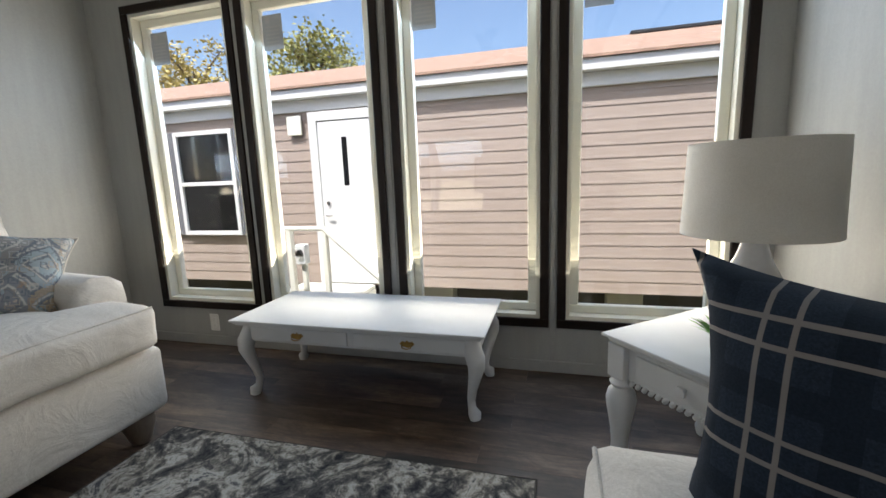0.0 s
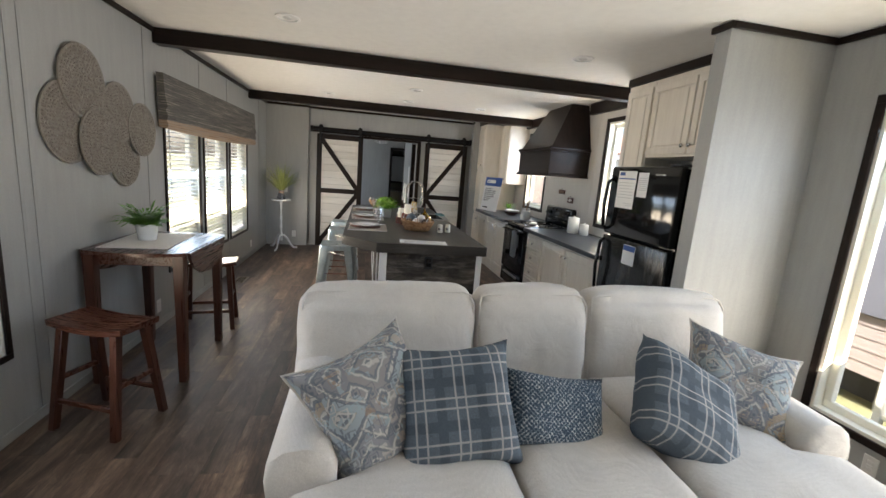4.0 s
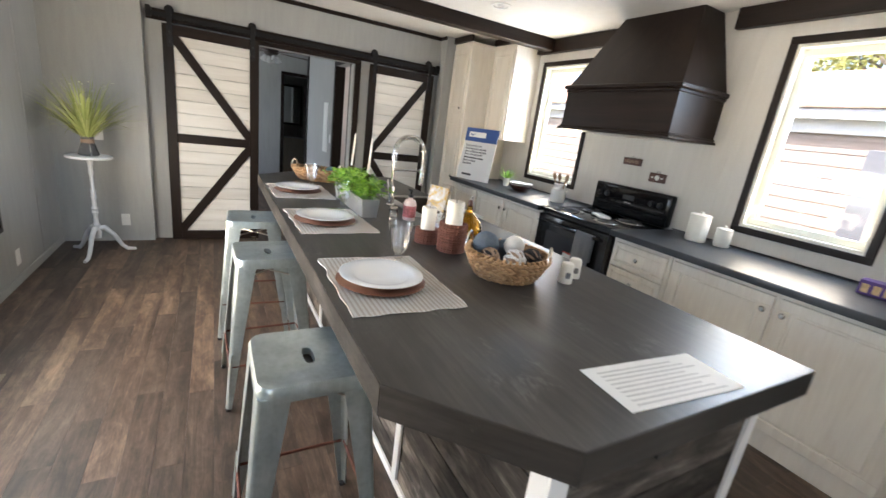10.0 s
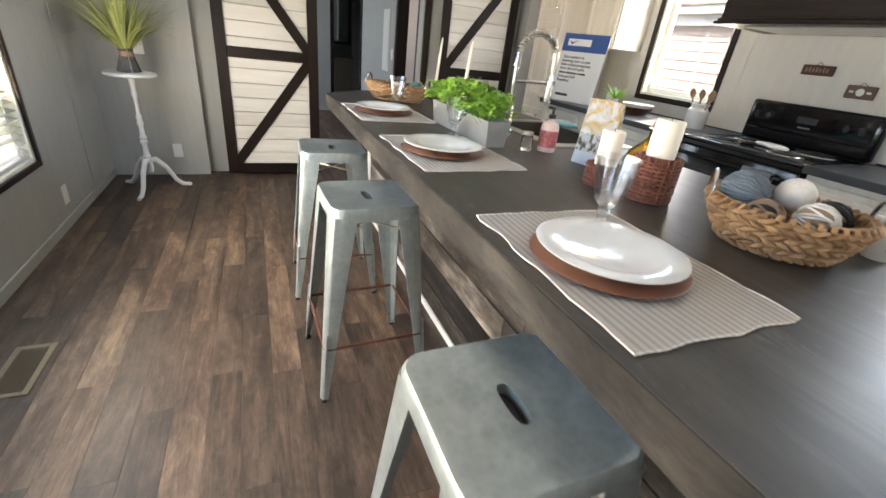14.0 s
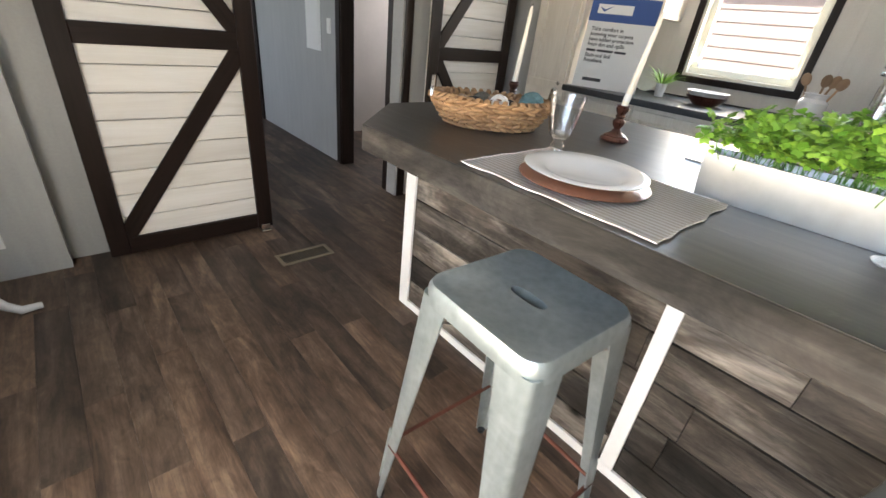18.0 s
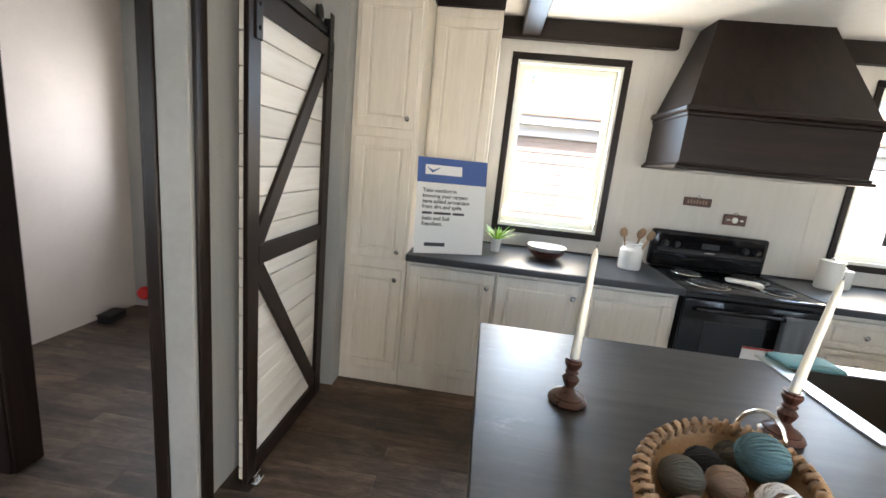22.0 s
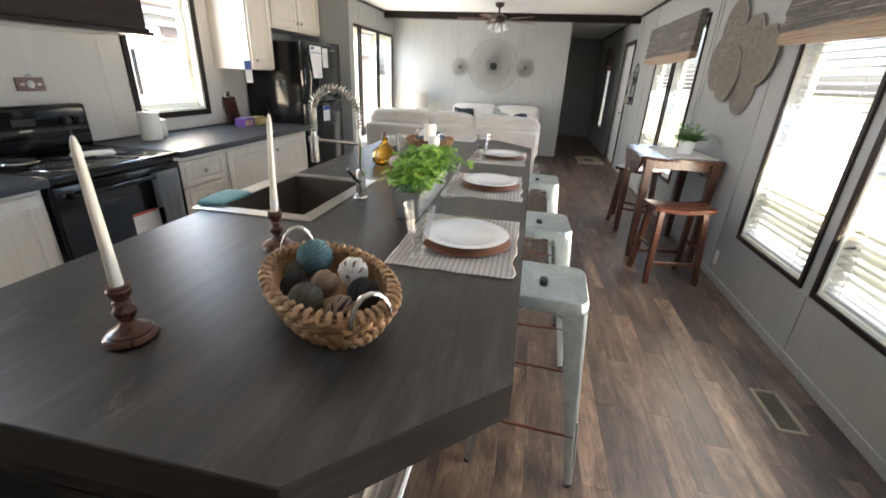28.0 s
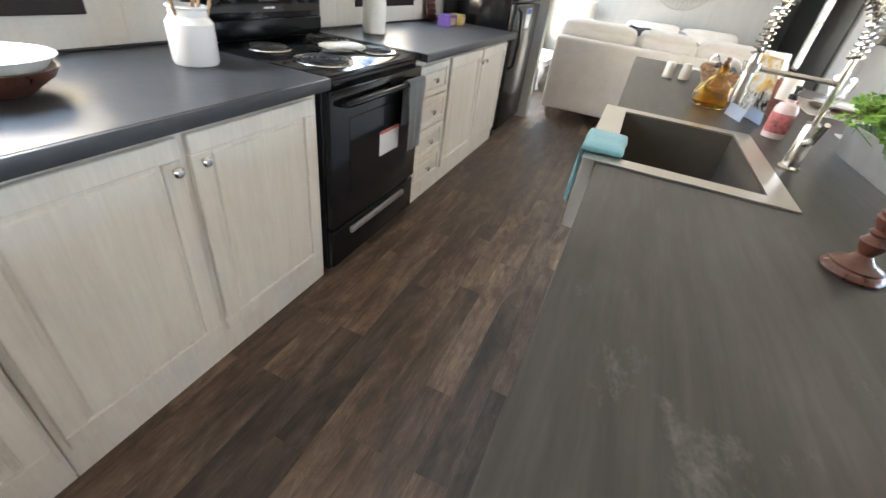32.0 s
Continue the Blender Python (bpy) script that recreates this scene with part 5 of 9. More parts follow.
# one slab with a notch for the sink
prism(bm, [(0.10, 1.861), (0.10, 2.815), (SNK[1], 2.815), (SNK[1], SNK[2]), (SNK[0], SNK[2]), (SNK[0], 2.815), (-3.465, 2.815), (-3.465, 1.868), (-3.17, 1.567), (-0.213, 1.567)], 0.84, 0.92)
part("top", bm, ISLTOP, il, "dark laminate top with pale scuffs", smooth=0)
edges = [((0.10, 1.861), (0.10, 2.815)), ((0.10, 2.815), (-1.80, 2.815)), ((-2.44, 2.815), (-3.465, 2.815)), ((-3.465, 2.815), (-3.465, 1.868)), ((-3.465, 1.868), (-3.17, 1.567)), ((-3.17, 1.567), (-0.213, 1.567)), ((-0.213, 1.567), (0.10, 1.861))]
for (xa, ya), (xb, yb) in edges:
    d = Vector((xb - xa, yb - ya, 0))
    ang = math.degrees(math.atan2(d.y, d.x))
    part("edge_band", box(-d.length / 2, -0.0015 - 0.001, 0.838, d.length / 2, 0.004, 0.9185, 0.001), ISLEDGE if ya == yb == 1.567 else ISLTOP, il, "weathered grey edge band" if ya == yb == 1.567 else "", m=pose((xa + xb) / 2, (ya + yb) / 2, 0, 0, 0, ang))
part("carcass", box(IX0 + 0.02, IY0 + 0.02, 0.02, IX1 - 0.02, IY1 - 0.02, 0.60), BLACKM, il, smooth=0)
part("carcass", abox(box(IX0 + 0.02, IY0 + 0.02, 0.60, SNK[0] - 0.02, IY1 - 0.02, 0.838), SNK[1] + 0.02, IY0 + 0.02, 0.60, IX1 - 0.02, IY1 - 0.02, 0.838), BLACKM, il, smooth=0)
# planks on the bar side, broken at random, and on both ends
rngi = random.Random(11)
ph = 0.139
for r in range(6):
    z0, z1 = r * ph + 0.004, min((r + 1) * ph, 0.834)
    x = IX0 + 0.03
    while x < IX1 - 0.04:
        ln = min(rngi.uniform(0.7, 1.5), IX1 - 0.03 - x)
        d = rngi.uniform(0, 0.003)
        part("plank", box(-ln / 2 + 0.0008, IY0 + d, z0 + 0.0008, ln / 2 - 0.0008, IY0 + 0.0195, z1 - 0.0008, 0.001), ISLWOOD, il, m=pose(x + ln / 2, 0, 0), smooth=0)
        x += ln
    for xa, xb in ((IX1 - 0.0195, IX1), (IX0, IX0 + 0.0195)):
        d = rngi.uniform(0, 0.003)
        part("plank", box(xa if xa < 0 and xb < -1 else xa, IY0 + 0.0205, z0 + 0.0008, xb - d if xb > -1 else xb, IY1 - 0.002, z1 - 0.0008, 0.001), ISLWOODY, il, m=pose(0, 0, 0), smooth=0)
part("back_panel", box(IX0 + 0.02, IY1 - 0.0195, 0.0, IX1 - 0.02, IY1, 0.835), WHITE, il, "white painted back panel")
# white corner boards and rails
t = 0.013
for x0, x1, y0, y1 in ((IX1 + 0.001, IX1 + t, IY0 - t, IY0 + 0.05), (IX1 - 0.05, IX1, IY0 - t, IY0 - 0.001), (IX1 + 0.001, IX1 + t, IY1 - 0.045, IY1 + 0.005),
                       (IX0 - t, IX0 - 0.001, IY0 - t, IY0 + 0.05), (IX0, IX0 + 0.05, IY0 - t, IY0 - 0.001), (IX0 - t, IX0 - 0.001, IY1 - 0.045, IY1 + 0.005)):
    part("corner_board", box(x0, y0, 0, x1, y1, 0.836, 0.001), WHITE, il, "white painted corner board")
for x in (-0.76, -2.215):
    part("corner_board", box(x - 0.022, IY0 - t, 0.037, x + 0.022, IY0 - 0.001, 0.836, 0.001), WHITE, il, "white painted upright")
part("base_rail", box(IX0 + 0.051, IY0 - t + 0.001, 0, IX1 - 0.051, IY0 - 0.001, 0.036, 0.001), WHITE, il, "white painted base rail")
for x0, x1 in ((IX1 + 0.001, IX1 + t - 0.001), (IX0 - t + 0.001, IX0 - 0.001)):
    part("base_rail", box(x0, IY0 + 0.051, 0, x1, IY1 - 0.046, 0.036, 0.001), WHITE, il, "white painted base rail")
for x in (-0.5, -1.15, -1.65, -2.6):
    part("bracket", box(x - 0.02, 1.64, 0.80, x + 0.02, IY0 - t, 0.8365, 0.003), WHITE, il, "white support bracket")
ot = part("outlet", box(IX1 + 0.001, 2.288, 0.685, IX1 + 0.009, 2.358, 0.80, 0.004), BLACKM, il, "black double outlet")
for z in (0.711, 0.751):
    part("socket", box(IX1 + 0.009, 2.303, z, IX1 + 0.0115, 2.343, z + 0.028, 0.003), BLACK, ot)

# sink bowl with a broad steel rim
sk = thing("kitchen_sink", "apron sink with dark bowl and steel rim in the island", "sink", pose(0, 0, 0))
bm = bmn()
x0, x1, y0, y1 = SNK[0], SNK[1], SNK[2], 2.855
for a in ((x0 - 0.03, y0 - 0.03, x1 + 0.03, y0 + 0.03), (x0 - 0.03, y1 - 0.075, x1 + 0.03, y1), (x0 - 0.03, y0 + 0.03, x0 + 0.03, y1 - 0.075), (x1 - 0.03, y0 + 0.03, x1 + 0.03, y1 - 0.075)):
    abox(bm, a[0], a[1], 0.9205, a[2], a[3], 0.926)
part("rim", bm, STEEL, sk, smooth=0)
part("apron", box(x0, 2.817, 0.70, x1, y1, 0.9203, 0.004), STEEL, sk)
bm = bmn()
xa, xb, ya, yb = x0 + 0.03, x1 - 0.03, y0 + 0.03, y1 - 0.075
for a in ((xa - 0.006, ya, 0.66, xa, yb, 0.9203), (xb, ya, 0.66, xb + 0.006, yb, 0.9203), (xa - 0.006, ya - 0.006, 0.66, xb + 0.006, ya, 0.9203), (xa - 0.006, yb, 0.66, xb + 0.006, yb + 0.006, 0.9203), (xa - 0.006, ya - 0.006, 0.652, xb + 0.006, yb + 0.006, 0.66)):
    abox(bm, *a)
part("bowl", bm, SINKM, sk, smooth=0)
part("drain", lathe(bmn(), [(0, 0.002), (0.03, 0.002), (0.045, 0.004), (0.048, 0.0)], 20), CHROME, sk, m=pose(-2.12, 2.55, 0.66))

fc = thing("kitchen_faucet", "tall spring-neck brushed nickel kitchen faucet on the island", "faucet", pose(-2.10, 2.30, 0.92))
part("base", lathe(bmn(), [(0, 0), (0.03, 0), (0.03, 0.008), (0.023, 0.014), (0.021, 0.12), (0.017, 0.13), (0, 0.13)], 20), CHROME, fc)
part("lever", tube(bmn(), [(-0.02, 0, 0.085), (-0.055, 0.0, 0.10), (-0.11, 0.01, 0.155)], [0.012, 0.010, 0.007], 8), CHROME, fc)
arc = [(0, 0, 0.13), (0, 0, 0.30)] + [(0, 0.105 - 0.105 * math.cos(k * math.pi / 12), 0.36 + 0.10 * math.sin(k * math.pi / 12)) for k in range(0, 13)] + [(0, 0.21, 0.27)]
part("hose", tube(bmn(), arc, 0.008, 8), CHROME, fc)
dense = [Vector(a_).lerp(Vector(b_), k / 12) for a_, b_ in zip(arc[1:], arc[2:]) for k in range(12)]
sp, run, step = [], 0.0, 0.0016
for p, q in zip(dense, dense[1:]):
    d = q - p
    nrm = Vector((1, 0, 0))
    bin_ = d.normalized().cross(nrm)
    n_ = max(1, int(d.length / step))
    for k in range(n_):
        th = (run + d.length * k / n_) / 0.015 * 2 * math.pi
        sp.append(p.lerp(q, k / n_) + 0.0165 * (math.cos(th) * nrm + math.sin(th) * bin_))
    run += d.length
part("spring", tube(bmn(), sp, 0.0032, 5), CHROME, fc, "coiled steel spring")
part("spray_head", lathe(bmn(), [(0, 0), (0.019, 0), (0.02, 0.03), (0.014, 0.09), (0.011, 0.13), (0, 0.13)], 16), CHROME, fc, m=pose(0, 0.21, 0.15))
part("holder_arm", tube(bmn(), [(0, 0.0, 0.24), (0, 0.20, 0.245)], 0.007, 8), CHROME, fc)
part("holder_ring", lathe(bmn(), [(0.017, 0), (0.024, 0), (0.024, 0.025), (0.017, 0.025), (0.017, 0)], 16), CHROME, fc, m=pose(0, 0.21, 0.233))

draped(0.19, 0.16, 0.07, 0.012, TEAL, "dish_towel", "folded teal dish towel over the sink edge", "towel", pose(-2.33, 2.857, 0.926, 0, 0, 180), t=0.008)
tl = tagged(link("folded_cloth", puff(0.19, 0.11, 0.02, 0.009, 0.004, 8), TEAL, m=pose(-2.33, 2.81, 0.9262), smooth=60), "folded teal cloth on the sink rim", "towel")


# ---- bar stools ----
def bar_stool():
    e = thing("bar_stool", "galvanised steel backless bar stool with rusty cross rods", "bar stool", pose(-0.632, 1.497, 0), group="metal bar stools at the island")
    bm = bmn()
    # seat: shallow tray with rounded corners and a hand hole
    H, hw, r = 0.765, 0.158, 0.045
    ring = []
    for lvl, (s, z) in enumerate(((1.0, H - 0.045), (1.0, H - 0.012), (0.965, H), (0.88, H - 0.001), (0.80, H - 0.006))):
        pts = []
        for cx, cy, a0 in ((1, 1, 0), (-1, 1, 90), (-1, -1, 180), (1, -1, 270)):
            for k in range(6):
                a = radians(a0 + k * 18)
                pts.append(bm.verts.new(((cx * (hw - r) + r * math.cos(a)) * s, (cy * (hw - r) + r * math.sin(a)) * s, z)))
        ring.append(pts)
    n = len(ring[0])
    for a, b in zip(ring, ring[1:]):
        for i in range(n):
            bm.faces.new((a[i], a[(i + 1) % n], b[(i + 1) % n], b[i]))
    hole = []
    for k in range(n):
        a = radians(360 * (k + 0.0) / n + 7.5)
        hole.append(bm.verts.new((0.045 * math.copysign(abs(math.cos(a)) ** 0.7, math.cos(a)), 0.016 * math.copysign(abs(math.sin(a)) ** 0.7, math.sin(a)), H - 0.007)))
    lowh = [bm.verts.new((v.co.x, v.co.y, H - 0.03)) for v in hole]
    last = ring[-1]
    for i in range(n):
        bm.faces.new((last[i], last[(i + 1) % n], hole[(i + 1) % n], hole[i]))
        bm.faces.new((hole[i], hole[(i + 1) % n], lowh[(i + 1) % n], lowh[i]))
    part("seat", bm, GALV, e, smooth=50)
    part("underplate", box(-0.12, -0.12, H - 0.05, 0.12, 0.12, H - 0.032, 0.004), BLACKM, e)
    leg = None
    for k in range(4):
        m = pose(0, 0, 0, 0, 0, 90 * k)
        if leg is None:
            bm = bmn()
            # folded sheet leg: an L section that narrows to the foot
            secs = []
            for f in (0.0, 0.03, 0.5, 0.93, 1.0):
                z = 0.012 + (H - 0.03 - 0.012) * f
                c = 0.212 + (0.155 - 0.212) * f
                w = 0.026 + (0.085 - 0.026) * f ** 1.1
                rr = 0.014
                out = [(c - w, c), (c - rr, c), (c - rr * 0.35, c - rr * 0.35), (c, c - rr), (c, c - w)]
                inn = [(c - w, c - 0.004), (c - rr - 0.001, c - 0.004), (c - rr * 0.35 - 0.004, c - rr * 0.35 - 0.004), (c - 0.004, c - rr - 0.001), (c - 0.004, c - w)]
                secs.append([bm.verts.new((x, y, z)) for x, y in out + inn[::-1]])
            for a, b in zip(secs, secs[1:]):
                for i in range(10):
                    bm.faces.new((a[i], a[(i + 1) % 10], b[(i + 1) % 10], b[i]))
            bm.faces.new(secs[0][::-1])
            bm.faces.new(secs[-1])
            leg = part("leg", bm, GALV, e, m=m)
        else:
            leg = again(leg, e, m)
        if k == 0:
            ft = part("rubber_foot", lathe(bmn(), [(0, 0), (0.012, 0), (0.013, 0.014), (0, 0.016)], 10), BLACKM, leg, "black rubber foot", m=pose(0.20, 0.20, 0.0))
            ribm = tube(bmn(), [(0.197, 0.205, 0.10), (0.182, 0.19, 0.30)], 0.004, 6)
            rb = part("rib", ribm, GALV, leg)
        else:
            again(ft, leg, pose(0.20, 0.20, 0.0))
            again(rb, leg, pose(0, 0, 0))
    for k in range(4):
        part("cross_rod", tube(bmn(), [(-0.182, -0.190, 0.235), (0.182, -0.190, 0.235)], 0.006, 8), RUST, e, "rusty cross rod", m=pose(0, 0, 0, 0, 0, 90 * k))
    for k in range(2):
        part("brace_rod", tube(bmn(), [(-0.15, -0.15, 0.66), (0.15, 0.15, 0.66)], 0.004, 6), STEEL, e, m=pose(0, 0, 0, 0, 0, 90 * k))
    return e


BS = bar_stool()
copy_thing(BS, pose(-1.657, 1.487, 0, 0, 0, 2))
copy_thing(BS, pose(-2.375, 1.475, 0, 0, 0, -3))

# ---- living room ----
def cushion_pinch(p, w, h, seed):
    """Corners of a stuffed cushion grow thin and throw creases into its face."""
    x, y, z = p
    c = (min(1.0, abs(x) * 2 / w) * min(1.0, abs(z * 2 / h - 1))) ** 4
    r = math.hypot(w / 2 - abs(x), h - z)
    a = math.atan2(h - z, w / 2 - abs(x) + 1e-6)
    y *= 1 - 0.45 * c
    y += math.copysign(0.008, y) * math.sin(a * 13 + seed) * math.exp(-r / 0.10) * min(1.0, abs(y) / 0.08)
    z += 0.014 * c - 0.012 * math.sin(3.1 * x / w + seed) * max(0.0, z / h - 0.6)
    return Vector((x * (1 + 0.012 * c), y, z))


def back_cushion(w, d, h, seed):
    bm = puff(w, d, h, 0.085, 0.045, 28, seed=seed)
    for v in bm.verts:
        v.co = cushion_pinch(v.co, w, h, seed)
    return bm


def sofa(name, label, cat, w, seats, m, depth=1.29, hs=1.0):
    """Linen sofa in its own axes: seats face -y, centred on x, back at +depth/2."""
    e = thing(name, label, cat, m @ Matrix.Diagonal((1, 1, hs, 1)))
    hd_, aw = depth / 2, 0.20
    part("base", box(-w / 2 + 0.02, -hd_ + 0.035, 0.13, w / 2 - 0.02, hd_ - 0.12, 0.40, 0.03, 3), SOFA, e)
    bm = box(-w / 2, hd_ - 0.20, 0.13, w / 2, hd_, 0.86, 0.035, 3)
    for v in bm.verts:
        if v.co.z > 0.5:
            v.co.y += (v.co.z - 0.5) * 0.05
    part("back_frame", bm, SOFA, e)
    for s in (-1, 1):
        bm = bmn()
        prof = [(-0.105, 0.13), (-0.105, 0.54), (-0.125, 0.585), (-0.118, 0.64), (-0.07, 0.675), (0.0, 0.685), (0.06, 0.665), (0.09, 0.61), (0.085, 0.54), (0.085, 0.13)]
        rings = []
        for y, k in ((-hd_ + 0.23, 0.92), (-hd_ + 0.25, 1.0), (0.0, 1.0), (hd_ - 0.19, 1.0)):
            rings.append([bm.verts.new((s * (w / 2 - 0.105 - px * k), y, 0.13 + (pz - 0.13) * (k if pz > 0.5 else 1) + (0.05 * (y + hd_) if pz > 0.5 else 0))) for px, pz in prof])
        for a, b in zip(rings, rings[1:]):
            for i in range(len(prof) - 1):
                bm.faces.new((a[i], a[i + 1], b[i + 1], b[i]))
        bm.faces.new(rings[0])
        bm.faces.new(rings[-1][::-1])
        part("arm", bm, SOFA, e, smooth=60)
    iw = w - 2 * aw
    cw = iw / seats
    for i in range(seats):
        x0, x1 = -iw / 2 + i * cw, -iw / 2 + (i + 1) * cw
        xa_, xb_ = x0 - (aw - 0.03 if i == 0 else 0), x1 + (aw - 0.03 if i == seats - 1 else 0)
        full = xb_ - xa_
        bm = puff(full - 0.008, depth - 0.30, 0.185, 0.045, 0.03, 15, seed=i)
        if i in (0, seats - 1):
            # T-shaped cushion: only the front reaches round the arm
            s, edge = (-1, 0.235) if i == 0 else (1, 0.235)
            if seats > 1:
                for v in bm.verts:
                    k = min(1.0, max(0.0, (v.co.y + (depth - 0.30) / 2 - edge + 0.04) / 0.05))
                    inner_x = -s * full / 2
                    v.co.x = inner_x + (v.co.x - inner_x) * (1 - k * (1 - cw / full))
        c = part("seat_cushion", bm, SOFA, e, m=pose((xa_ + xb_) / 2, -0.145, 0.402), smooth=60)
        yf = -(depth - 0.30) / 2 + 0.010
        for z in (0.028, 0.172):
            part("piping", tube(bmn(), [(-full / 2 + 0.03, yf, z), (full / 2 - 0.03, yf, z)], 0.005, 6), SOFA, c)
        b = part("back_cushion", back_cushion(cw + (0.22 if i in (0, seats - 1) else 0) + 0.016, 0.27, 0.475, i + 9), SOFA, e,
                 m=pose((x0 + x1) / 2 + (-0.11 if i == 0 else 0.11 if i == seats - 1 else 0), hd_ - 0.345, 0.50, -9, 0, 0), smooth=60)
        bx_ = (cw + (0.22 if i in (0, seats - 1) else 0) - 0.008) / 2 - 0.012
        welt = [(sx * (bx_ - 0.05 * (1 - math.sin(a))), -0.117, zc + sz * 0.05 * math.cos(a)) for sx, sz, zc, aa in ((-1, -1, 0.062, (1.57, 0.8, 0)), (1, -1, 0.062, (0, 0.8, 1.57)), (1, 1, 0.425, (1.57, 0.8, 0)), (-1, 1, 0.425, (0, 0.8, 1.57))) for a in aa]
        welt = [cushion_pinch(p, 2 * bx_ + 0.024, 0.475, i + 9) for p in welt]
        part("piping", tube(bmn(), welt, 0.0055, 6, True), SOFA, b)
    for x in (-w / 2 + 0.11, w / 2 - 0.11):
        for y in (-hd_ + 0.12, hd_ - 0.1):
            part("foot", lathe(bmn(), [(0, 0), (0.03, 0), (0.042, 0.02), (0.05, 0.05), (0.06, 0.075), (0.062, 0.1), (0.05, 0.13), (0, 0.13)], 18), FOOTW, e, "pale turned wooden bun foot", m=pose(x, y, 0))
    return e


FOOTW = grained("driftwood_foot", (0.20, 0.15, 0.11), (0.36, 0.29, 0.23), "Z", 0.5)
sofa("sofa", "cream linen three-seat sofa with its back to the kitchen", "sofa", 2.14, 3, pose(2.01, 2.575, 0, 0, 0, 90))
sofa("loveseat", "cream linen two-seat sofa against the end wall", "sofa", 1.64, 2, pose(4.70, 2.31, 0, 0, 0, -90), depth=0.88, hs=0.95)


def throw_pillow(w, h, t, mat, label, m, ear=0.1, seed=0, trim=None):
    e = thing("throw_pillow", label, "pillow", m, group="throw pillows")
    bm, edge = pillow_mesh(w, h, t, ear, seed=seed)
    p = part("cover", bm, mat, e, smooth=70)
    if trim:
        part("piping", tube(bmn(), edge, 0.005, 6, True), trim, e)
    return e


pl = "grey-blue plaid throw pillow leaning on the sofa"
dm = "large grey and blue damask throw pillow with cream piping"
throw_pillow(0.46, 0.46, 0.21, DAMASK, dm, Matrix.Translation((2.21, 1.80, 0.725)) @ pose(0, 0, 0, 0, 0, 122) @ pose(0, 0, 0, -30, -15, 0), 0.17, 1, SOFA)
throw_pillow(0.45, 0.44, 0.20, PLAID, pl, Matrix.Translation((2.24, 2.10, 0.73)) @ pose(0, 0, 0, 0, 0, 90) @ pose(0, 0, 0, -35, -4, 0), 0.13, 2)
throw_pillow(0.46, 0.30, 0.16, DIAMOND, "blue diamond-woven lumbar pillow on the sofa", Matrix.Translation((2.21, 2.49, 0.67)) @ pose(0, 0, 0, 0, 0, 88) @ pose(0, 0, 0, -36, 8, 0), 0.13, 3)
throw_pillow(0.46, 0.45, 0.21, PLAID, pl, Matrix.Translation((2.28, 3.01, 0.70)) @ pose(0, 0, 0, 0, 0, 78) @ pose(0, 0, 0, -50, 30, 0), 0.10, 4)
throw_pillow(0.48, 0.44, 0.19, DAMASK, dm, Matrix.Translation((2.14, 3.38, 0.72)) @ pose(0, 0, 0, 0, 0, 62) @ pose(0, 0, 0, -34, 14, 0), 0.19, 5, SOFA)
# on the loveseat
DPLAID = plaid_mat("dark_plaid_cloth", (0.022, 0.032, 0.050), (0.33, 0.30, 0.28))
throw_pillow(0.56, 0.46, 0.22, DPLAID, "dark blue plaid throw pillow on the loveseat", Matrix.Translation((4.62, 2.88, 0.69)) @ pose(0, 0, 0, 0, 0, -36) @ pose(0, 0, 0, -8, 0, 0), 0.20, 6)
throw_pillow(0.44, 0.30, 0.15, DAMASK, dm, Matrix.Translation((4.74, 2.60, 0.65)) @ pose(0, 0, 0, 0, 0, -90) @ pose(0, 0, 0, -22, 0, 0), 0.1, 7, SOFA)
throw_pillow(0.44, 0.42, 0.16, DAMASK, dm, Matrix.Translation((4.72, 2.16, 0.70)) @ pose(0, 0, 0, 0, 0, -90) @ pose(0, 0, 0, -22, 8, 0), 0.1, 8, SOFA)
throw_pillow(0.50, 0.40, 0.17, DPLAID, "dark blue plaid throw pillow on the loveseat", Matrix.Translation((4.72, 1.88, 0.68)) @ pose(0, 0, 0, 0, 0, -95) @ pose(0, 0, 0, -26, -8, 0), 0.12, 9)

# rug
bm = bmn()
abox(bm, 2.60, 1.35, 0.0, 4.145, 3.645, 0.010, 0.003)
rg2 = tagged(link("area_rug", bm, RUG), "distressed black and cream area rug on the plank floor", "rug")
part("binding", tube(bmn(), [(2.60, 1.35, 0.006), (4.145, 1.35, 0.006), (4.145, 3.645, 0.006), (2.60, 3.645, 0.006)], 0.006, 6, True), plain("rug_binding", (0.06, 0.055, 0.05), 0.9), rg2)

# coffee table with cabriole legs
ct = thing("coffee_table", "white painted coffee table with cabriole legs and two drawers", "coffee table", pose(3.306, 4.19, 0))
cw, cd, cz = 0.625, 0.272, 0.405
part("tabletop", abox(abox(box(-cw, -cd, cz - 0.012, cw, cd, cz, 0.005, 2), -cw + 0.012, -cd + 0.012, cz - 0.022, cw - 0.012, cd - 0.012, cz - 0.012, 0.003), -cw + 0.02, -cd + 0.02, cz - 0.03, cw - 0.02, cd - 0.02, cz - 0.022, 0.002), WORNWHITE, ct)
part("apron", box(-cw + 0.045, -cd + 0.045, cz - 0.115, cw - 0.045, cd - 0.045, cz - 0.03, 0.003), WORNWHITE, ct)
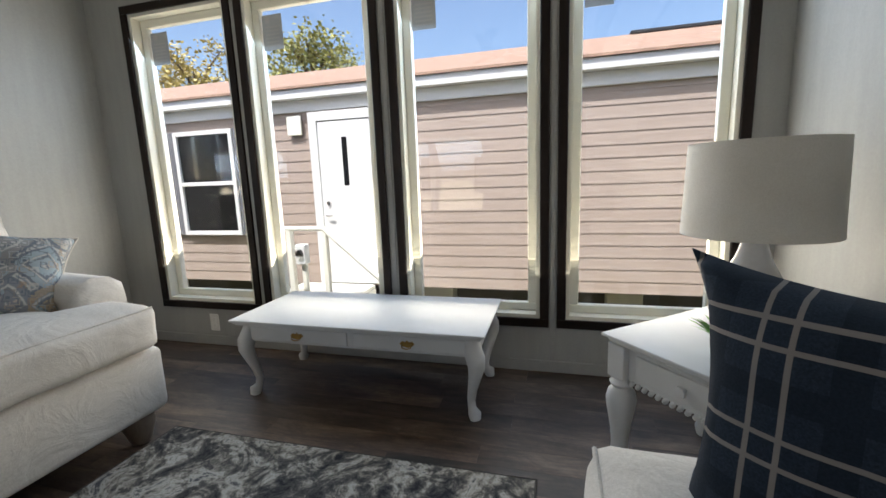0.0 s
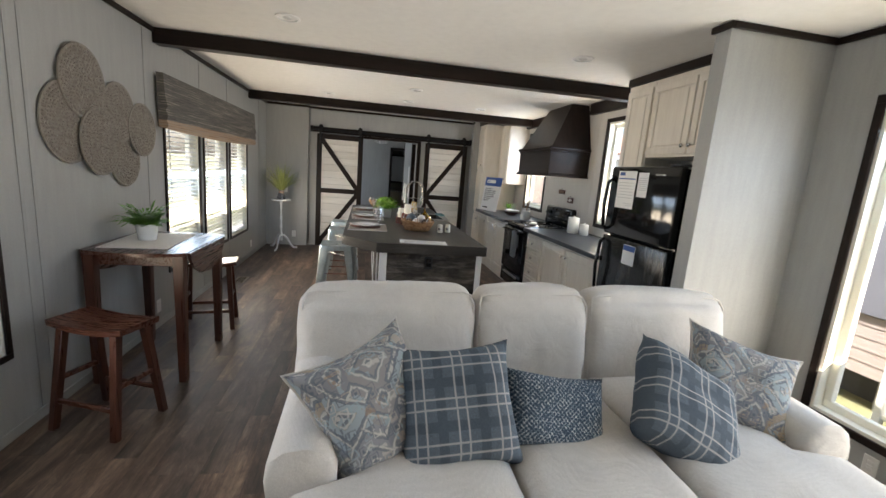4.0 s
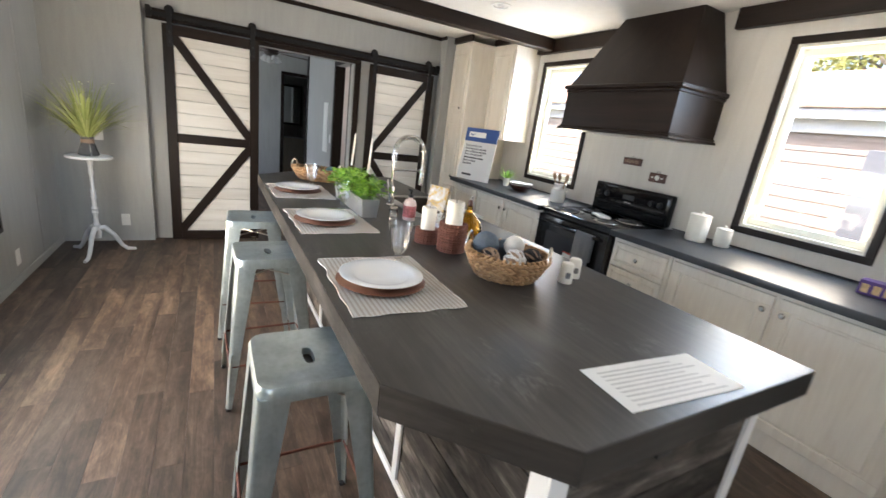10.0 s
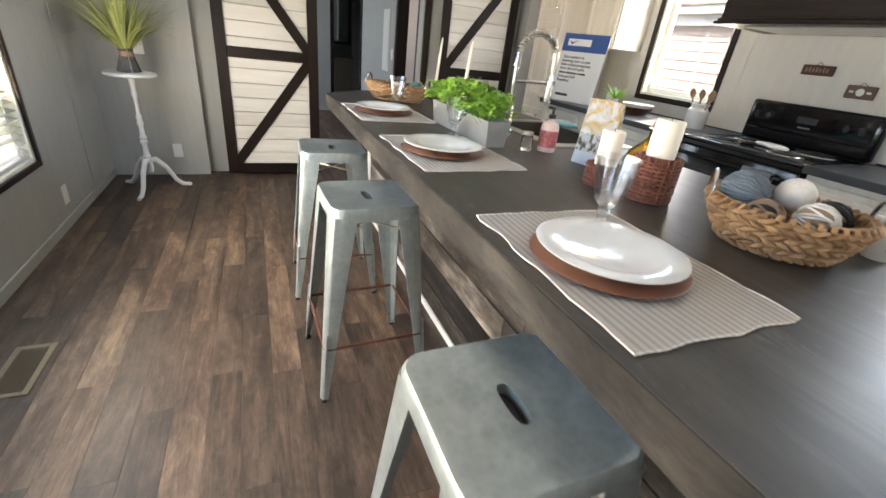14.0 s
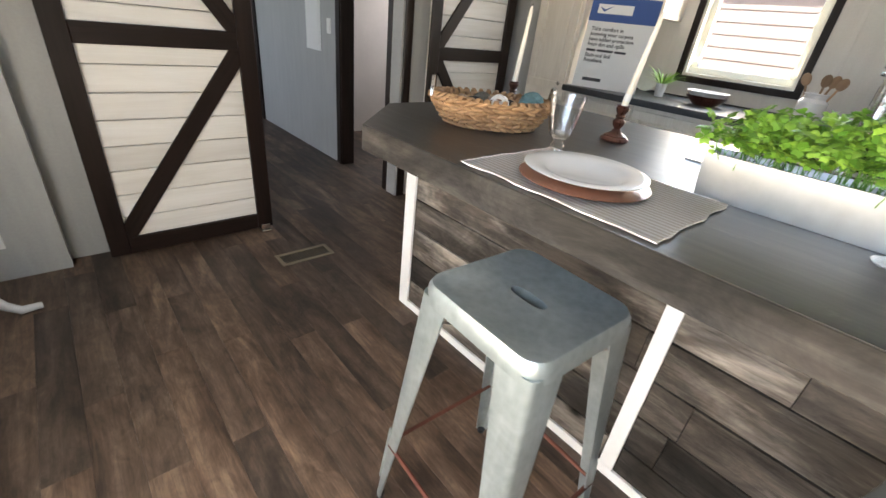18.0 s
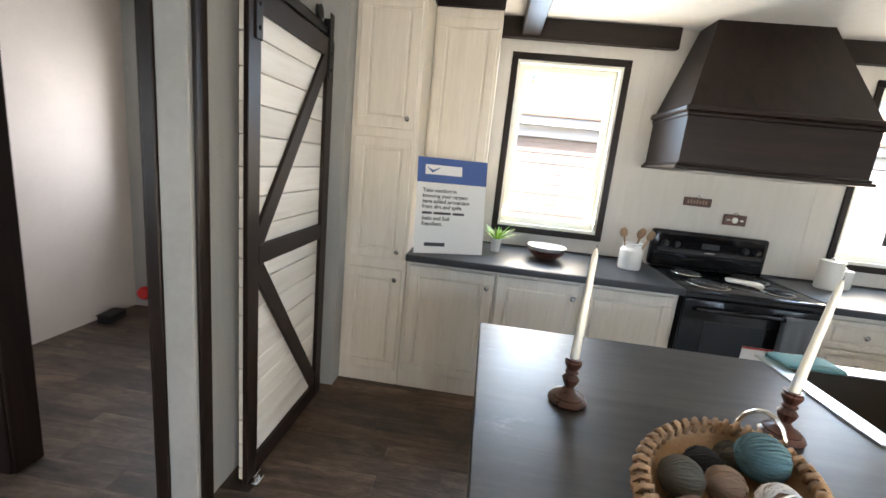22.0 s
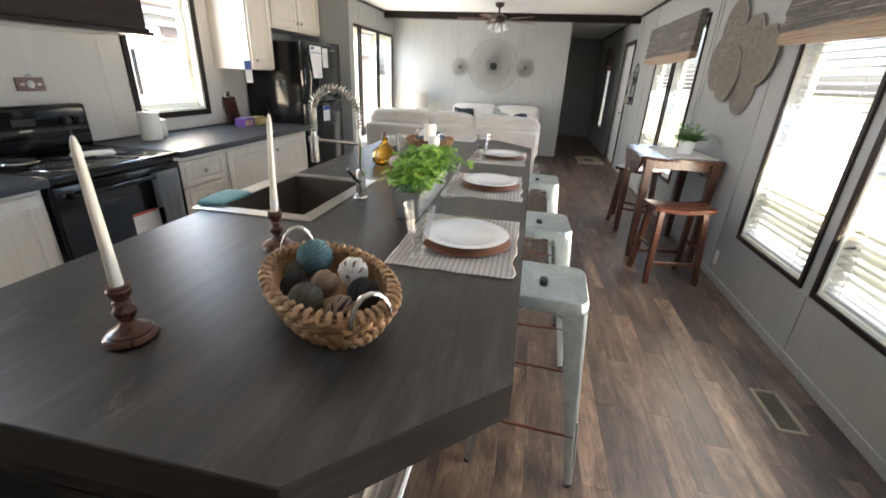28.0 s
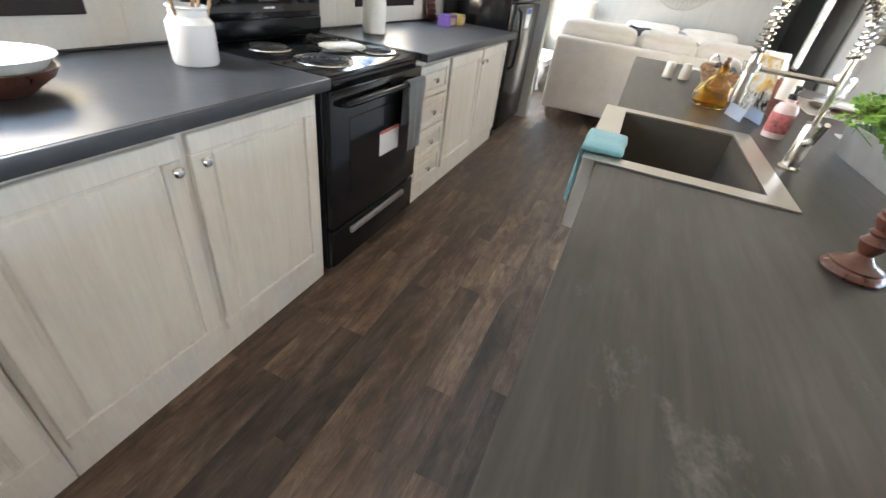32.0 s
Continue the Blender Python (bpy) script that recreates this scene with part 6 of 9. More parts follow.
for s in (-1, 1):
    d = part("drawer", box(s * 0.275 - 0.26, -cd + 0.038, cz - 0.105, s * 0.275 + 0.26, -cd + 0.046, cz - 0.038, 0.004), WORNWHITE, ct)
    bm = bmn()
    prism(bm, [(-0.035, 0.0), (-0.022, 0.012), (-0.008, 0.008), (0, 0.018), (0.008, 0.008), (0.022, 0.012), (0.035, 0.0), (0.02, -0.012), (0, -0.017), (-0.02, -0.012)], 0, 0.003)
    pl_ = part("pull_plate", bm, BRASS, d, "aged brass bail pull", m=pose(s * 0.275, -cd + 0.0375, cz - 0.07, 90, 0, 0))
    part("bail", tube(bmn(), [(-0.024, 0.0, 0.004), (-0.02, -0.012, 0.016), (0, -0.017, 0.02), (0.02, -0.012, 0.016), (0.024, 0, 0.004)], 0.0028, 6), BRASS, pl_)
leg = None
for k, (sx, sy) in enumerate(((1, -1), (-1, -1), (-1, 1), (1, 1))):
    ang = {(1, -1): -45, (-1, -1): -135, (-1, 1): 135, (1, 1): 45}[(sx, sy)]
    m = pose(sx * (cw - 0.075), sy * (cd - 0.075), 0, 0, 0, ang)
    if leg is None:
        pts = [(0.0, 0, 0.37), (0.012, 0, 0.33), (0.035, 0, 0.285), (0.040, 0, 0.245), (0.024, 0, 0.19), (0.004, 0, 0.13), (-0.006, 0, 0.08), (0.0, 0, 0.045), (0.018, 0, 0.025), (0.022, 0, 0.0)]
        leg = part("leg", tube(bmn(), pts, [0.036, 0.040, 0.042, 0.036, 0.027, 0.021, 0.018, 0.018, 0.029, 0.024], 14), WORNWHITE, ct, m=m, smooth=70)
    else:
        again(leg, ct, m)

# end table and lamp in the corner
et = thing("end_table", "worn white end table with turned legs and a rope edge", "end table", pose(4.752, 3.735, 0, 0, 0, 40))
ez, eh = 0.51, 0.283
part("tabletop", abox(box(-eh, -eh, ez - 0.012, eh, eh, ez, 0.005, 2), -eh + 0.015, -eh + 0.015, ez - 0.03, eh - 0.015, eh - 0.015, ez - 0.012, 0.006), WORNWHITE, et)
for a, b in (((-eh + 0.05, -eh + 0.06), (-eh + 0.05, eh - 0.06)), ((eh - 0.05, -eh + 0.06), (eh - 0.05, eh - 0.06)), ((-eh + 0.06, -eh + 0.05), (eh - 0.06, -eh + 0.05)), ((-eh + 0.06, eh - 0.05), (eh - 0.06, eh - 0.05))):
    part("apron", box(min(a[0], b[0]) - 0.009, min(a[1], b[1]) - 0.009, ez - 0.15, max(a[0], b[0]) + 0.009, max(a[1], b[1]) + 0.009, ez - 0.031, 0.002), WORNWHITE, et)
dw = part("drawer", box(-eh + 0.034, -0.17, ez - 0.13, -eh + 0.042, 0.17, ez - 0.05, 0.003), WORNWHITE, et)
part("knob", lathe(bmn(), [(0, 0), (0.008, 0), (0.007, 0.012), (0.018, 0.018), (0.017, 0.028), (0, 0.033)], 14), WORNWHITE, dw, m=pose(-eh + 0.035, 0, ez - 0.09, 0, -90, 0))
rope = None
for k in range(18):
    m = pose(-eh + 0.04, -0.205 + k * 0.0243, ez - 0.155, 35, 0, 0)
    if rope is None:
        rope = part("rope_bead", lathe(bmn(), [(0, -0.014), (0.007, -0.008), (0.009, 0), (0.007, 0.008), (0, 0.014)], 8), WORNWHITE, et, m=m)
    else:
        again(rope, et, m)
lg = None
for sx in (-1, 1):
    for sy in (-1, 1):
        m = pose(sx * (eh - 0.05), sy * (eh - 0.05), 0)
        if lg is None:
            bm = lathe(bmn(), [(0, 0), (0.028, 0), (0.034, 0.03), (0.026, 0.06), (0.03, 0.075), (0.028, 0.12), (0.034, 0.18), (0.046, 0.25), (0.050, 0.28), (0.043, 0.31), (0.03, 0.325), (0.04, 0.34), (0.03, 0.355), (0.03, 0.365), (0, 0.365)], 18)
            abox(bm, -0.034, -0.034, 0.36, 0.034, 0.034, ez - 0.031, 0.003)
            lg = part("leg", bm, WORNWHITE, et, m=m)
        else:
            again(lg, et, m)

lm = thing("table_lamp", "grey ceramic gourd table lamp with a white drum shade, unlit", "table lamp", pose(4.83, 3.90, ez))
part("lamp_base", lathe(bmn(), [(0, 0), (0.085, 0), (0.09, 0.012), (0.115, 0.05), (0.112, 0.10), (0.085, 0.17), (0.05, 0.24), (0.032, 0.30), (0.027, 0.34), (0, 0.34)], 28), plain("grey_glaze", (0.40, 0.40, 0.41), 0.2, var=0.1), lm)
part("socket_stem", tube(bmn(), [(0, 0, 0.34), (0, 0, 0.59)], 0.008, 8), CHROME, lm)
bm = bmn()
lathe(bm, [(0.215, 0.315), (0.205, 0.61), (0.202, 0.61), (0.212, 0.315), (0.215, 0.315)], 40)
part("shade", bm, LAMPSHADE, lm, "white linen drum shade", smooth=60)
part("spider", abox(box(-0.2, -0.002, 0.588, 0.2, 0.002, 0.592), -0.002, -0.2, 0.5885, 0.002, 0.2, 0.5915), CHROME, lm)
part("finial", lathe(bmn(), [(0, 0), (0.006, 0), (0.012, 0.012), (0, 0.024)], 10), CHROME, lm, m=pose(0, 0, 0.592))
pot2 = thing("small_plant", "tiny green plant beside the lamp on the end table", "plant", pose(4.66, 3.60, ez))
part("pot", lathe(bmn(), [(0, 0), (0.03, 0), (0.037, 0.06), (0.033, 0.06), (0.03, 0.05), (0, 0.05)], 16), CERAMIC, pot2)
bm = bmn()
rl = random.Random(3)
for k in range(40):
    a = rl.uniform(0, 6.28)
    leafy(bm, (0.01 * math.cos(a), 0.01 * math.sin(a), 0.05), rl.uniform(0.06, 0.11), 0.014, (math.cos(a) * 0.7, math.sin(a) * 0.7, 1.0), 0.8)
part("foliage", bm, FERN, pot2, smooth=0)


# ---- wall medallions on the east wall ----
def medallion(y, z, r, petals):
    e = thing("wall_medallion", "openwork wire sunburst medallion on the wall", "wall decor", pose(EX - 0.012, y, z), group="wire wall medallions")
    part("hub", lathe(bmn(), [(0, 0), (r * 0.14, 0), (r * 0.12, 0.012), (r * 0.05, 0.018), (0, 0.018)], 20), IRON, e, m=pose(-0.002, 0, 0, 0, -90, 0))
    for rr in (r * 0.32, r * 0.66, r):
        part("ring", tube(bmn(), [(0, rr * math.cos(k * 0.1571), rr * math.sin(k * 0.1571)) for k in range(40)], 0.004, 5, True), WIRE, e)
    p0 = None
    for k in range(petals):
        m = pose(0, 0, 0, 360 * k / petals, 0, 0)
        if p0 is None:
            h = math.pi / petals * 1.9
            pts = [(-0.002, f * r * math.cos(h * math.sin(f * math.pi)), f * r * math.sin(h * math.sin(f * math.pi))) for f in [i / 12 for i in range(1, 13)]]
            pts2 = [(-0.002, y_, -z_) for _, y_, z_ in pts][::-1]
            p0 = part("petal", tube(bmn(), pts + pts2[1:], 0.003, 4), WIRE, e, m=m)
        else:
            again(p0, e, m)


WIRE = plain("champagne_wire", (0.24, 0.225, 0.20), 0.5, 0.3, var=0.1)
medallion(2.456, 1.655, 0.48, 36)
medallion(3.119, 1.62, 0.16, 20)
medallion(1.835, 1.645, 0.16, 20)

# ---- ceiling fan ----
cf = thing("ceiling_fan", "dark bronze ceiling fan with five blades and glass shades", "ceiling fan", pose(3.55, 2.28, CEIL_Z))
BRONZE = plain("dark_bronze", (0.05, 0.035, 0.028), 0.35, 0.7, var=0.2)
part("canopy", lathe(bmn(), [(0, 0), (0.07, 0), (0.06, -0.05), (0.02, -0.07), (0, -0.07)], 20), BRONZE, cf)
part("downrod", tube(bmn(), [(0, 0, -0.06), (0, 0, -0.16)], 0.012, 8), BRONZE, cf)
part("motor", lathe(bmn(), [(0, -0.15), (0.06, -0.155), (0.11, -0.18), (0.12, -0.22), (0.10, -0.26), (0.05, -0.28), (0, -0.28)], 24), BRONZE, cf)
for k in range(5):
    b = part("blade", box(0.20, -0.06, -0.004, 0.64, 0.06, 0.004, 0.003), CHERRYX, cf, "dark cherry blade", m=pose(0, 0, -0.225, 12, 0, 72 * k + 20))
    part("blade_iron", box(0.10, -0.018, -0.006, 0.25, 0.018, -0.0045, 0.001), BRONZE, b)
for k in range(4):
    part("lamp_glass", lathe(bmn(), [(0.02, 0), (0.035, -0.03), (0.055, -0.09), (0.052, -0.09), (0.032, -0.03), (0.018, -0.002)], 16), CERAMIC, cf, "frosted bell shade", m=pose(0.09 * math.cos(k * 1.571), 0.09 * math.sin(k * 1.571), -0.29, 28 * math.sin(k * 1.571), -28 * math.cos(k * 1.571), 0))
part("pull_chain", tube(bmn(), [(0.02, 0, -0.28), (0.02, 0, -0.45)], 0.0015, 4), CHROME, cf)

# ---- recessed lights ----
first = None
for x, y in ((-2.80, 1.19), (-2.80, 2.31), (-2.80, 3.40), (-1.84, 2.31), (-1.03, 1.17), (-1.03, 2.31), (-1.03, 3.40), (0.28, 3.40), (0.28, 1.17)):
    if first is None:
        first = thing("recessed_light", "white recessed ceiling light with a chrome eyeball, off", "ceiling light", pose(x, y, CEIL_Z), group="recessed ceiling lights")
        part("trim_ring", lathe(bmn(), [(0.062, -0.001), (0.085, -0.001), (0.083, -0.008), (0.066, -0.012), (0.062, -0.001)], 28), WHITE, first)
        part("baffle", lathe(bmn(), [(0.064, -0.003), (0.05, -0.0025), (0, -0.0025)], 24), OUTLET, first)
        part("bulb", lathe(bmn(), [(0, -0.014), (0.025, -0.011), (0.033, -0.003)], 18), CERAMIC, first)
    else:
        copy_thing(first, pose(x, y, CEIL_Z))

# ---- counter-height table under the discs ----
pt = thing("pub_table", "dark cherry drop-leaf counter table against the south wall", "table", pose(0.32, 0.33, 0))
pz = 0.90
bm = bmn()
ends = [(0.36 + 0.075 * (1 - (k / 5 - 1) ** 2), -0.30 + 0.06 * k) for k in range(11)]
prism(bm, ends + [(-x, y) for x, y in ends[::-1]], pz - 0.022, pz)
part("tabletop", bm, CHERRYX, pt, smooth=30)
part("apron", box(-0.33, -0.27, pz - 0.10, 0.33, 0.265, pz - 0.0225, 0.003), CHERRYX, pt)
for y in (-0.309, 0.309):
    bm = bmn()
    prism(bm, [(-0.34, 0.0), (0.34, 0.0), (0.325, -0.05), (0.27, -0.115), (0.17, -0.17), (0, -0.195), (-0.17, -0.17), (-0.27, -0.115), (-0.325, -0.05)], -0.009, 0.009)
    part("drop_leaf", bm, CHERRYX, pt, "hanging round-ended leaf", m=pose(0, y, pz - 0.004, 90, 0, 0))
for x in (-0.345, 0.345):
    for y in (-0.255, 0.255):
        bm = bmn()
        a = [bm.verts.new((sx * 0.024, sy * 0.024, 0)) for sx, sy in ((-1, -1), (1, -1), (1, 1), (-1, 1))]
        b = [bm.verts.new((sx * 0.033, sy * 0.033, pz - 0.023)) for sx, sy in ((-1, -1), (1, -1), (1, 1), (-1, 1))]
        bm.faces.new(a[::-1])
        bm.faces.new(b)
        for i in range(4):
            bm.faces.new((a[i], a[(i + 1) % 4], b[(i + 1) % 4], b[i]))
        bmesh.ops.bevel(bm, geom=bm.edges[:], offset=0.004, segments=2, affect="EDGES")
        part("leg", bm, CHERRY, pt, m=pose(x, y, 0))
tagged(link("table_runner", box(-0.30, -0.20, 0, 0.30, 0.20, 0.004, 0.001), TICK, m=pose(0.30, 0.26, pz + 0.0005, 0, 0, 4)), "cream woven runner under the potted fern", "table runner")


def saddle_stool(x, y, rot):
    e = thing("counter_stool", "cherry-stained saddle-seat wooden stool by the wall table", "stool", pose(x, y, 0, 0, 0, rot), group="wooden saddle stools")
    bm = bmn()
    nx, ny = 12, 4
    w, d, t, H = 0.46, 0.26, 0.032, 0.615
    top, bot = [], []
    for i in range(nx + 1):
        u = -1 + 2 * i / nx
        z = H - 0.02 * (1 - u * u)
        k = 1 - 0.06 * u * u
        top.append([bm.verts.new((u * w / 2, (-1 + 2 * j / ny) * d / 2 * k, z)) for j in range(ny + 1)])
        bot.append([bm.verts.new((u * w / 2, (-1 + 2 * j / ny) * d / 2 * k * 0.97, z - t)) for j in range(ny + 1)])
    for i in range(nx):
        for j in range(ny):
            bm.faces.new((top[i][j], top[i + 1][j], top[i + 1][j + 1], top[i][j + 1]))
            bm.faces.new((bot[i][j], bot[i][j + 1], bot[i + 1][j + 1], bot[i + 1][j]))
        bm.faces.new((top[i][0], bot[i][0], bot[i + 1][0], top[i + 1][0]))
        bm.faces.new((top[i][ny], top[i + 1][ny], bot[i + 1][ny], bot[i][ny]))
    for i in (0, nx):
        for j in range(ny):
            bm.faces.new((top[i][j], top[i][j + 1], bot[i][j + 1], bot[i][j]))
    part("seat", bm, CHERRYX, e)
    for sx in (-1, 1):
        for sy in (-1, 1):
            bm = bmn()
            a = [bm.verts.new((sx * 0.195 + p * 0.019, sy * 0.155 + q * 0.019, 0)) for p, q in ((-1, -1), (1, -1), (1, 1), (-1, 1))]
            b = [bm.verts.new((sx * 0.165 + p * 0.021, sy * 0.085 + q * 0.021, H - t - 0.004)) for p, q in ((-1, -1), (1, -1), (1, 1), (-1, 1))]
            bm.faces.new(a[::-1])
            bm.faces.new(b)
            for i in range(4):
                bm.faces.new((a[i], a[(i + 1) % 4], b[(i + 1) % 4], b[i]))
            bmesh.ops.bevel(bm, geom=bm.edges[:], offset=0.003, segments=1, affect="EDGES")
            part("leg", bm, CHERRY, e)
    for s in (-1, 1):
        part("stretcher", box(-0.18, s * 0.135 - 0.01, 0.15, 0.18, s * 0.135 + 0.01, 0.178, 0.003), CHERRYX, e)
        part("stretcher", box(s * 0.182 - 0.01, -0.12, 0.27, s * 0.182 + 0.01, 0.12, 0.298, 0.003), CHERRYX, e)
    return e


saddle_stool(1.10, 0.37, 70)
saddle_stool(-0.40, 0.40, 100)

# ---- rattan discs on the south wall ----
DISC_OFF = {0.655: 0.0, 0.52: 0.011, 0.39: 0.022, 0.15: 0.011, 0.075: 0.0, -0.14: 0.022}
for x, z, r in ((0.655, 1.66, 0.235), (0.52, 1.915, 0.215), (0.39, 1.565, 0.215), (0.15, 1.775, 0.20), (0.075, 1.45, 0.185), (-0.14, 1.68, 0.195)):
    d = thing("wall_disc", "round woven grey rattan disc hung on the wall", "wall decor", pose(x, 0.008 + DISC_OFF[x], z), group="rattan wall discs")
    bm = bmn()
    rd = random.Random(int(r * 1000 + x * 77))
    q = 0.012
    while q < r - 0.008:
        n = max(5, int(2 * math.pi * q / 0.0225))
        for k in range(n):
            ak, lr = 2 * math.pi * (k + rd.uniform(-0.12, 0.12)) / n, rd.uniform(0.0105, 0.0135)
            cx_, cz_, tl = q * math.cos(ak), q * math.sin(ak), rd.uniform(-0.25, 0.25)
            tube(bm, [(cx_ + lr * math.cos(j * 0.6981), 0.006 + 0.012 * tl * math.cos(j * 0.6981), cz_ + lr * math.sin(j * 0.6981)) for j in range(9)], 0.0068, 4, True)
        q += 0.0205
    for q in (r - 0.006, r - 0.0005):
        tube(bm, [(q * math.cos(k * 0.1309), 0.006, q * math.sin(k * 0.1309)) for k in range(48)], 0.0055, 5, True)
    part("weave", bm, GRASSCLOTH, d, smooth=60)


def fern(name, label, x, y, z, pot_r, pot_h, n, ln, seed, mat, potmat=CERAMIC, bend=0.9, wid=0.02):
    e = thing(name, label, "plant", pose(x, y, z))
    part("pot", lathe(bmn(), [(0, 0), (pot_r * 0.78, 0), (pot_r, pot_h), (pot_r * 0.93, pot_h), (pot_r * 0.85, pot_h * 0.85), (0, pot_h * 0.85)], 24), potmat, e)
    bm = bmn()
    r_ = random.Random(seed)
    for k in range(n):
        a, up = r_.uniform(0, 6.283), r_.uniform(0.5, 2.4)
        way = Vector((math.cos(a), math.sin(a), up)).normalized()
        base_p = Vector((math.cos(a) * pot_r * 0.4, math.sin(a) * pot_r * 0.4, pot_h * 0.9))
        L = ln * r_.uniform(0.6, 1.1)
        p, d = base_p.copy(), way.copy()
        for s in range(7):
            q = p + d * (L / 7)
            tw = d.cross(Vector((0, 0, 1)))
            tw = tw.normalized() if tw.length > 1e-3 else Vector((1, 0, 0))
            for sd in (-1, 1):
                leafy(bm, p, wid * 2.4 * (1.15 - s / 8), wid * 0.55, d * 0.5 + tw * sd, 0.3, 2)
            p = q
            d = (d + Vector((0, 0, -bend / 7))).normalized()
        leafy(bm, p, wid * 2, wid * 0.5, d, 0.3, 2)
    part("foliage", bm, mat, e, smooth=0)
    return e


fern("potted_fern", "green fern in a white pot on the wall table", 0.29, 0.23, pz + 0.005, 0.072, 0.115, 120, 0.15, 2, FERN, bend=0.7, wid=0.026)

# ---- mail basket on the wall by the front door ----
mb = thing("wall_basket", "two-tier wire wall basket beside the front door", "wall basket", pose(4.10, 0.004, 1.12))
for z in (0.0, 0.30):
    for h in (0.02, 0.12, 0.2):
        part("wire", tube(bmn(), [(-0.14, 0.002, z + h), (-0.14, 0.09, z + h), (0.14, 0.09, z + h), (0.14, 0.002, z + h)], 0.004, 5), IRON, mb)
    part("panel", box(-0.135, 0.085, z + 0.02, 0.135, 0.09, z + 0.16, 0.001), GRASSCLOTH, mb)
part("frame", tube(bmn(), [(-0.14, 0.003, 0), (-0.14, 0.003, 0.56), (0, 0.003, 0.64), (0.14, 0.003, 0.56), (0.14, 0.003, 0)], 0.006, 6), IRON, mb)
dm_ = tagged(link("door_mat", box(4.62, 0.14, 0.0, 5.42, 0.62, 0.012, 0.004), plain("doormat_coir", (0.34, 0.28, 0.20), 0.95, var=0.3, scale=80)), "tan doormat with a dark motif at the front door", "doormat")
part("motif", box(4.85, 0.30, 0.0125, 5.15, 0.48, 0.0135), BLACKM, dm_)


# ---- outlets, switches and floor registers ----
def outlet(x, y, z, rz, label="white plastic wall outlet plate", name="wall_outlet", w=0.07, h=0.115, gang=1):
    e = thing(name, label, "outlet", pose(x, y, z, 0, 0, rz), group="wall outlets")
    part("plate", box(-w / 2 * gang, -0.006, -h / 2, w / 2 * gang, -0.0005, h / 2, 0.002), OUTLET, e)
    for s in (-1, 1):
        part("socket", box(-0.016, -0.0075, s * 0.02 - 0.014, 0.016, -0.0055, s * 0.02 + 0.014, 0.003), OUTLET, e)


outlet(2.02, NY, 0.154, 0)
outlet(-0.335, 0.0, 0.19, 180)
outlet(-3.38, 0.0, 0.193, 180)
outlet(-4.42, 0.484, 0.214, 90)
outlet(3.55, 0.0, 0.20, 180)
outlet(-4.42, 0.30, 1.02, 90, "white light switch plate on the wall return", "light_switch", gang=2)
outlet(-0.05, NY, 1.15, 0)
outlet(4.42, 0.0, 1.15, 180, "white light switch by the front door", "light_switch")
outlet(-5.575, 2.69, 1.115, 0, "white light switch by the utility door", "light_switch")


def register(x, y, lx, ly):
    e = thing("floor_register", "tan metal floor register with slots", "floor vent", pose(x, y, 0), group="floor registers")
    TAN = REGM
    for a in ((-lx / 2, -ly / 2, lx / 2, -ly / 2 + 0.022), (-lx / 2, ly / 2 - 0.022, lx / 2, ly / 2), (-lx / 2, -ly / 2 + 0.022, -lx / 2 + 0.022, ly / 2 - 0.022), (lx / 2 - 0.022, -ly / 2 + 0.022, lx / 2, ly / 2 - 0.022)):
        part("frame", box(a[0], a[1], 0.0005, a[2], a[3], 0.006, 0.002), TAN, e)
    part("well", box(-lx / 2 + 0.02, -ly / 2 + 0.02, 0.0003, lx / 2 - 0.02, ly / 2 - 0.02, 0.0012), BLACKM, e)
    s = None
    along = lx > ly
    n = int((max(lx, ly) - 0.05) / 0.0125)
    for k in range(n):
        o = -max(lx, ly) / 2 + 0.03 + k * 0.0125
        m = pose(o if along else 0, 0 if along else o, 0.0)
        if s is None:
            hx, hy = (0.0028, ly / 2 - 0.022) if along else (lx / 2 - 0.022, 0.0028)
            s = part("slat", box(-hx, -hy, 0.0012, hx, hy, 0.005), REGSLAT, e, m=m, smooth=0)
        else:
            again(s, e, m)


REGM = plain("register_tan", (0.18, 0.148, 0.105), 0.5, 0.2, var=0.1)
REGSLAT = plain("register_slat_brown", (0.10, 0.08, 0.055), 0.45, 0.3, var=0.1)
register(-1.915, 0.245, 0.30, 0.135)
register(-3.985, 1.695, 0.13, 0.30)

NBW = plain("weathered_white_trim", (0.70, 0.69, 0.67), 0.5, var=0.05)

# ---- neighbour's house beyond the north windows ----
nb = thing("neighbour_house", "single-storey tan clapboard manufactured house with a brown shingle roof", "house", pose(0, 7.25, 0))
part("wall", box(-12, 0.04, -0.32, 12, 3.8, 2.02), SIDING, nb, smooth=0)
bl = None
for k in range(17):
    m = pose(0, 0, -0.32 + k * 0.138)
    if bl is None:
        bm = bmn()
        vs = [bm.verts.new(c) for c in ((-12, 0.027, 0.0), (12, 0.027, 0.0), (12, 0.036, 0.14), (-12, 0.036, 0.14), (-12, 0.04, 0.0), (12, 0.04, 0.0))]
        bm.faces.new((vs[0], vs[1], vs[2], vs[3]))
        bm.faces.new((vs[0], vs[4], vs[5], vs[1]))
        bl = part("siding_board", bm, SIDING, nb, m=m, smooth=0)
    else:
        again(bl, nb, m)
part("fascia", box(-12.2, -0.13, 2.09, 12.2, -0.02, 2.205, 0.006), NBW, nb, "white fascia and soffit")
part("frieze", box(-12, -0.014, 1.948, 12, 0.03, 2.0895, 0.003), NBW, nb, "white frieze board")
bm = bmn()
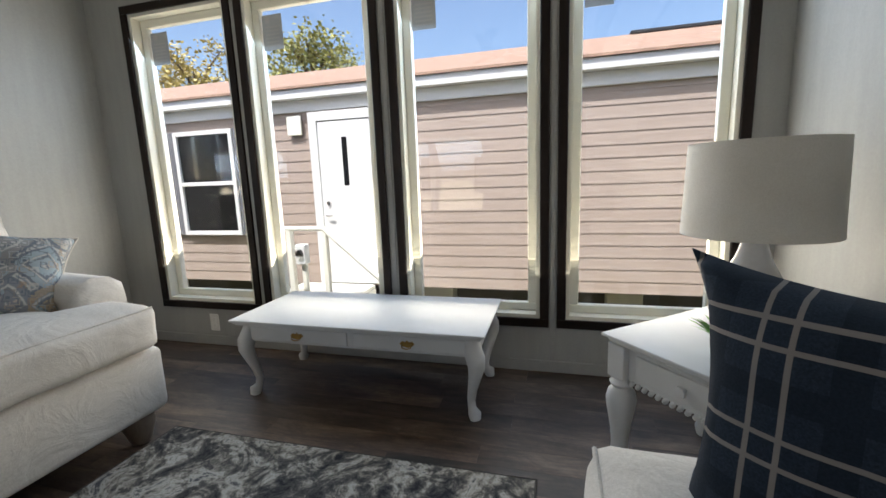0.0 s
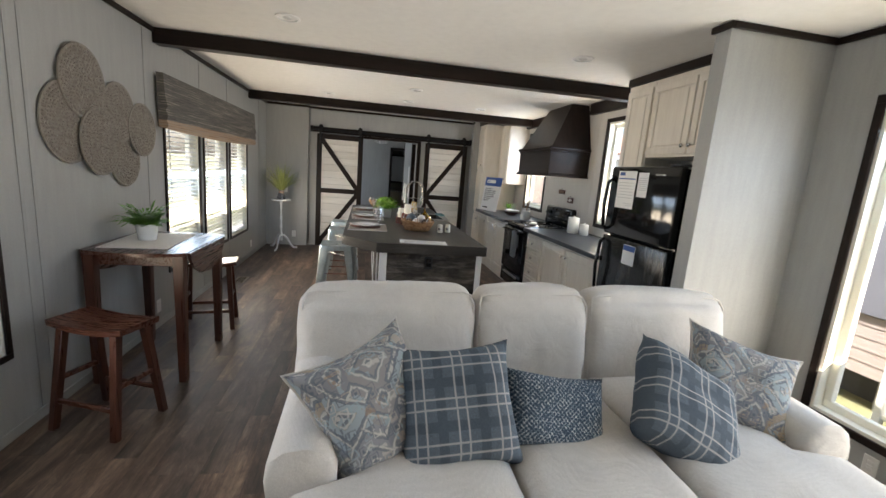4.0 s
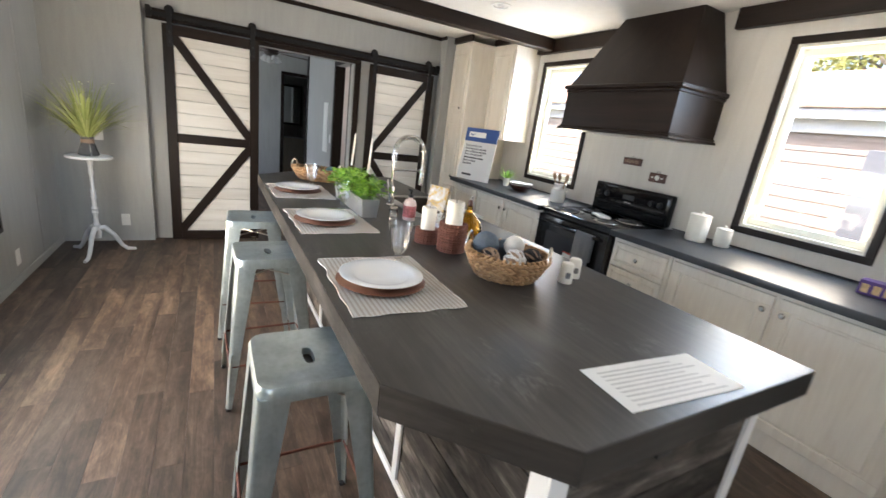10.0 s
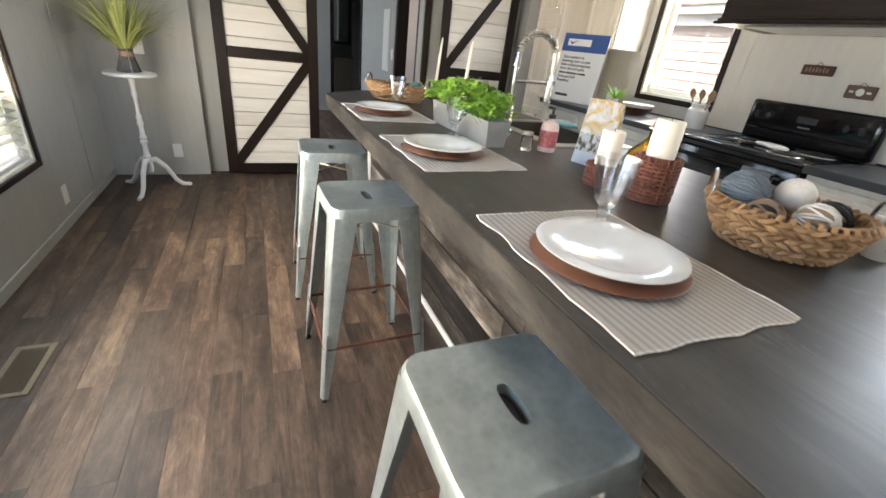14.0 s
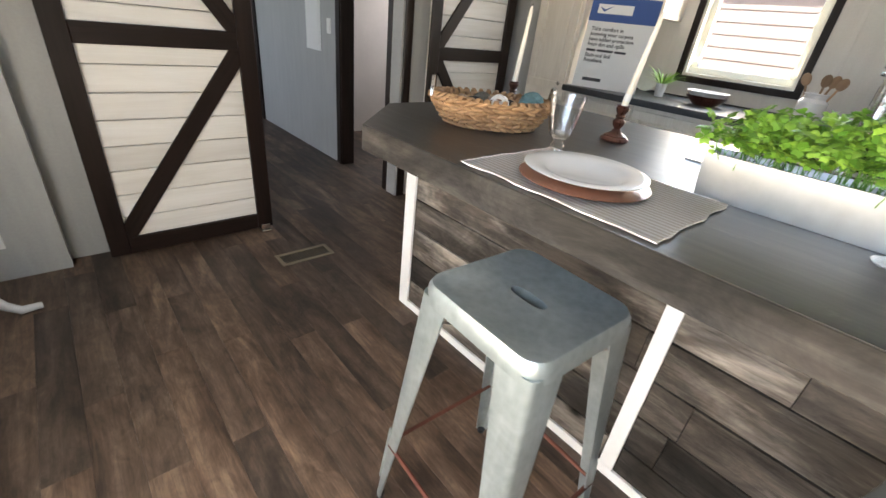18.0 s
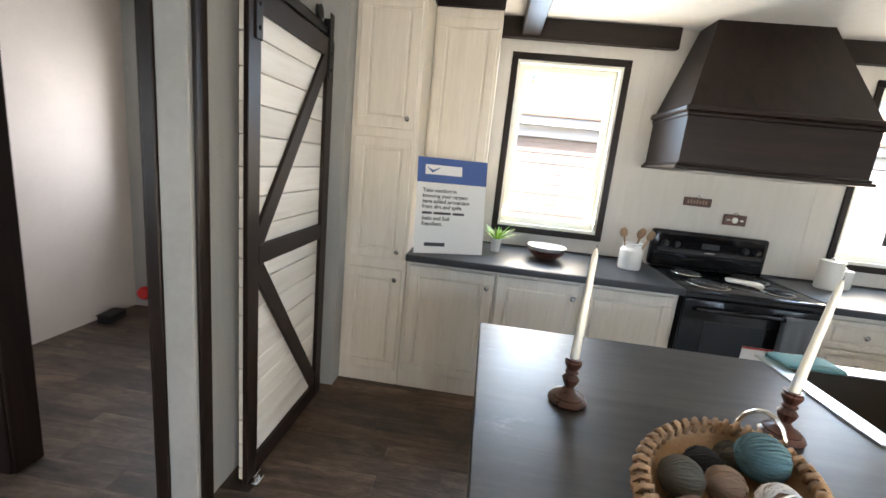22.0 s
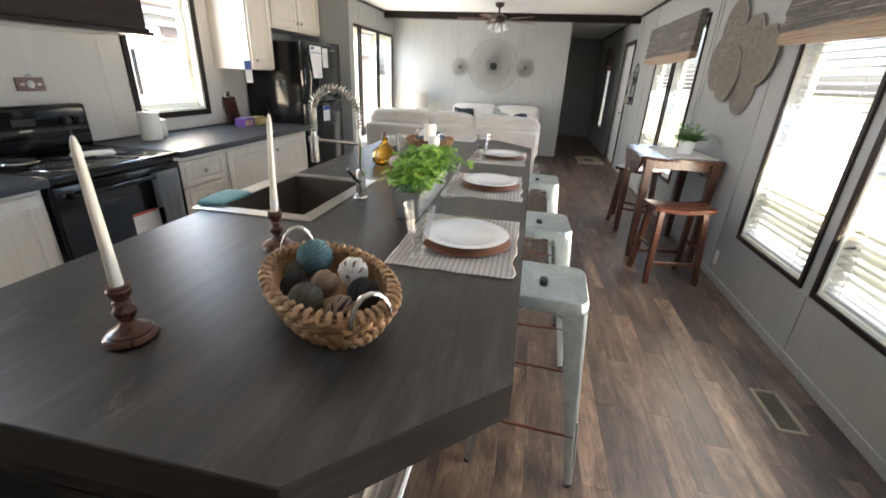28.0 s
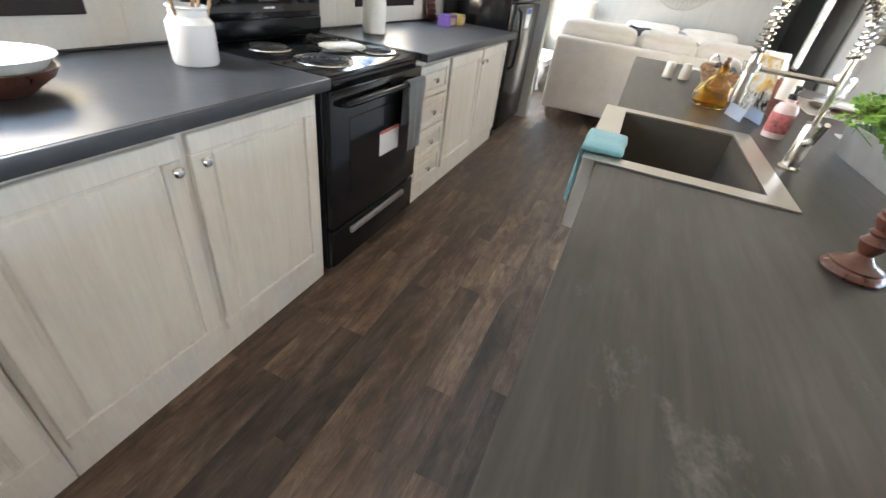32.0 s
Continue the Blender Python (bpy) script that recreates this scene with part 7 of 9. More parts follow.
vs = [bm.verts.new(c) for c in ((-12.2, -0.16, 2.235), (12.2, -0.16, 2.235), (12.2, 2.0, 2.985), (-12.2, 2.0, 2.985), (-12.2, -0.16, 2.206), (12.2, -0.16, 2.206), (12.2, 4.2, 2.17), (-12.2, 4.2, 2.17))]
for f in ((0, 1, 2, 3), (4, 5, 1, 0), (3, 2, 6, 7), (0, 3, 7), (1, 6, 2)):
    bm.faces.new([vs[i] for i in f])
rf = part("roof", bm, SHINGLE, nb, smooth=0)
for x in (4.42, 7.0):
    part("roof_vent", lathe(bmn(), [(0, 0), (0.05, 0), (0.05, 0.22), (0.08, 0.23), (0.08, 0.28), (0, 0.3)], 12), STEEL, rf, m=pose(x, 1.0, 2.58))
part("ridge_vent", box(5.2, 1.9, 2.96, 9.0, 2.1, 3.01, 0.01), BLACKM, rf)
# Solid block whose near-black colour stands in for shade beneath the house.
part("crawl_space", box(-12, 0.5, -0.75, 12, 3.6, -0.321), CRAWLSHADE, nb, "solid dark block painted as the shade of the open crawl space")
for k in range(9):
    part("pier", box(-9 + k * 2.3, 0.25, -0.75, -8.6 + k * 2.3, 0.6, -0.321, 0.01), plain("concrete_pier", (0.3, 0.29, 0.27), 0.9) if k == 0 else bpy.data.materials["concrete_pier"], nb)
nd = part("door", box(1.27, -0.05, -0.28, 2.07, -0.005, 1.80, 0.005), NBW, nb, "white steel door with a slit window")
part("slit_window", box(1.60, -0.053, 1.00, 1.67, -0.0505, 1.60), OVENGLASS, nd)
part("frame", abox(abox(box(1.15, -0.06, -0.30, 1.265, 0.0, 1.925, 0.004), 2.075, -0.06, -0.30, 2.18, 0.0, 1.925, 0.004), 1.265, -0.06, 1.81, 2.075, 0.0, 1.925, 0.004), NBW, nd)
part("handle", tube(bmn(), [(1.33, -0.05, 0.62), (1.33, -0.1, 0.62), (1.42, -0.1, 0.62)], 0.012, 6), CHROME, nd)
part("deadbolt", lathe(bmn(), [(0, 0), (0.03, 0), (0.026, 0.02), (0, 0.02)], 12), CHROME, nd, m=pose(1.36, -0.05, 0.78, 90, 0, 0))
nw = part("window", box(-0.97, -0.02, 0.42, -0.10, 0.0, 1.75), OVENGLASS, nb, "white double-hung window with reflections")
for a in ((-1.03, 0.36, -0.97, 1.81), (-0.10, 0.36, -0.04, 1.81), (-0.97, 0.36, -0.10, 0.42), (-0.97, 1.75, -0.10, 1.81), (-0.97, 1.06, -0.10, 1.115)):
    part("frame", box(a[0], -0.05, a[1], a[2], -0.002, a[3], 0.004), NBW, nw)
for x in (-1.37, -0.03):
    part("shutter", box(x, -0.03, 0.36, x + 0.33, -0.004, 1.81, 0.006), plain("slate_shutter", (0.14, 0.14, 0.15), 0.6) if x < -1 else bpy.data.materials["slate_shutter"], nb, "grey louvred shutter")
part("porch_light", box(0.82, -0.03, 1.66, 1.03, -0.002, 1.90, 0.006), VINYL, nb)
st = thing("entry_steps", "white porch steps with handrails at the neighbour's door", "steps", pose(1.65, 6.75, -0.75))
part("landing", box(-0.75, -0.40, 0.42, 0.30, 0.42, 0.47, 0.008), VINYL, st)
for k in range(3):
    part("tread", box(0.30 + 0.26 * k, -0.40, 0.29 - 0.13 * k, 0.58 + 0.26 * k, 0.42, 0.33 - 0.13 * k, 0.006), VINYL, st)
    part("riser", box(0.30 + 0.26 * k, -0.38, 0.33 - 0.13 * k, 0.315 + 0.26 * k, 0.40, 0.42 - 0.13 * k), VINYL, st)
for x, h in ((-0.72, 1.31), (-0.33, 1.31), (0.11, 1.31), (0.85, 0.72)):
    part("post", box(x - 0.032, -0.42, 0, x + 0.032, -0.355, h, 0.006), VINYL, st)
part("handrail", tube(bmn(), [(0.11, -0.40, 1.30), (0.90, -0.40, 0.62)], 0.03, 8), VINYL, st)
part("top_rail", tube(bmn(), [(-0.72, -0.40, 1.30), (0.11, -0.40, 1.30)], 0.026, 8), VINYL, st)
em = thing("electric_meter", "white electric meter box on a post by the steps", "meter box", pose(1.52, 6.30, -0.75))
part("post", box(-0.025, -0.02, 0, 0.025, 0.03, 1.0, 0.004), VINYL, em)
part("box", box(-0.06, -0.07, 0.92, 0.06, 0.03, 1.14, 0.01), OUTLET, em)
part("dial", lathe(bmn(), [(0, 0), (0.04, 0), (0.036, 0.035), (0, 0.04)], 14), GLASS, em, m=pose(0, -0.07, 1.05, 90, 0, 0))


def tree(x, y, h, r, seed, leaf, label, dens=2600):
    e = thing("tree", label, "tree", pose(x, y, -0.75))
    rr = random.Random(seed)
    tr = bmn()
    tube(tr, [(0, 0, 0), (0.1, 0.05, h * 0.3), (0.0, 0.1, h * 0.55), (0.1, 0.0, h * 0.85)], [0.26, 0.2, 0.14, 0.04], 9)
    tips = []
    for k in range(26):
        a, z = rr.uniform(0, 6.28), h * rr.uniform(0.35, 0.8)
        ln = r * rr.uniform(0.5, 1.05) * (1.1 - abs(z / h - 0.6))
        p = Vector((0.05, 0.05, z))
        q = p + Vector((math.cos(a) * ln, math.sin(a) * ln, ln * rr.uniform(0.2, 0.8)))
        mid = p.lerp(q, 0.5) + Vector((0, 0, 0.12 * ln))
        tube(tr, [p, mid, q], [0.07, 0.045, 0.012], 5)
        tips += [mid, q, p.lerp(q, 0.75)]
        for j in range(3):
            b = rr.uniform(0, 6.28)
            t_ = mid.lerp(q, rr.uniform(0.2, 0.9))
            u = t_ + Vector((math.cos(b), math.sin(b), rr.uniform(0, 0.8))) * r * 0.28
            tube(tr, [t_, u], [0.02, 0.006], 4)
            tips += [u, t_.lerp(u, 0.6)]
    part("trunk", tr, plain("bark", (0.12, 0.09, 0.065), 0.9, var=0.3) if "bark" not in bpy.data.materials else bpy.data.materials["bark"], e)
    verts, faces = [], []
    for k in range(dens):
        c = rr.choice(tips) + Vector((rr.gauss(0, 0.22), rr.gauss(0, 0.22), rr.gauss(0, 0.2))) * r * 0.45
        s = rr.uniform(0.05, 0.11)
        u = Vector((rr.gauss(0, 1), rr.gauss(0, 1), rr.gauss(0, 0.6))).normalized()
        v = u.orthogonal().normalized()
        i = len(verts)
        verts += [c - u * s, c + v * s * 0.5, c + u * s, c - v * s * 0.5]
        faces.append((i, i + 1, i + 2, i + 3))
    me = bpy.data.meshes.new("crown")
    me.from_pydata([tuple(v) for v in verts], [], faces)
    me.materials.append(leaf)
    o = new("crown", me)
    o.parent = e


AUT = leaf_mat("autumn_leaf", (0.30, 0.24, 0.06), (0.55, 0.44, 0.14))
GRN = leaf_mat("oak_leaf", (0.14, 0.16, 0.035), (0.42, 0.38, 0.10))
tree(-10, 17, 7.6, 2.2, 4, AUT, "thin yellowing tree behind the neighbour's roof", 4500)
tree(-4.7, 17, 7.2, 2.3, 7, GRN, "green and gold tree behind the neighbour's roof", 8000)

# stickers in the tall windows
for i, w in enumerate(LWIN):
    e = thing("window_sticker", "grey printed energy label stuck on a window pane", "label", pose(w[0] + 0.115, NY + 0.0765, w[3] - 0.33), group="window labels")
    part("sheet", box(0, -0.0006, 0, 0.13, 0.0006, 0.19), plain("sticker_film", (0.40, 0.42, 0.44), 0.6) if i == 0 else bpy.data.materials["sticker_film"], e, smooth=0)
    bm = bmn()
    for k in range(6):
        abox(bm, 0.02, -0.0012, 0.02 + k * 0.02, 0.11, -0.0008, 0.028 + k * 0.02)
    abox(bm, 0.02, -0.0012, 0.145, 0.05, -0.0008, 0.175)
    part("print", bm, PALEINK, e, smooth=0)

# ---- on the island ----
TZ = 0.921
pm = thing("placemat", "cream and taupe striped cloth placemat on the island", "placemat", pose(-2.475, 1.78, TZ), group="placemats on the island")
bm = bmn()
n = 14
top = [[Vector((-0.255 + 0.51 * i / n + 0.011 * noise.noise(Vector((j * 0.45, i * 0.2, 2))), -0.19 + 0.38 * j / n + 0.012 * noise.noise(Vector((i * 0.45, j * 0.15, 9))), 0.003 + 0.0016 * noise.noise(Vector((i * 0.5, j * 0.5, 0))))) for j in range(n + 1)] for i in range(n + 1)]
grid = [[bm.verts.new(p) for p in row] for row in top]
for i in range(n):
    for j in range(n):
        bm.faces.new((grid[i][j], grid[i + 1][j], grid[i + 1][j + 1], grid[i][j + 1]))
bmesh.ops.solidify(bm, geom=bm.faces[:], thickness=0.0025)
part("cloth", bm, TICK, pm, smooth=60)
rim = [top[i][0] for i in range(n)] + [top[n][j] for j in range(n)] + [top[i][n] for i in range(n, 0, -1)] + [top[0][j] for j in range(n, 0, -1)]
part("hem", tube(bmn(), rim, 0.002, 5, True), TICK, pm)
plate = thing("dinner_plate", "white ceramic dinner plate on a brown charger", "plate", pose(-2.485, 1.765, TZ + 0.016), group="dinner plates")
part("dish", lathe(bmn(), [(0, 0.004), (0.084, 0.004), (0.098, 0.011), (0.143, 0.018), (0.1465, 0.0205), (0.1425, 0.0225), (0.098, 0.0155), (0.086, 0.008), (0, 0.008)], 56), CERAMIC, plate, smooth=60)
ch = thing("charger_plate", "copper-brown charger plate on a placemat", "plate", pose(-2.485, 1.765, TZ + 0.0045), group="charger plates")
part("disc", lathe(bmn(), [(0, 0), (0.10, 0), (0.15, 0.006), (0.156, 0.009), (0.152, 0.011), (0.11, 0.005), (0.10, 0.009), (0, 0.009)], 48), CHARGER, ch, smooth=60)
gb = thing("water_goblet", "clear cut-glass water goblet on the island", "glass", pose(-2.655, 1.885, TZ + 0.003) @ Matrix.Diagonal((1.08, 1.08, 1.06, 1)), group="water goblets")
gm = lathe(bmn(), [(0, 0.0565), (0.019, 0.0525), (0.029, 0.064), (0.035, 0.10), (0.046, 0.160), (0.0435, 0.160), (0.032, 0.10), (0.025, 0.068), (0.012, 0.0605), (0, 0.0595)], 28)
for v in gm.verts:
    rv = math.hypot(v.co.x, v.co.y)
    if rv > 0.012 and 0.07 < v.co.z < 0.15:
        fl = 1 + 0.05 * math.cos(9 * math.atan2(v.co.y, v.co.x))
        v.co.x, v.co.y = v.co.x * fl, v.co.y * fl
part("bowl", gm, CRYSTAL, gb, smooth=25)
part("foot", lathe(bmn(), [(0, 0), (0.034, 0), (0.036, 0.004), (0.014, 0.011), (0.011, 0.022), (0.018, 0.033), (0.011, 0.043), (0.0185, 0.052), (0, 0.056)], 28), CRYSTAL, gb, smooth=25)
for dx, rz in ((0.79, 1.5), (1.665, -1)):
    copy_thing(pm, pose(-2.445 + dx, 1.79, TZ, 0, 0, rz))
    copy_thing(plate, pose(-2.485 + dx + 0.045, 1.765, TZ + 0.016))
    copy_thing(ch, pose(-2.485 + dx + 0.045, 1.765, TZ + 0.0045))
copy_thing(gb, pose(-1.925, 1.93, TZ))
copy_thing(gb, pose(-0.937, 1.892, TZ + 0.003))


# taper candles in turned holders
def taper(x, y, ln, lean, aim):
    e = thing("candle_holder", "turned dark wood candlestick on the island", "candlestick", pose(x, y, TZ - 0.0005), group="turned candlesticks")
    part("stick", lathe(bmn(), [(0, 0), (0.046, 0), (0.050, 0.006), (0.047, 0.012), (0.040, 0.016), (0.040, 0.020), (0.020, 0.030), (0.012, 0.042), (0.019, 0.055), (0.022, 0.066), (0.013, 0.078), (0.018, 0.084), (0.013, 0.090), (0.021, 0.104), (0.0225, 0.112), (0.019, 0.116), (0.022, 0.122), (0.012, 0.122), (0.011, 0.105), (0, 0.105)], 24), TURNED, e, smooth=50)
    c = thing("taper_candle", "white taper candle, leaning and unlit", "candle", Matrix.Translation((x, y, TZ + 0.106)) @ pose(0, 0, 0, 0, lean, aim), group="taper candles")
    part("wax", lathe(bmn(), [(0, 0), (0.011, 0), (0.0115, 0.02), (0.0075, ln - 0.02), (0.004, ln - 0.004), (0, ln)], 14), WAX, c)
    part("wick", tube(bmn(), [(0, 0, ln - 0.004), (0.002, 0, ln + 0.008)], 0.001, 5), BLACKM, c)
    return c


taper(-3.23, 2.345, 0.30, 4, 60)
tc = taper(-2.715, 2.33, 0.30, 7, 10)
part("paper_band", lathe(bmn(), [(0.0122, 0.03), (0.0122, 0.055), (0.0118, 0.055), (0.0118, 0.03), (0.0122, 0.03)], 14), PAPER, tc, "printed paper band")


# woven baskets with wire handles and decorative balls
def basket(x, y, r, h, label, rz, oval=1.0):
    e = thing("woven_basket", label, "basket", pose(x, y, TZ, 0, 0, rz) @ Matrix.Diagonal((oval, 1, 1, 1)), group="hyacinth baskets")
    bm = bmn()
    prof = [(r * 0.62, 0.004), (r * 0.80, h * 0.25), (r * 0.92, h * 0.55), (r, h * 0.95), (r * 0.94, h * 0.95), (r * 0.86, h * 0.5), (r * 0.6, 0.014), (0, 0.012)]
    lathe(bm, prof, 40)
    part("shell", bm, WICKER, e, smooth=60)
    bm = bmn()
    rb = random.Random(int(r * 1000))
    rows = 6
    for q in range(rows):
        f = (q + 0.5) / rows
        rad = r * (0.66 + 0.35 * f ** 0.8) + 0.004
        z = h * f
        n = 34
        for k in range(n):
            a = 2 * math.pi * (k + (0.5 if q % 2 else 0)) / n
            da = 2 * math.pi / n * 0.62
            tl_ = h / rows * 0.75
            pts = []
            for s in range(5):
                u = -1 + s / 2
                rr = rad + 0.005 * (1 - u * u)
                pts.append((rr * math.cos(a + da * u), rr * math.sin(a + da * u), z + tl_ * 0.5 * u * (1 if q % 2 else -1) + rb.uniform(-0.002, 0.002)))
            tube(bm, pts, [0.003, 0.0062, 0.007, 0.0062, 0.003], 5)
    part("weave", bm, WICKER, e, smooth=70)
    bm = bmn()
    n = 44
    for k in range(n):
        a0 = 2 * math.pi * k / n
        pts = [((r * 0.985 + 0.011 * math.cos(t_)) * math.cos(a0 + t_ * 0.012), (r * 0.985 + 0.011 * math.cos(t_)) * math.sin(a0 + t_ * 0.012), h * 0.97 + 0.011 * math.sin(t_)) for t_ in (0, 1.2, 2.4, 3.6, 4.8, 6.0)]
        tube(bm, pts, 0.0055, 5)
    part("braided_rim", bm, WICKER, e, smooth=70)
    for s in (-1, 1):
        pts = [(s * r * 0.99 + s * 0.004, 0.042 * math.cos(k * math.pi / 8), h * 0.9 + 0.062 * math.sin(k * math.pi / 8)) for k in range(9)]
        part("handle", tube(bmn(), pts, 0.0045, 7), CHROME, e, "steel loop handle")
    return e


def deco_ball(x, y, z, r, base, band_c, kind, label, seed):
    e = thing("decor_ball", label, "decorative ball", pose(x, y, z), group="decorative balls")
    bm = bmn()
    bmesh.ops.create_uvsphere(bm, u_segments=20, v_segments=12, radius=r * 0.95)
    part("core", bm, base, e)
    if kind:
        pts = []
        for k in range(kind * 18):
            a_ = k * 2 * math.pi / 18
            turn = Matrix.Rotation(k * 0.045, 3, "X") @ Matrix.Rotation(k * 0.021 + seed, 3, "Z")
            v = turn @ Vector((math.cos(a_), math.sin(a_), 0.22 * math.sin(k * 0.37)))
            pts.append(v.normalized() * r * (1 + 0.025 * math.sin(k * 1.7)))
        bm = tube(bmn(), pts, r * 0.065, 5)
        part("winding", bm, band_c, e, smooth=70)


TEALY = plain("teal_yarn", (0.10, 0.18, 0.20), 0.9, var=0.3, scale=120)
WHITEY = plain("white_twine", (0.66, 0.64, 0.62), 0.9, var=0.15, scale=120)
GREYY = plain("blue_grey_yarn", (0.12, 0.15, 0.19), 0.9, var=0.3, scale=120)
DARKY_ = plain("charcoal_yarn", (0.025, 0.023, 0.025), 0.9, var=0.4, scale=120)
SANDY = plain("sand_twine", (0.27, 0.185, 0.13), 0.9, var=0.25, scale=120)
OLIVE = plain("olive_grey_twine", (0.115, 0.105, 0.082), 0.9, var=0.25, scale=120)
basket(-3.03, 2.0, 0.128, 0.095, "oval woven hyacinth basket of decorative balls near the candlesticks", 48, 1.6)
for a in ((-2.99, 2.07, 1.02, 0.045, TEALY, TEALY, 22, "teal yarn ball"), (-3.005, 1.965, 1.015, 0.036, SANDY, WHITEY, 20, "white twine ball"), (-3.075, 2.02, 1.005, 0.033, SANDY, SANDY, 16, "sand-coloured twine ball"),
          (-3.145, 2.045, 1.0, 0.038, OLIVE, OLIVE, 18, "olive twine ball"), (-3.06, 1.93, 0.998, 0.038, DARKY_, DARKY_, 20, "charcoal yarn ball"), (-3.14, 1.965, 0.995, 0.034, DARKY_, SANDY, 14, "grey twine ball"),
          (-3.03, 2.11, 0.99, 0.03, OLIVE, OLIVE, 12, "small olive ball"), (-3.09, 2.09, 0.985, 0.036, DARKY_, DARKY_, 18, "charcoal yarn ball")):
    u_, v_ = ((a[0] + 3.075) * 0.67 + (a[1] - 2.01) * 0.74) * 1.35, (-(a[0] + 3.075) * 0.74 + (a[1] - 2.01) * 0.67) * 0.85
    deco_ball(-3.03 + u_ * 0.67 - v_ * 0.74, 2.0 + u_ * 0.74 + v_ * 0.67, a[2] - 0.012, a[3] * 0.95, a[4], a[5], a[6], a[7] + " resting in the basket", int(a[0] * -1000))
basket(-0.775, 2.30, 0.165, 0.10, "round woven hyacinth basket of decorative balls at the island end", 40)
for a in ((-0.85, 2.24, 1.03, 0.052, GREYY, GREYY, 30, "blue-grey yarn ball"), (-0.79, 2.34, 1.04, 0.045, WHITEY, WHITEY, 0, "plain white ball"), (-0.70, 2.28, 1.01, 0.042, SANDY, WHITEY, 12, "white ball"),
          (-0.77, 2.21, 1.0, 0.04, DARKY_, SANDY, 14, "brown twine ball"), (-0.72, 2.38, 1.0, 0.045, SANDY, DARKY_, 16, "brown twine ball"), (-0.86, 2.35, 1.0, 0.045, GREYY, GREYY, 24, "blue-grey yarn ball")):
    deco_ball(a[0], a[1], a[2], a[3], a[4], a[5], a[6], a[7] + " resting in the basket", int(a[0] * -1700))

# zinc planter of clover
zp = thing("planter_box", "long zinc planter box of leafy green clover on the island", "planter", pose(-2.02, 2.03, TZ, 0, 0, 1))
bm = bmn()
lo = [(-0.285, -0.042), (0.285, -0.042), (0.285, 0.042), (-0.285, 0.042)]
a = [bm.verts.new((x, y, 0)) for x, y in lo]
b = [bm.verts.new((x * 1.03, y * 1.25, 0.105)) for x, y in lo]
c = [bm.verts.new((x * 1.01, y * 1.12, 0.105)) for x, y in lo]
d = [bm.verts.new((x * 1.0, y * 1.05, 0.085)) for x, y in lo]
bm.faces.new(a[::-1])
for i in range(4):
    j = (i + 1) % 4
    bm.faces.new((a[i], a[j], b[j], b[i]))
    bm.faces.new((b[i], b[j], c[j], c[i]))
    bm.faces.new((c[i], c[j], d[j], d[i]))
bm.faces.new(d)
part("trough", bm, ZINC, zp, smooth=0)
rl = random.Random(21)
lf = bmn()
st_ = bmn()
for k in range(640):
    x, y = rl.uniform(-0.28, 0.28), rl.gauss(0, 0.03)
    hgt = rl.uniform(0.05, 0.155) * (1 - 0.25 * abs(x) / 0.27)
    tip = Vector((x + rl.gauss(0, 0.022), y + rl.gauss(0, 0.035) + math.copysign(0.012, y), 0.09 + hgt * (1 - min(0.6, abs(y) * 4))))
    if k % 4 == 0:
        tube(st_, [(x, y, 0.08), tuple(tip)], 0.0012, 3)
    nrm = Vector((rl.gauss(0, 0.5), rl.gauss(0, 0.5) + y * 4, 1)).normalized()
    u = nrm.orthogonal().normalized()
    v = nrm.cross(u)
    a0 = rl.uniform(0, 6.28)
    for q in range(3 if k % 3 else 4):
        ang = a0 + q * 2 * math.pi / (3 if k % 3 else 4)
        dv = math.cos(ang) * u + math.sin(ang) * v
        sv = nrm.cross(dv)
        s = rl.uniform(0.015, 0.027)
        pts = [tip, tip + dv * s * 0.5 + sv * s * 0.42 + nrm * s * 0.1, tip + dv * s * 0.95 + sv * s * 0.36 - nrm * s * 0.05, tip + dv * s * 0.85, tip + dv * s * 0.95 - sv * s * 0.36 - nrm * s * 0.05, tip + dv * s * 0.5 - sv * s * 0.42 + nrm * s * 0.1]
        lf.faces.new([lf.verts.new(p) for p in pts])
part("stem", st_, FERN, zp)
part("clover", lf, LEAF, zp, "bright green clover leaves", smooth=0)


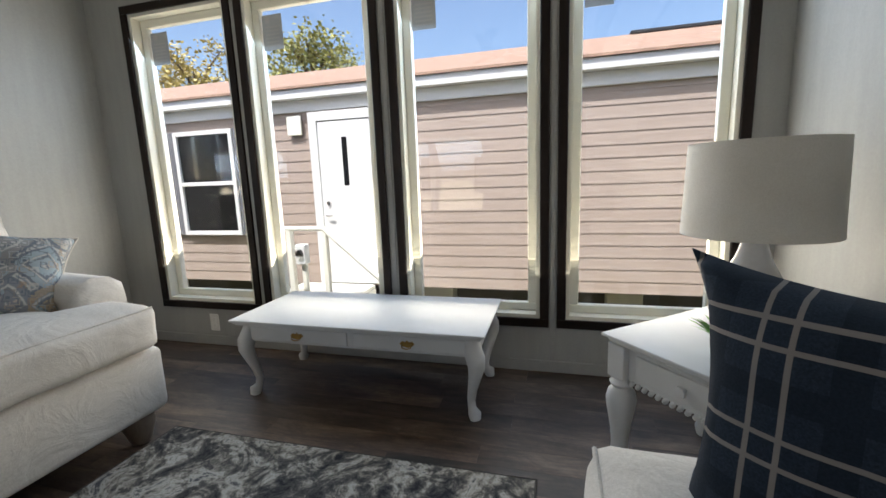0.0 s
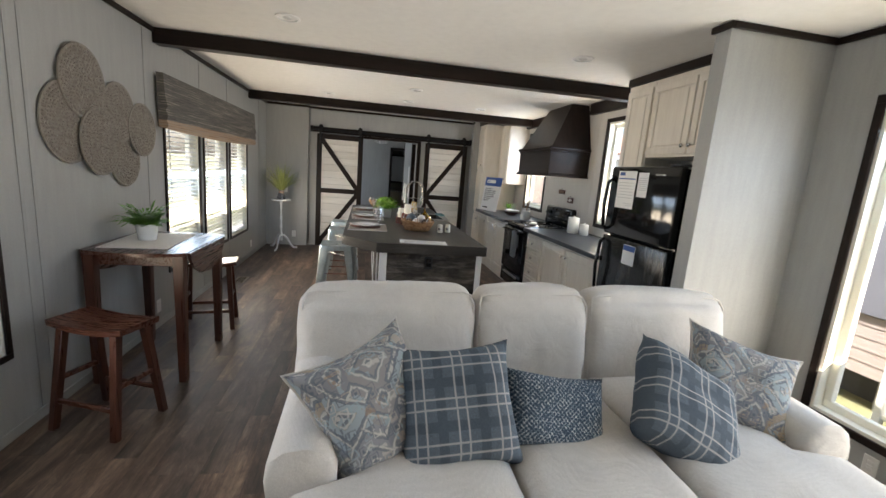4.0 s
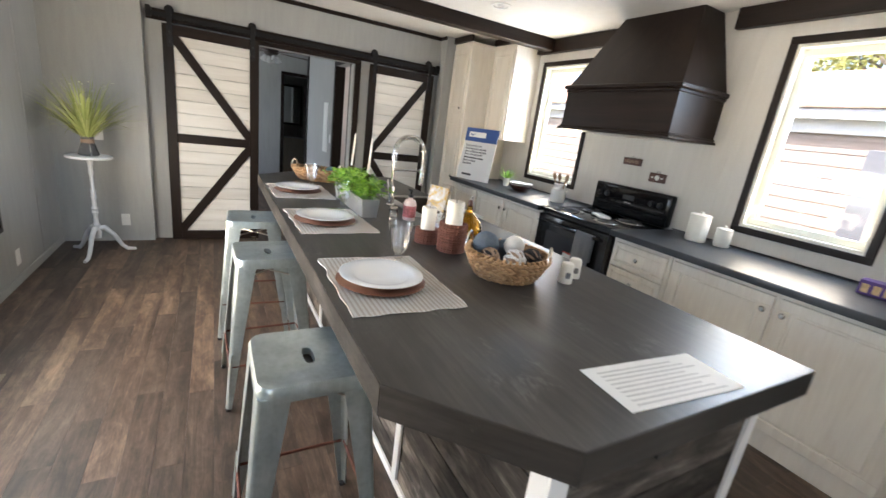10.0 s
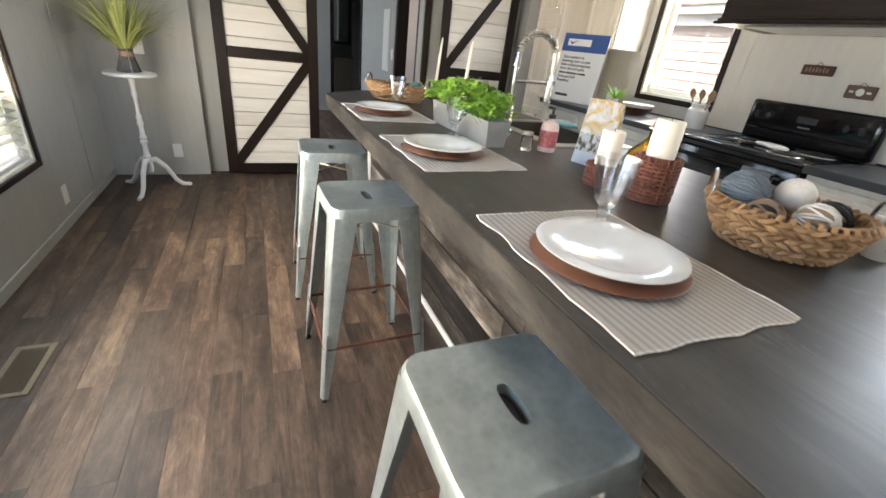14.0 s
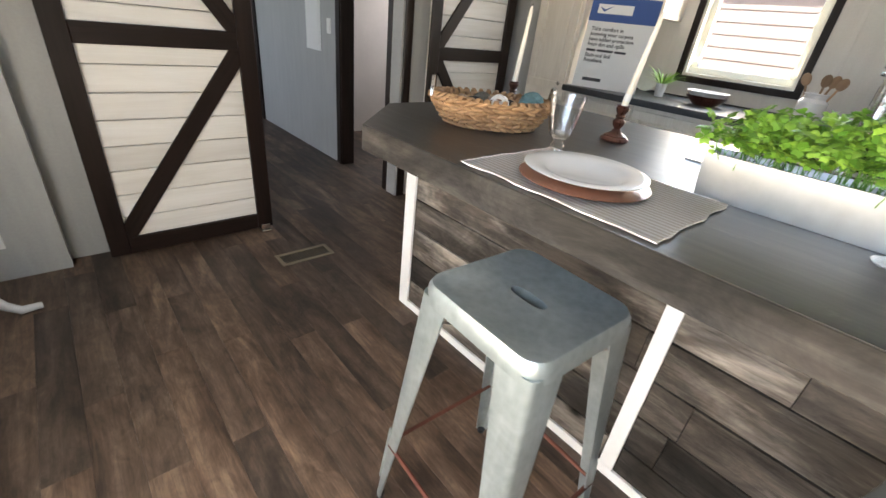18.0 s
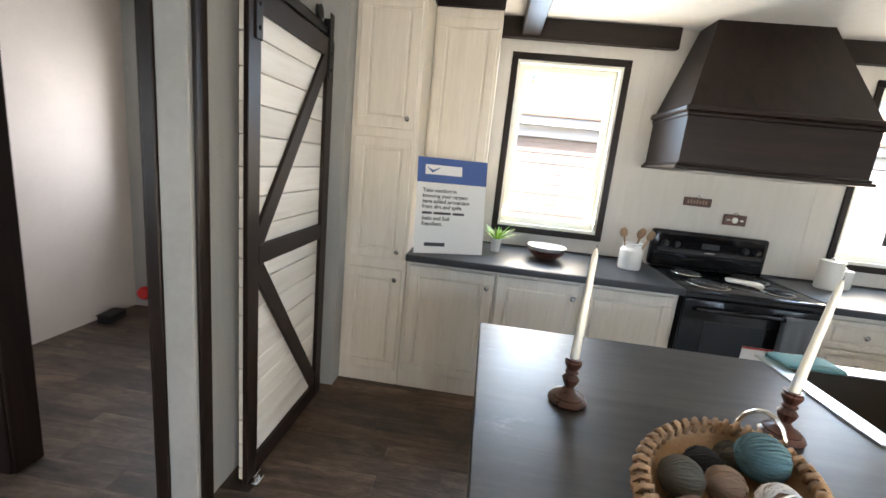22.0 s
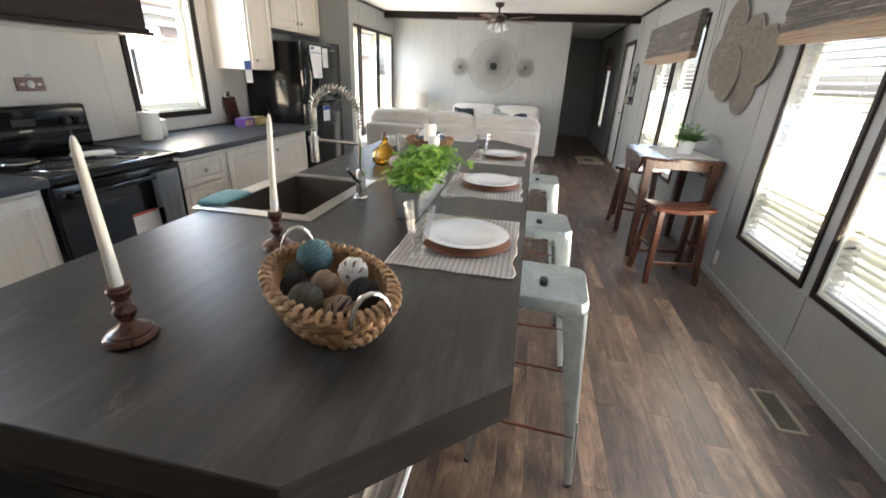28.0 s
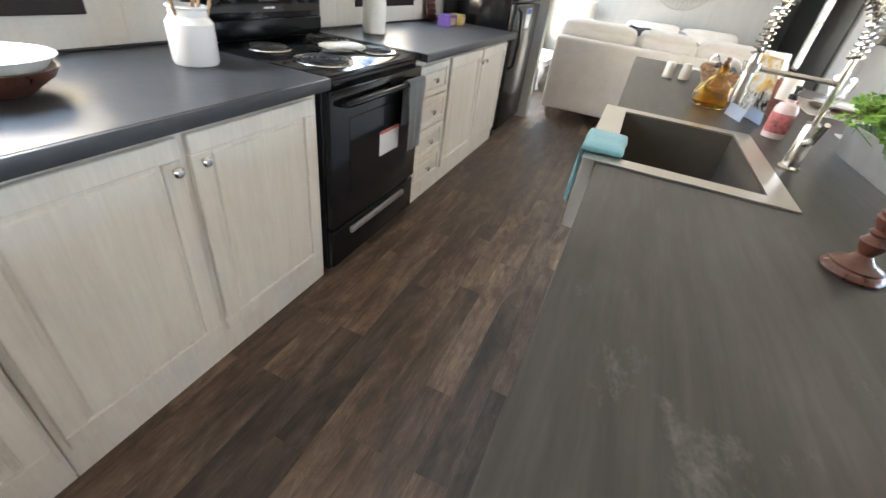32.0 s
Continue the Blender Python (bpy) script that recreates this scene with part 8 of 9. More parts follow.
# pillar candles in rattan sleeves
def pillar(x, y, r, h, ch_):
    e = thing("candle_sleeve", "red-brown woven rattan candle sleeve", "candle holder", pose(x, y, TZ), group="rattan candle sleeves")
    part("lining", lathe(bmn(), [(0, 0), (r - 0.006, 0), (r - 0.006, h), (r - 0.009, h), (r - 0.009, 0.01), (0, 0.01)], 28), RATTAN, e)
    bm = bmn()
    n = 22
    rows = int(h / 0.0115)
    for q in range(rows):
        z = 0.005 + q * 0.0115
        tube(bm, [((r + (0.0028 if (k + q) % 2 else -0.0012)) * math.cos(2 * math.pi * k / n), (r + (0.0028 if (k + q) % 2 else -0.0012)) * math.sin(2 * math.pi * k / n), z) for k in range(n)], 0.0036, 5, True)
    for k in range(n):
        a = 2 * math.pi * (k + 0.5) / n
        tube(bm, [(r * math.cos(a), r * math.sin(a), 0.002), (r * math.cos(a), r * math.sin(a), h)], 0.0035, 5)
    part("weave", bm, RATTAN, e, smooth=60)
    c = thing("pillar_candle", "ivory pillar candle in a woven sleeve", "candle", pose(x, y, TZ + 0.011), group="pillar candles")
    part("wax", lathe(bmn(), [(0, 0), (r * 0.63, 0), (r * 0.63, ch_ - 0.006), (r * 0.60, ch_), (r * 0.35, ch_ - 0.006), (0, ch_ - 0.008)], 28), WAX, c, smooth=40)
    part("wick", tube(bmn(), [(0, 0, ch_ - 0.01), (0.001, 0, ch_ + 0.006)], 0.0012, 5), BLACKM, c)


pillar(-1.245, 2.165, 0.056, 0.072, 0.165)
pillar(-1.105, 2.225, 0.063, 0.135, 0.225)

# brochure card, amber decanter, soap, shakers, notice sheet
bc = thing("brochure_stand", "folded glossy brochure standing on the island", "brochure", pose(-1.485, 2.335, TZ, 0, 0, 17))
CARD = Nodes("brochure_print", 0.25)
v_ = CARD.coords()
CARD.color(CARD.ramp(CARD.noise(v_, 14, 4, 0.6, 1.5), [(0.38, (0.72, 0.72, 0.70)), (0.5, (0.60, 0.58, 0.50)), (0.56, (0.65, 0.42, 0.06)), (0.62, (0.35, 0.36, 0.37)), (0.7, (0.75, 0.75, 0.74))]))
marble = CARD.b.inputs["Base Color"].links[0].from_socket
photo = CARD.ramp(CARD.noise(CARD.coords(scale=(1, 1, 0.6)), 60, 3, 0.5), [(0.36, (0.03, 0.03, 0.035)), (0.45, (0.25, 0.20, 0.15)), (0.5, (0.62, 0.63, 0.62)), (0.58, (0.30, 0.33, 0.36)), (0.64, (0.70, 0.70, 0.70))])
height = CARD.axis(CARD.coords(), 2)
shown = CARD.mix(CARD.calc("LESS_THAN", height, 0.115), marble, photo)
CARD.color(CARD.mix(CARD.calc("LESS_THAN", height, 0.048), shown, (0.52, 0.58, 0.68)))
for s in (-1, 1):
    bm = bmn()
    vs = [bm.verts.new(c) for c in ((-0.07, s * 0.04, 0), (0.07, s * 0.04, 0), (0.07, s * 0.004, 0.24), (-0.07, s * 0.004, 0.24))]
    bm.faces.new(vs)
    bmesh.ops.solidify(bm, geom=bm.faces[:], thickness=0.001)
    part("leaf", bm, CARD.mat, bc, smooth=0)
ad = thing("amber_decanter", "squat ribbed amber glass decanter with a cork", "decanter", pose(-1.34, 2.45, TZ))
part("bottle", lathe(bmn(), [(0, 0), (0.06, 0), (0.078, 0.02), (0.082, 0.05), (0.07, 0.085), (0.04, 0.115), (0.02, 0.135), (0.017, 0.165), (0.021, 0.172), (0.014, 0.172), (0.012, 0.14), (0.034, 0.11), (0.062, 0.082), (0.073, 0.05), (0.068, 0.022), (0.05, 0.008), (0, 0.008)], 20), AMBER, ad, smooth=25)
part("stopper", lathe(bmn(), [(0, 0.165), (0.012, 0.165), (0.015, 0.185), (0.010, 0.20), (0, 0.203)], 14), TURNED, ad)
sp_ = thing("soap_bottle", "pink soap pump bottle with a black top by the sink", "soap bottle", pose(-1.70, 2.265, TZ))
part("bottle", lathe(bmn(), [(0, 0), (0.036, 0), (0.038, 0.006), (0.038, 0.10), (0.03, 0.118), (0.014, 0.125), (0.014, 0.135), (0, 0.135)], 22), plain("pink_soap", (0.66, 0.52, 0.49), 0.2, var=0.1), sp_)
part("label", lathe(bmn(), [(0.0384, 0.02), (0.0386, 0.022), (0.0386, 0.085), (0.0384, 0.087)], 22), plain("soap_label", (0.42, 0.12, 0.12), 0.5, var=0.9, scale=90), sp_)
part("pump", abox(lathe(bmn(), [(0, 0.134), (0.015, 0.134), (0.015, 0.15), (0.006, 0.152), (0.006, 0.17), (0, 0.17)], 14), -0.035, -0.007, 0.168, 0.01, 0.007, 0.18, 0.003), BLACKM, sp_)
jr = thing("small_jar", "small clear glass jar beside the planter", "jar", pose(-1.71, 2.17, TZ))
part("jar", lathe(bmn(), [(0, 0), (0.022, 0), (0.025, 0.01), (0.025, 0.05), (0.02, 0.06), (0.022, 0.065), (0.017, 0.065), (0.021, 0.045), (0.021, 0.012), (0, 0.008)], 18), GLASS, jr)
part("lid", lathe(bmn(), [(0, 0.065), (0.022, 0.065), (0.022, 0.075), (0, 0.077)], 18), STEEL, jr)
for x, y in ((-0.655, 2.525), (-0.70, 2.615)):
    e = thing("shaker", "cream ceramic shaker with a dark house print", "shaker", pose(x, y, TZ), group="salt and pepper shakers")
    part("body", lathe(bmn(), [(0, 0), (0.027, 0), (0.029, 0.006), (0.026, 0.055), (0.026, 0.075), (0.022, 0.084), (0, 0.087)], 20), CREAM, e)
    part("print", box(-0.010, -0.0305, 0.025, 0.010, -0.026, 0.05, 0.002), GREYINK, e, m=pose(0, 0, 0, 0, 0, 60))
ns = tagged(link("printed_sheet", box(-0.205, -0.085, 0, 0.205, 0.085, 0.0012), PAPER, m=pose(-0.02, 2.267, TZ, 0, 0, 86), smooth=0), "white printed sheet lying on the island end", "paper")
bm = bmn()
for k in range(9):
    abox(bm, -0.17, -0.070 + k * 0.016, 0.0014, 0.16 - 0.03 * (k % 3), -0.066 + k * 0.016, 0.0018)
part("print", bm, PALEINK, ns, smooth=0)

# ---- on the kitchen counter ----
sg = thing("display_sign", "white sign board with a blue header leaning on the wall cabinet", "sign", Matrix.Translation((-3.70, 3.93, 0.9215)) @ pose(0, 0, 0, 0, 0, 22) @ pose(0, 0, 0, -9, 0, 0))
SW, SH = 0.46, 0.60
part("board", box(-SW / 2, 0, 0, SW / 2, 0.006, SH, 0.001), PAPER, sg)
part("header", box(-SW / 2, -0.0012, SH - 0.155, SW / 2, -0.0002, SH), BLUEINK, sg, "blue printed header", smooth=0)
bm = bmn()
abox(bm, -0.18, -0.0022, SH - 0.105, 0.06, -0.0014, SH - 0.045)
part("logo_plate", bm, PAPER, sg, smooth=0)
bm = bmn()
prism(bm, [(-0.17, SH - 0.06), (-0.135, SH - 0.095), (-0.075, SH - 0.055), (-0.13, SH - 0.078)], 0.0024, 0.0030)
part("logo_mark", bm, BLUEINK, sg, m=pose(0, 0, 0, 90, 0, 0), smooth=0)
body = "Take comfort in\nknowing your carpets\nhave added protection\nfrom dirt and spills"
text("lettering", body, 0.034, DARKINK, sg, pose(-0.19, -0.0012, 0.385, 90, 0, 0), bold=0.0008)
text("lettering", "Stain and Soil\nRepellent.", 0.034, DARKINK, sg, pose(-0.19, -0.0012, 0.21, 90, 0, 0), bold=0.0008)
bm = bmn()
for x0, x1 in ((-0.19, -0.125), (-0.115, 0.0), (0.012, 0.09)):
    abox(bm, x0, -0.0014, 0.247, x1, -0.0008, 0.262)
part("print_bar", bm, DARKINK, sg, smooth=0)
bm = bmn()
abox(bm, -0.165, -0.0014, 0.045, -0.03, -0.0008, 0.068)
part("print_bar", bm, DARKINK, sg, smooth=0)

dp = thing("display_plate", "pale green plate standing on edge by the window", "plate", Matrix.Translation((-3.60, 4.40, 0.9215 + 0.088)) @ pose(0, 0, 0, 78, 0, 8))
part("dish", lathe(bmn(), [(0, 0.0), (0.05, 0.0), (0.085, 0.012), (0.087, 0.015), (0.05, 0.005), (0, 0.005)], 30), plain("celadon_glaze", (0.58, 0.62, 0.55), 0.2), dp)
fern("window_plant", "small spiky green plant in a white pot on the counter", -3.40, 4.21, 0.9215, 0.038, 0.09, 0, 0.1, 5, LEAF)
wp = bpy.data.objects["window_plant"]
bm = bmn()
rl = random.Random(8)
for k in range(46):
    a, up = rl.uniform(0, 6.28), rl.uniform(0.7, 2.6)
    leafy(bm, (0.012 * math.cos(a), 0.012 * math.sin(a), 0.075), rl.uniform(0.11, 0.2), 0.012, (math.cos(a), math.sin(a), up), 0.9, 5)
part("blades", bm, LEAF, wp, smooth=0)
bw = thing("serving_bowl", "dark brown bowl stacked with white dishes on the counter", "bowl", pose(-3.06, 4.16, 0.9215))
part("bowl", lathe(bmn(), [(0, 0), (0.06, 0), (0.07, 0.006), (0.115, 0.04), (0.128, 0.062), (0.122, 0.062), (0.10, 0.035), (0.05, 0.012), (0, 0.012)], 36), TURNED, bw, smooth=50)
part("dish", lathe(bmn(), [(0, 0.045), (0.09, 0.045), (0.128, 0.085), (0.132, 0.088), (0.126, 0.09), (0.088, 0.055), (0, 0.055)], 36), CREAM, bw, "white dish on top")
cr = thing("utensil_crock", "white ceramic crock of wooden spoons by the stove", "utensil crock", pose(-2.50, 4.18, 0.9215))
part("crock", lathe(bmn(), [(0, 0), (0.068, 0), (0.073, 0.01), (0.073, 0.125), (0.058, 0.145), (0.058, 0.165), (0.064, 0.17), (0.060, 0.176), (0.053, 0.176), (0.052, 0.15), (0.066, 0.12), (0.066, 0.015), (0, 0.012)], 28), CERAMIC, cr)
SPOON = grained("spoon_wood", (0.28, 0.16, 0.08), (0.50, 0.32, 0.18), "Z", 0.6)
for k, (lx, ly) in enumerate(((-16, 5), (14, -4), (4, 12), (20, 6))):
    s = thing("wooden_spoon", "wooden cooking spoon standing in the crock", "spoon", Matrix.Translation((-2.50 + 0.01 * (k - 1.5), 4.18, 0.9215 + 0.02)) @ pose(0, 0, 0, ly, lx, 0), group="wooden spoons")
    part("handle", tube(bmn(), [(0, 0, 0), (0, 0, 0.20)], 0.006, 7), SPOON, s)
    bm = bmn()
    bmesh.ops.create_uvsphere(bm, u_segments=12, v_segments=8, radius=1.0, matrix=Matrix.LocRotScale((0, 0, 0.23), None, (0.025, 0.008, 0.036)))
    part("bowl", bm, SPOON, s)
tagged(link("spoon_rest", puff(0.20, 0.085, 0.02, 0.009, 0.004, 7), CREAM, m=pose(-1.84, 4.05, 0.9325, 0, 0, -25), smooth=60), "cream ceramic spoon rest on the stove", "spoon rest")
for x, y, r, h in ((-1.18, 4.29, 0.068, 0.18), (-1.035, 4.36, 0.05, 0.115)):
    e = thing("canister", "cream ceramic lidded canister on the counter", "canister", pose(x, y, 0.9215), group="cream canisters")
    part("jar", lathe(bmn(), [(0, 0), (r * 0.9, 0), (r, 0.008), (r * 1.0, h * 0.9), (r * 0.93, h), (0, h)], 28), CREAM, e)
    ld_ = part("lid", lathe(bmn(), [(0, 0), (r * 1.03, 0), (r * 1.03, 0.009), (r * 0.9, 0.014), (r * 0.18, 0.017), (r * 0.15, 0.023), (r * 0.22, 0.030), (0, 0.036)], 24), CREAM, e, m=pose(0, 0, h + 0.0005))
for x, lab, c1 in ((-0.165, "purple and yellow food carton on the counter", (0.10, 0.05, 0.22)), (0.03, "yellow food carton on the counter", (0.45, 0.34, 0.10))):
    e = thing("food_carton", lab, "carton", pose(x, 4.25, 0.9215, 0, 0, 6))
    w_ = 0.085 if x < 0 else 0.06
    part("box", box(-w_, -0.05, 0, w_, 0.05, 0.075, 0.002), plain("carton_" + ("purple" if x < 0 else "yellow"), c1, 0.4, var=0.2, scale=50), e)
    bm = bmn()
    for k in range(3):
        abox(bm, -w_ + 0.012 + k * 0.045, -0.0515, 0.012, -w_ + 0.042 + k * 0.045, -0.0502, 0.058)
    part("picture", bm, plain("carton_print", (0.60, 0.42, 0.22), 0.5, var=0.5, scale=60) if x < 0 else bpy.data.materials["carton_print"], e, smooth=0)
cbd = thing("cutting_board", "dark slatted wooden board leaning on the kitchen wall", "cutting board", Matrix.Translation((-0.035, 4.44, 0.9215)) @ pose(0, 0, 0, -10, 0, 0))
for k in range(6):
    part("slat", box(-0.085, 0, 0.01 + k * 0.04, 0.085, 0.016, 0.047 + k * 0.04, 0.004), TURNED, cbd)
part("backing", box(-0.075, 0.016, 0, 0.075, 0.024, 0.26, 0.003), TURNED, cbd)
part("grip", box(-0.03, 0.004, 0.25, 0.03, 0.02, 0.30, 0.008, 2), TURNED, cbd)
tg = thing("hang_tag", "white and blue tag hung under the wall cabinet", "tag", pose(-0.175, 4.14, 1.33, 0, 0, 50))
part("card", box(-0.0012, -0.03, -0.02, 0.0, 0.03, 0.09), PAPER, tg, smooth=0)
part("header", box(-0.0018, -0.03, 0.09, 0.0002, 0.03, 0.165), BLUEINK, tg, smooth=0)
part("hook", tube(bmn(), [(-0.0008, 0, 0.155), (0.006, -0.008, 0.168), (0.019, -0.024, 0.150)], 0.0015, 6), CHROME, tg)

# carved plaques over the stove
for x, z, w_, h_, lab in ((-2.01, 1.395, 0.19, 0.06, "small dark wooden plaque with raised lettering"), (-1.735, 1.295, 0.155, 0.075, "small dark wooden plaque with a cream rose")):
    e = thing("wall_plaque", lab, "plaque", pose(x, NY - 0.014, z), group="plaques over the stove")
    part("board", box(-w_ / 2, 0, -h_ / 2, w_ / 2, 0.012, h_ / 2, 0.004), TURNED, e)
    bm = bmn()
    if w_ > 0.17:
        for k in range(7):
            abox(bm, -0.07 + k * 0.02, -0.003, -0.012, -0.058 + k * 0.02, 0.0005, 0.012 + 0.006 * (k % 2), 0.002)
    else:
        lathe(bm, [(0, 0.006), (0.014, 0.005), (0.022, 0.0), (0.02, -0.001)], 14)
        bmesh.ops.transform(bm, matrix=pose(0, 0, 0, 90, 0, 0), verts=bm.verts[:])
        for s in (-1, 1):
            abox(bm, s * 0.045 - 0.012, -0.003, -0.006, s * 0.045 + 0.012, 0.0005, 0.006, 0.002)
    part("relief", bm, SANDY if w_ > 0.17 else CREAM, e)
    part("hanger", tube(bmn(), [(-0.02, 0.004, h_ / 2), (0, 0.004, h_ / 2 + 0.018), (0.02, 0.004, h_ / 2)], 0.002, 5), IRON, e)

# ---- plant stand in the south-west corner ----
ps = thing("plant_stand", "white turned pedestal plant stand with three scrolled feet", "plant stand", pose(-4.01, 0.336, 0) @ Matrix.Diagonal((1.05, 1.05, 1.15, 1)))
part("top", lathe(bmn(), [(0, 0.735), (0.135, 0.735), (0.152, 0.74), (0.152, 0.752), (0.14, 0.757), (0, 0.757)], 32), WORNWHITE, ps)
part("column", lathe(bmn(), [(0.026, 0.13), (0.030, 0.17), (0.020, 0.22), (0.027, 0.235), (0.018, 0.25), (0.015, 0.31), (0.025, 0.33), (0.016, 0.345), (0.025, 0.36), (0.016, 0.375), (0.014, 0.43), (0.023, 0.45), (0.014, 0.47), (0.021, 0.49), (0.012, 0.51), (0.011, 0.60), (0.019, 0.63), (0.015, 0.67), (0.024, 0.735), (0, 0.735)], 20), WORNWHITE, ps, smooth=50)
for k in range(3):
    part("foot", tube(bmn(), [(0.0, 0, 0.20), (0.05, 0, 0.21), (0.11, 0, 0.15), (0.16, 0, 0.06), (0.20, 0, 0.022), (0.26, 0, 0.014)], [0.02, 0.019, 0.017, 0.016, 0.015, 0.012], 10), WORNWHITE, ps, m=pose(0, 0, 0, 0, 0, 120 * k - 10), smooth=70)
gr = thing("reed_arrangement", "sheaf of tall green grass tied over dark twigs", "plant", pose(-4.01, 0.336, 0.8745) @ Matrix.Diagonal((1.5, 1.5, 1.35, 1)))
bm = bmn()
rl = random.Random(31)
for k in range(70):
    a = rl.uniform(0, 6.28)
    tube(bm, [(0.046 * math.cos(a), 0.046 * math.sin(a), 0), (0.024 * math.cos(a), 0.024 * math.sin(a), 0.085), (0.03 * math.cos(a), 0.03 * math.sin(a), 0.125)], 0.0035, 4)
part("twig_bundle", bm, BLACKM, gr)
part("raffia_tie", lathe(bmn(), [(0.026, 0.068), (0.03, 0.07), (0.03, 0.096), (0.026, 0.098)], 18), SANDY, gr)
bm = bmn()
for k in range(230):
    a = rl.uniform(0, 6.28)
    sp2 = rl.uniform(0.05, 0.8)
    leafy(bm, (0.012 * math.cos(a), 0.012 * math.sin(a), 0.09), rl.uniform(0.22, 0.42), 0.0065, (math.cos(a) * sp2, math.sin(a) * sp2, 1), rl.uniform(0.3, 1.5), 6)
part("blade_tuft", bm, REED, gr, smooth=0)
bm = bmn()
for k in range(70):
    a = rl.uniform(0, 6.28)
    q_ = rl.uniform(0.02, 0.17)
    leafy(bm, (q_ * math.cos(a), q_ * math.sin(a), rl.uniform(0.24, 0.44)), rl.uniform(0.018, 0.03), 0.008, (math.cos(a), math.sin(a), 0.6), 0.4, 2)
part("seed_tuft", bm, leaf_mat("pale_seed", (0.50, 0.50, 0.36), (0.74, 0.73, 0.58)), gr, "pale seed heads", smooth=0)["kind"] = "stuff"

# ---- beyond the barn doors ----
ep = thing("breaker_panel", "grey electric breaker panel cover on the wall", "electric panel", pose(-5.86, 2.69, 1.17))
part("cover", box(-0.14, -0.008, -0.26, 0.14, -0.0005, 0.43, 0.003), OUTLET, ep)
part("door", box(-0.11, -0.012, -0.21, 0.11, -0.0085, 0.38, 0.002), OUTLET, ep)
vl = thing("drain_stub", "white pipe stub with a red cap on the utility wall", "pipe", pose(-6.24, NY, 0.17))
part("flange", lathe(bmn(), [(0, 0.001), (0.07, 0.001), (0.066, 0.012), (0, 0.012)], 20), VINYL, vl, m=pose(0, 0, 0, 90, 0, 0))
part("pipe", tube(bmn(), [(0, -0.01, 0), (0, -0.10, 0)], 0.045, 14), VINYL, vl)
part("cap", lathe(bmn(), [(0, 0.10), (0.055, 0.10), (0.055, 0.13), (0.045, 0.145), (0, 0.15)], 18), plain("red_plastic", (0.6, 0.02, 0.02), 0.3), vl, "red plastic cap", m=pose(0, 0, 0, 90, 0, 0))
fbx = thing("floor_box", "small black box on the utility room floor", "box", pose(-6.33, 4.16, 0, 0, 0, 8))
part("body", box(-0.05, -0.09, 0, 0.05, 0.09, 0.06, 0.008, 2), BLACKM, fbx)
part("lid", box(-0.054, -0.094, 0.0605, 0.054, 0.094, 0.07, 0.004), BLACKM, fbx)
ul = thing("dome_light", "white glass dome ceiling light in the utility room, off", "ceiling light", pose(-5.75, 3.75, CEIL_Z))
part("base", lathe(bmn(), [(0, -0.001), (0.13, -0.001), (0.13, -0.02), (0, -0.02)], 28), CHROME, ul)
part("dome", lathe(bmn(), [(0.12, -0.021), (0.115, -0.05), (0.085, -0.085), (0.04, -0.10), (0, -0.103)], 28), CERAMIC, ul, smooth=60)
strip("trim", -6.43, 2.80, CEIL_Z - 0.04, -6.41, NY - 0.022, CEIL_Z - 0.002, DARKY, crown)
strip("trim", -6.43, NY - 0.022, CEIL_Z - 0.04, -4.64, NY - 0.002, CEIL_Z - 0.002, DARK, crown)
bf = copy_thing(cf, pose(-7.35, 2.1, CEIL_Z, 0, 0, 15))
tagged(bf, "ceiling fan in the bedroom beyond the barn doors, off")
vn = thing("bath_vanity", "white bathroom vanity with a basin beyond the far doorway", "vanity", pose(-10.075, 2.75, 0))
part("cabinet", box(-0.3, -0.35, 0, 0.25, 0.35, 0.80, 0.004), CAB, vn)
part("top", box(-0.32, -0.37, 0.801, 0.27, 0.37, 0.83, 0.006), CERAMIC, vn)
mr = thing("bath_mirror", "framed mirror over the bathroom vanity", "mirror", pose(-10.375, 2.80, 1.52))
part("glass", box(0.006, -0.28, -0.4, 0.010, 0.28, 0.4), MIRROR, mr, smooth=0)
part("frame", abox(abox(abox(box(0.0, -0.33, -0.45, 0.02, -0.28, 0.45, 0.003), 0.0, 0.28, -0.45, 0.02, 0.33, 0.45, 0.003), 0, -0.28, 0.40, 0.02, 0.28, 0.45, 0.003), 0, -0.28, -0.45, 0.02, 0.28, -0.40, 0.003), DARKZ, mr)

bs = thing("bath_shelf", "tall white open shelf tower in the bathroom", "shelf", pose(-10.2, 3.33, 0))
for y in (-0.17, 0.15):
    part("side", box(-0.17, y, 0, 0.15, y + 0.02, 1.95, 0.002), WHITE, bs)
for z in (0.3, 0.95, 1.25, 1.55, 1.93):
    part("shelf", box(-0.165, -0.1495, z, 0.145, 0.1495, z + 0.018, 0.001), WHITE, bs)
part("back", box(-0.178, -0.17, 0, -0.1705, 0.17, 1.95), WHITE, bs)

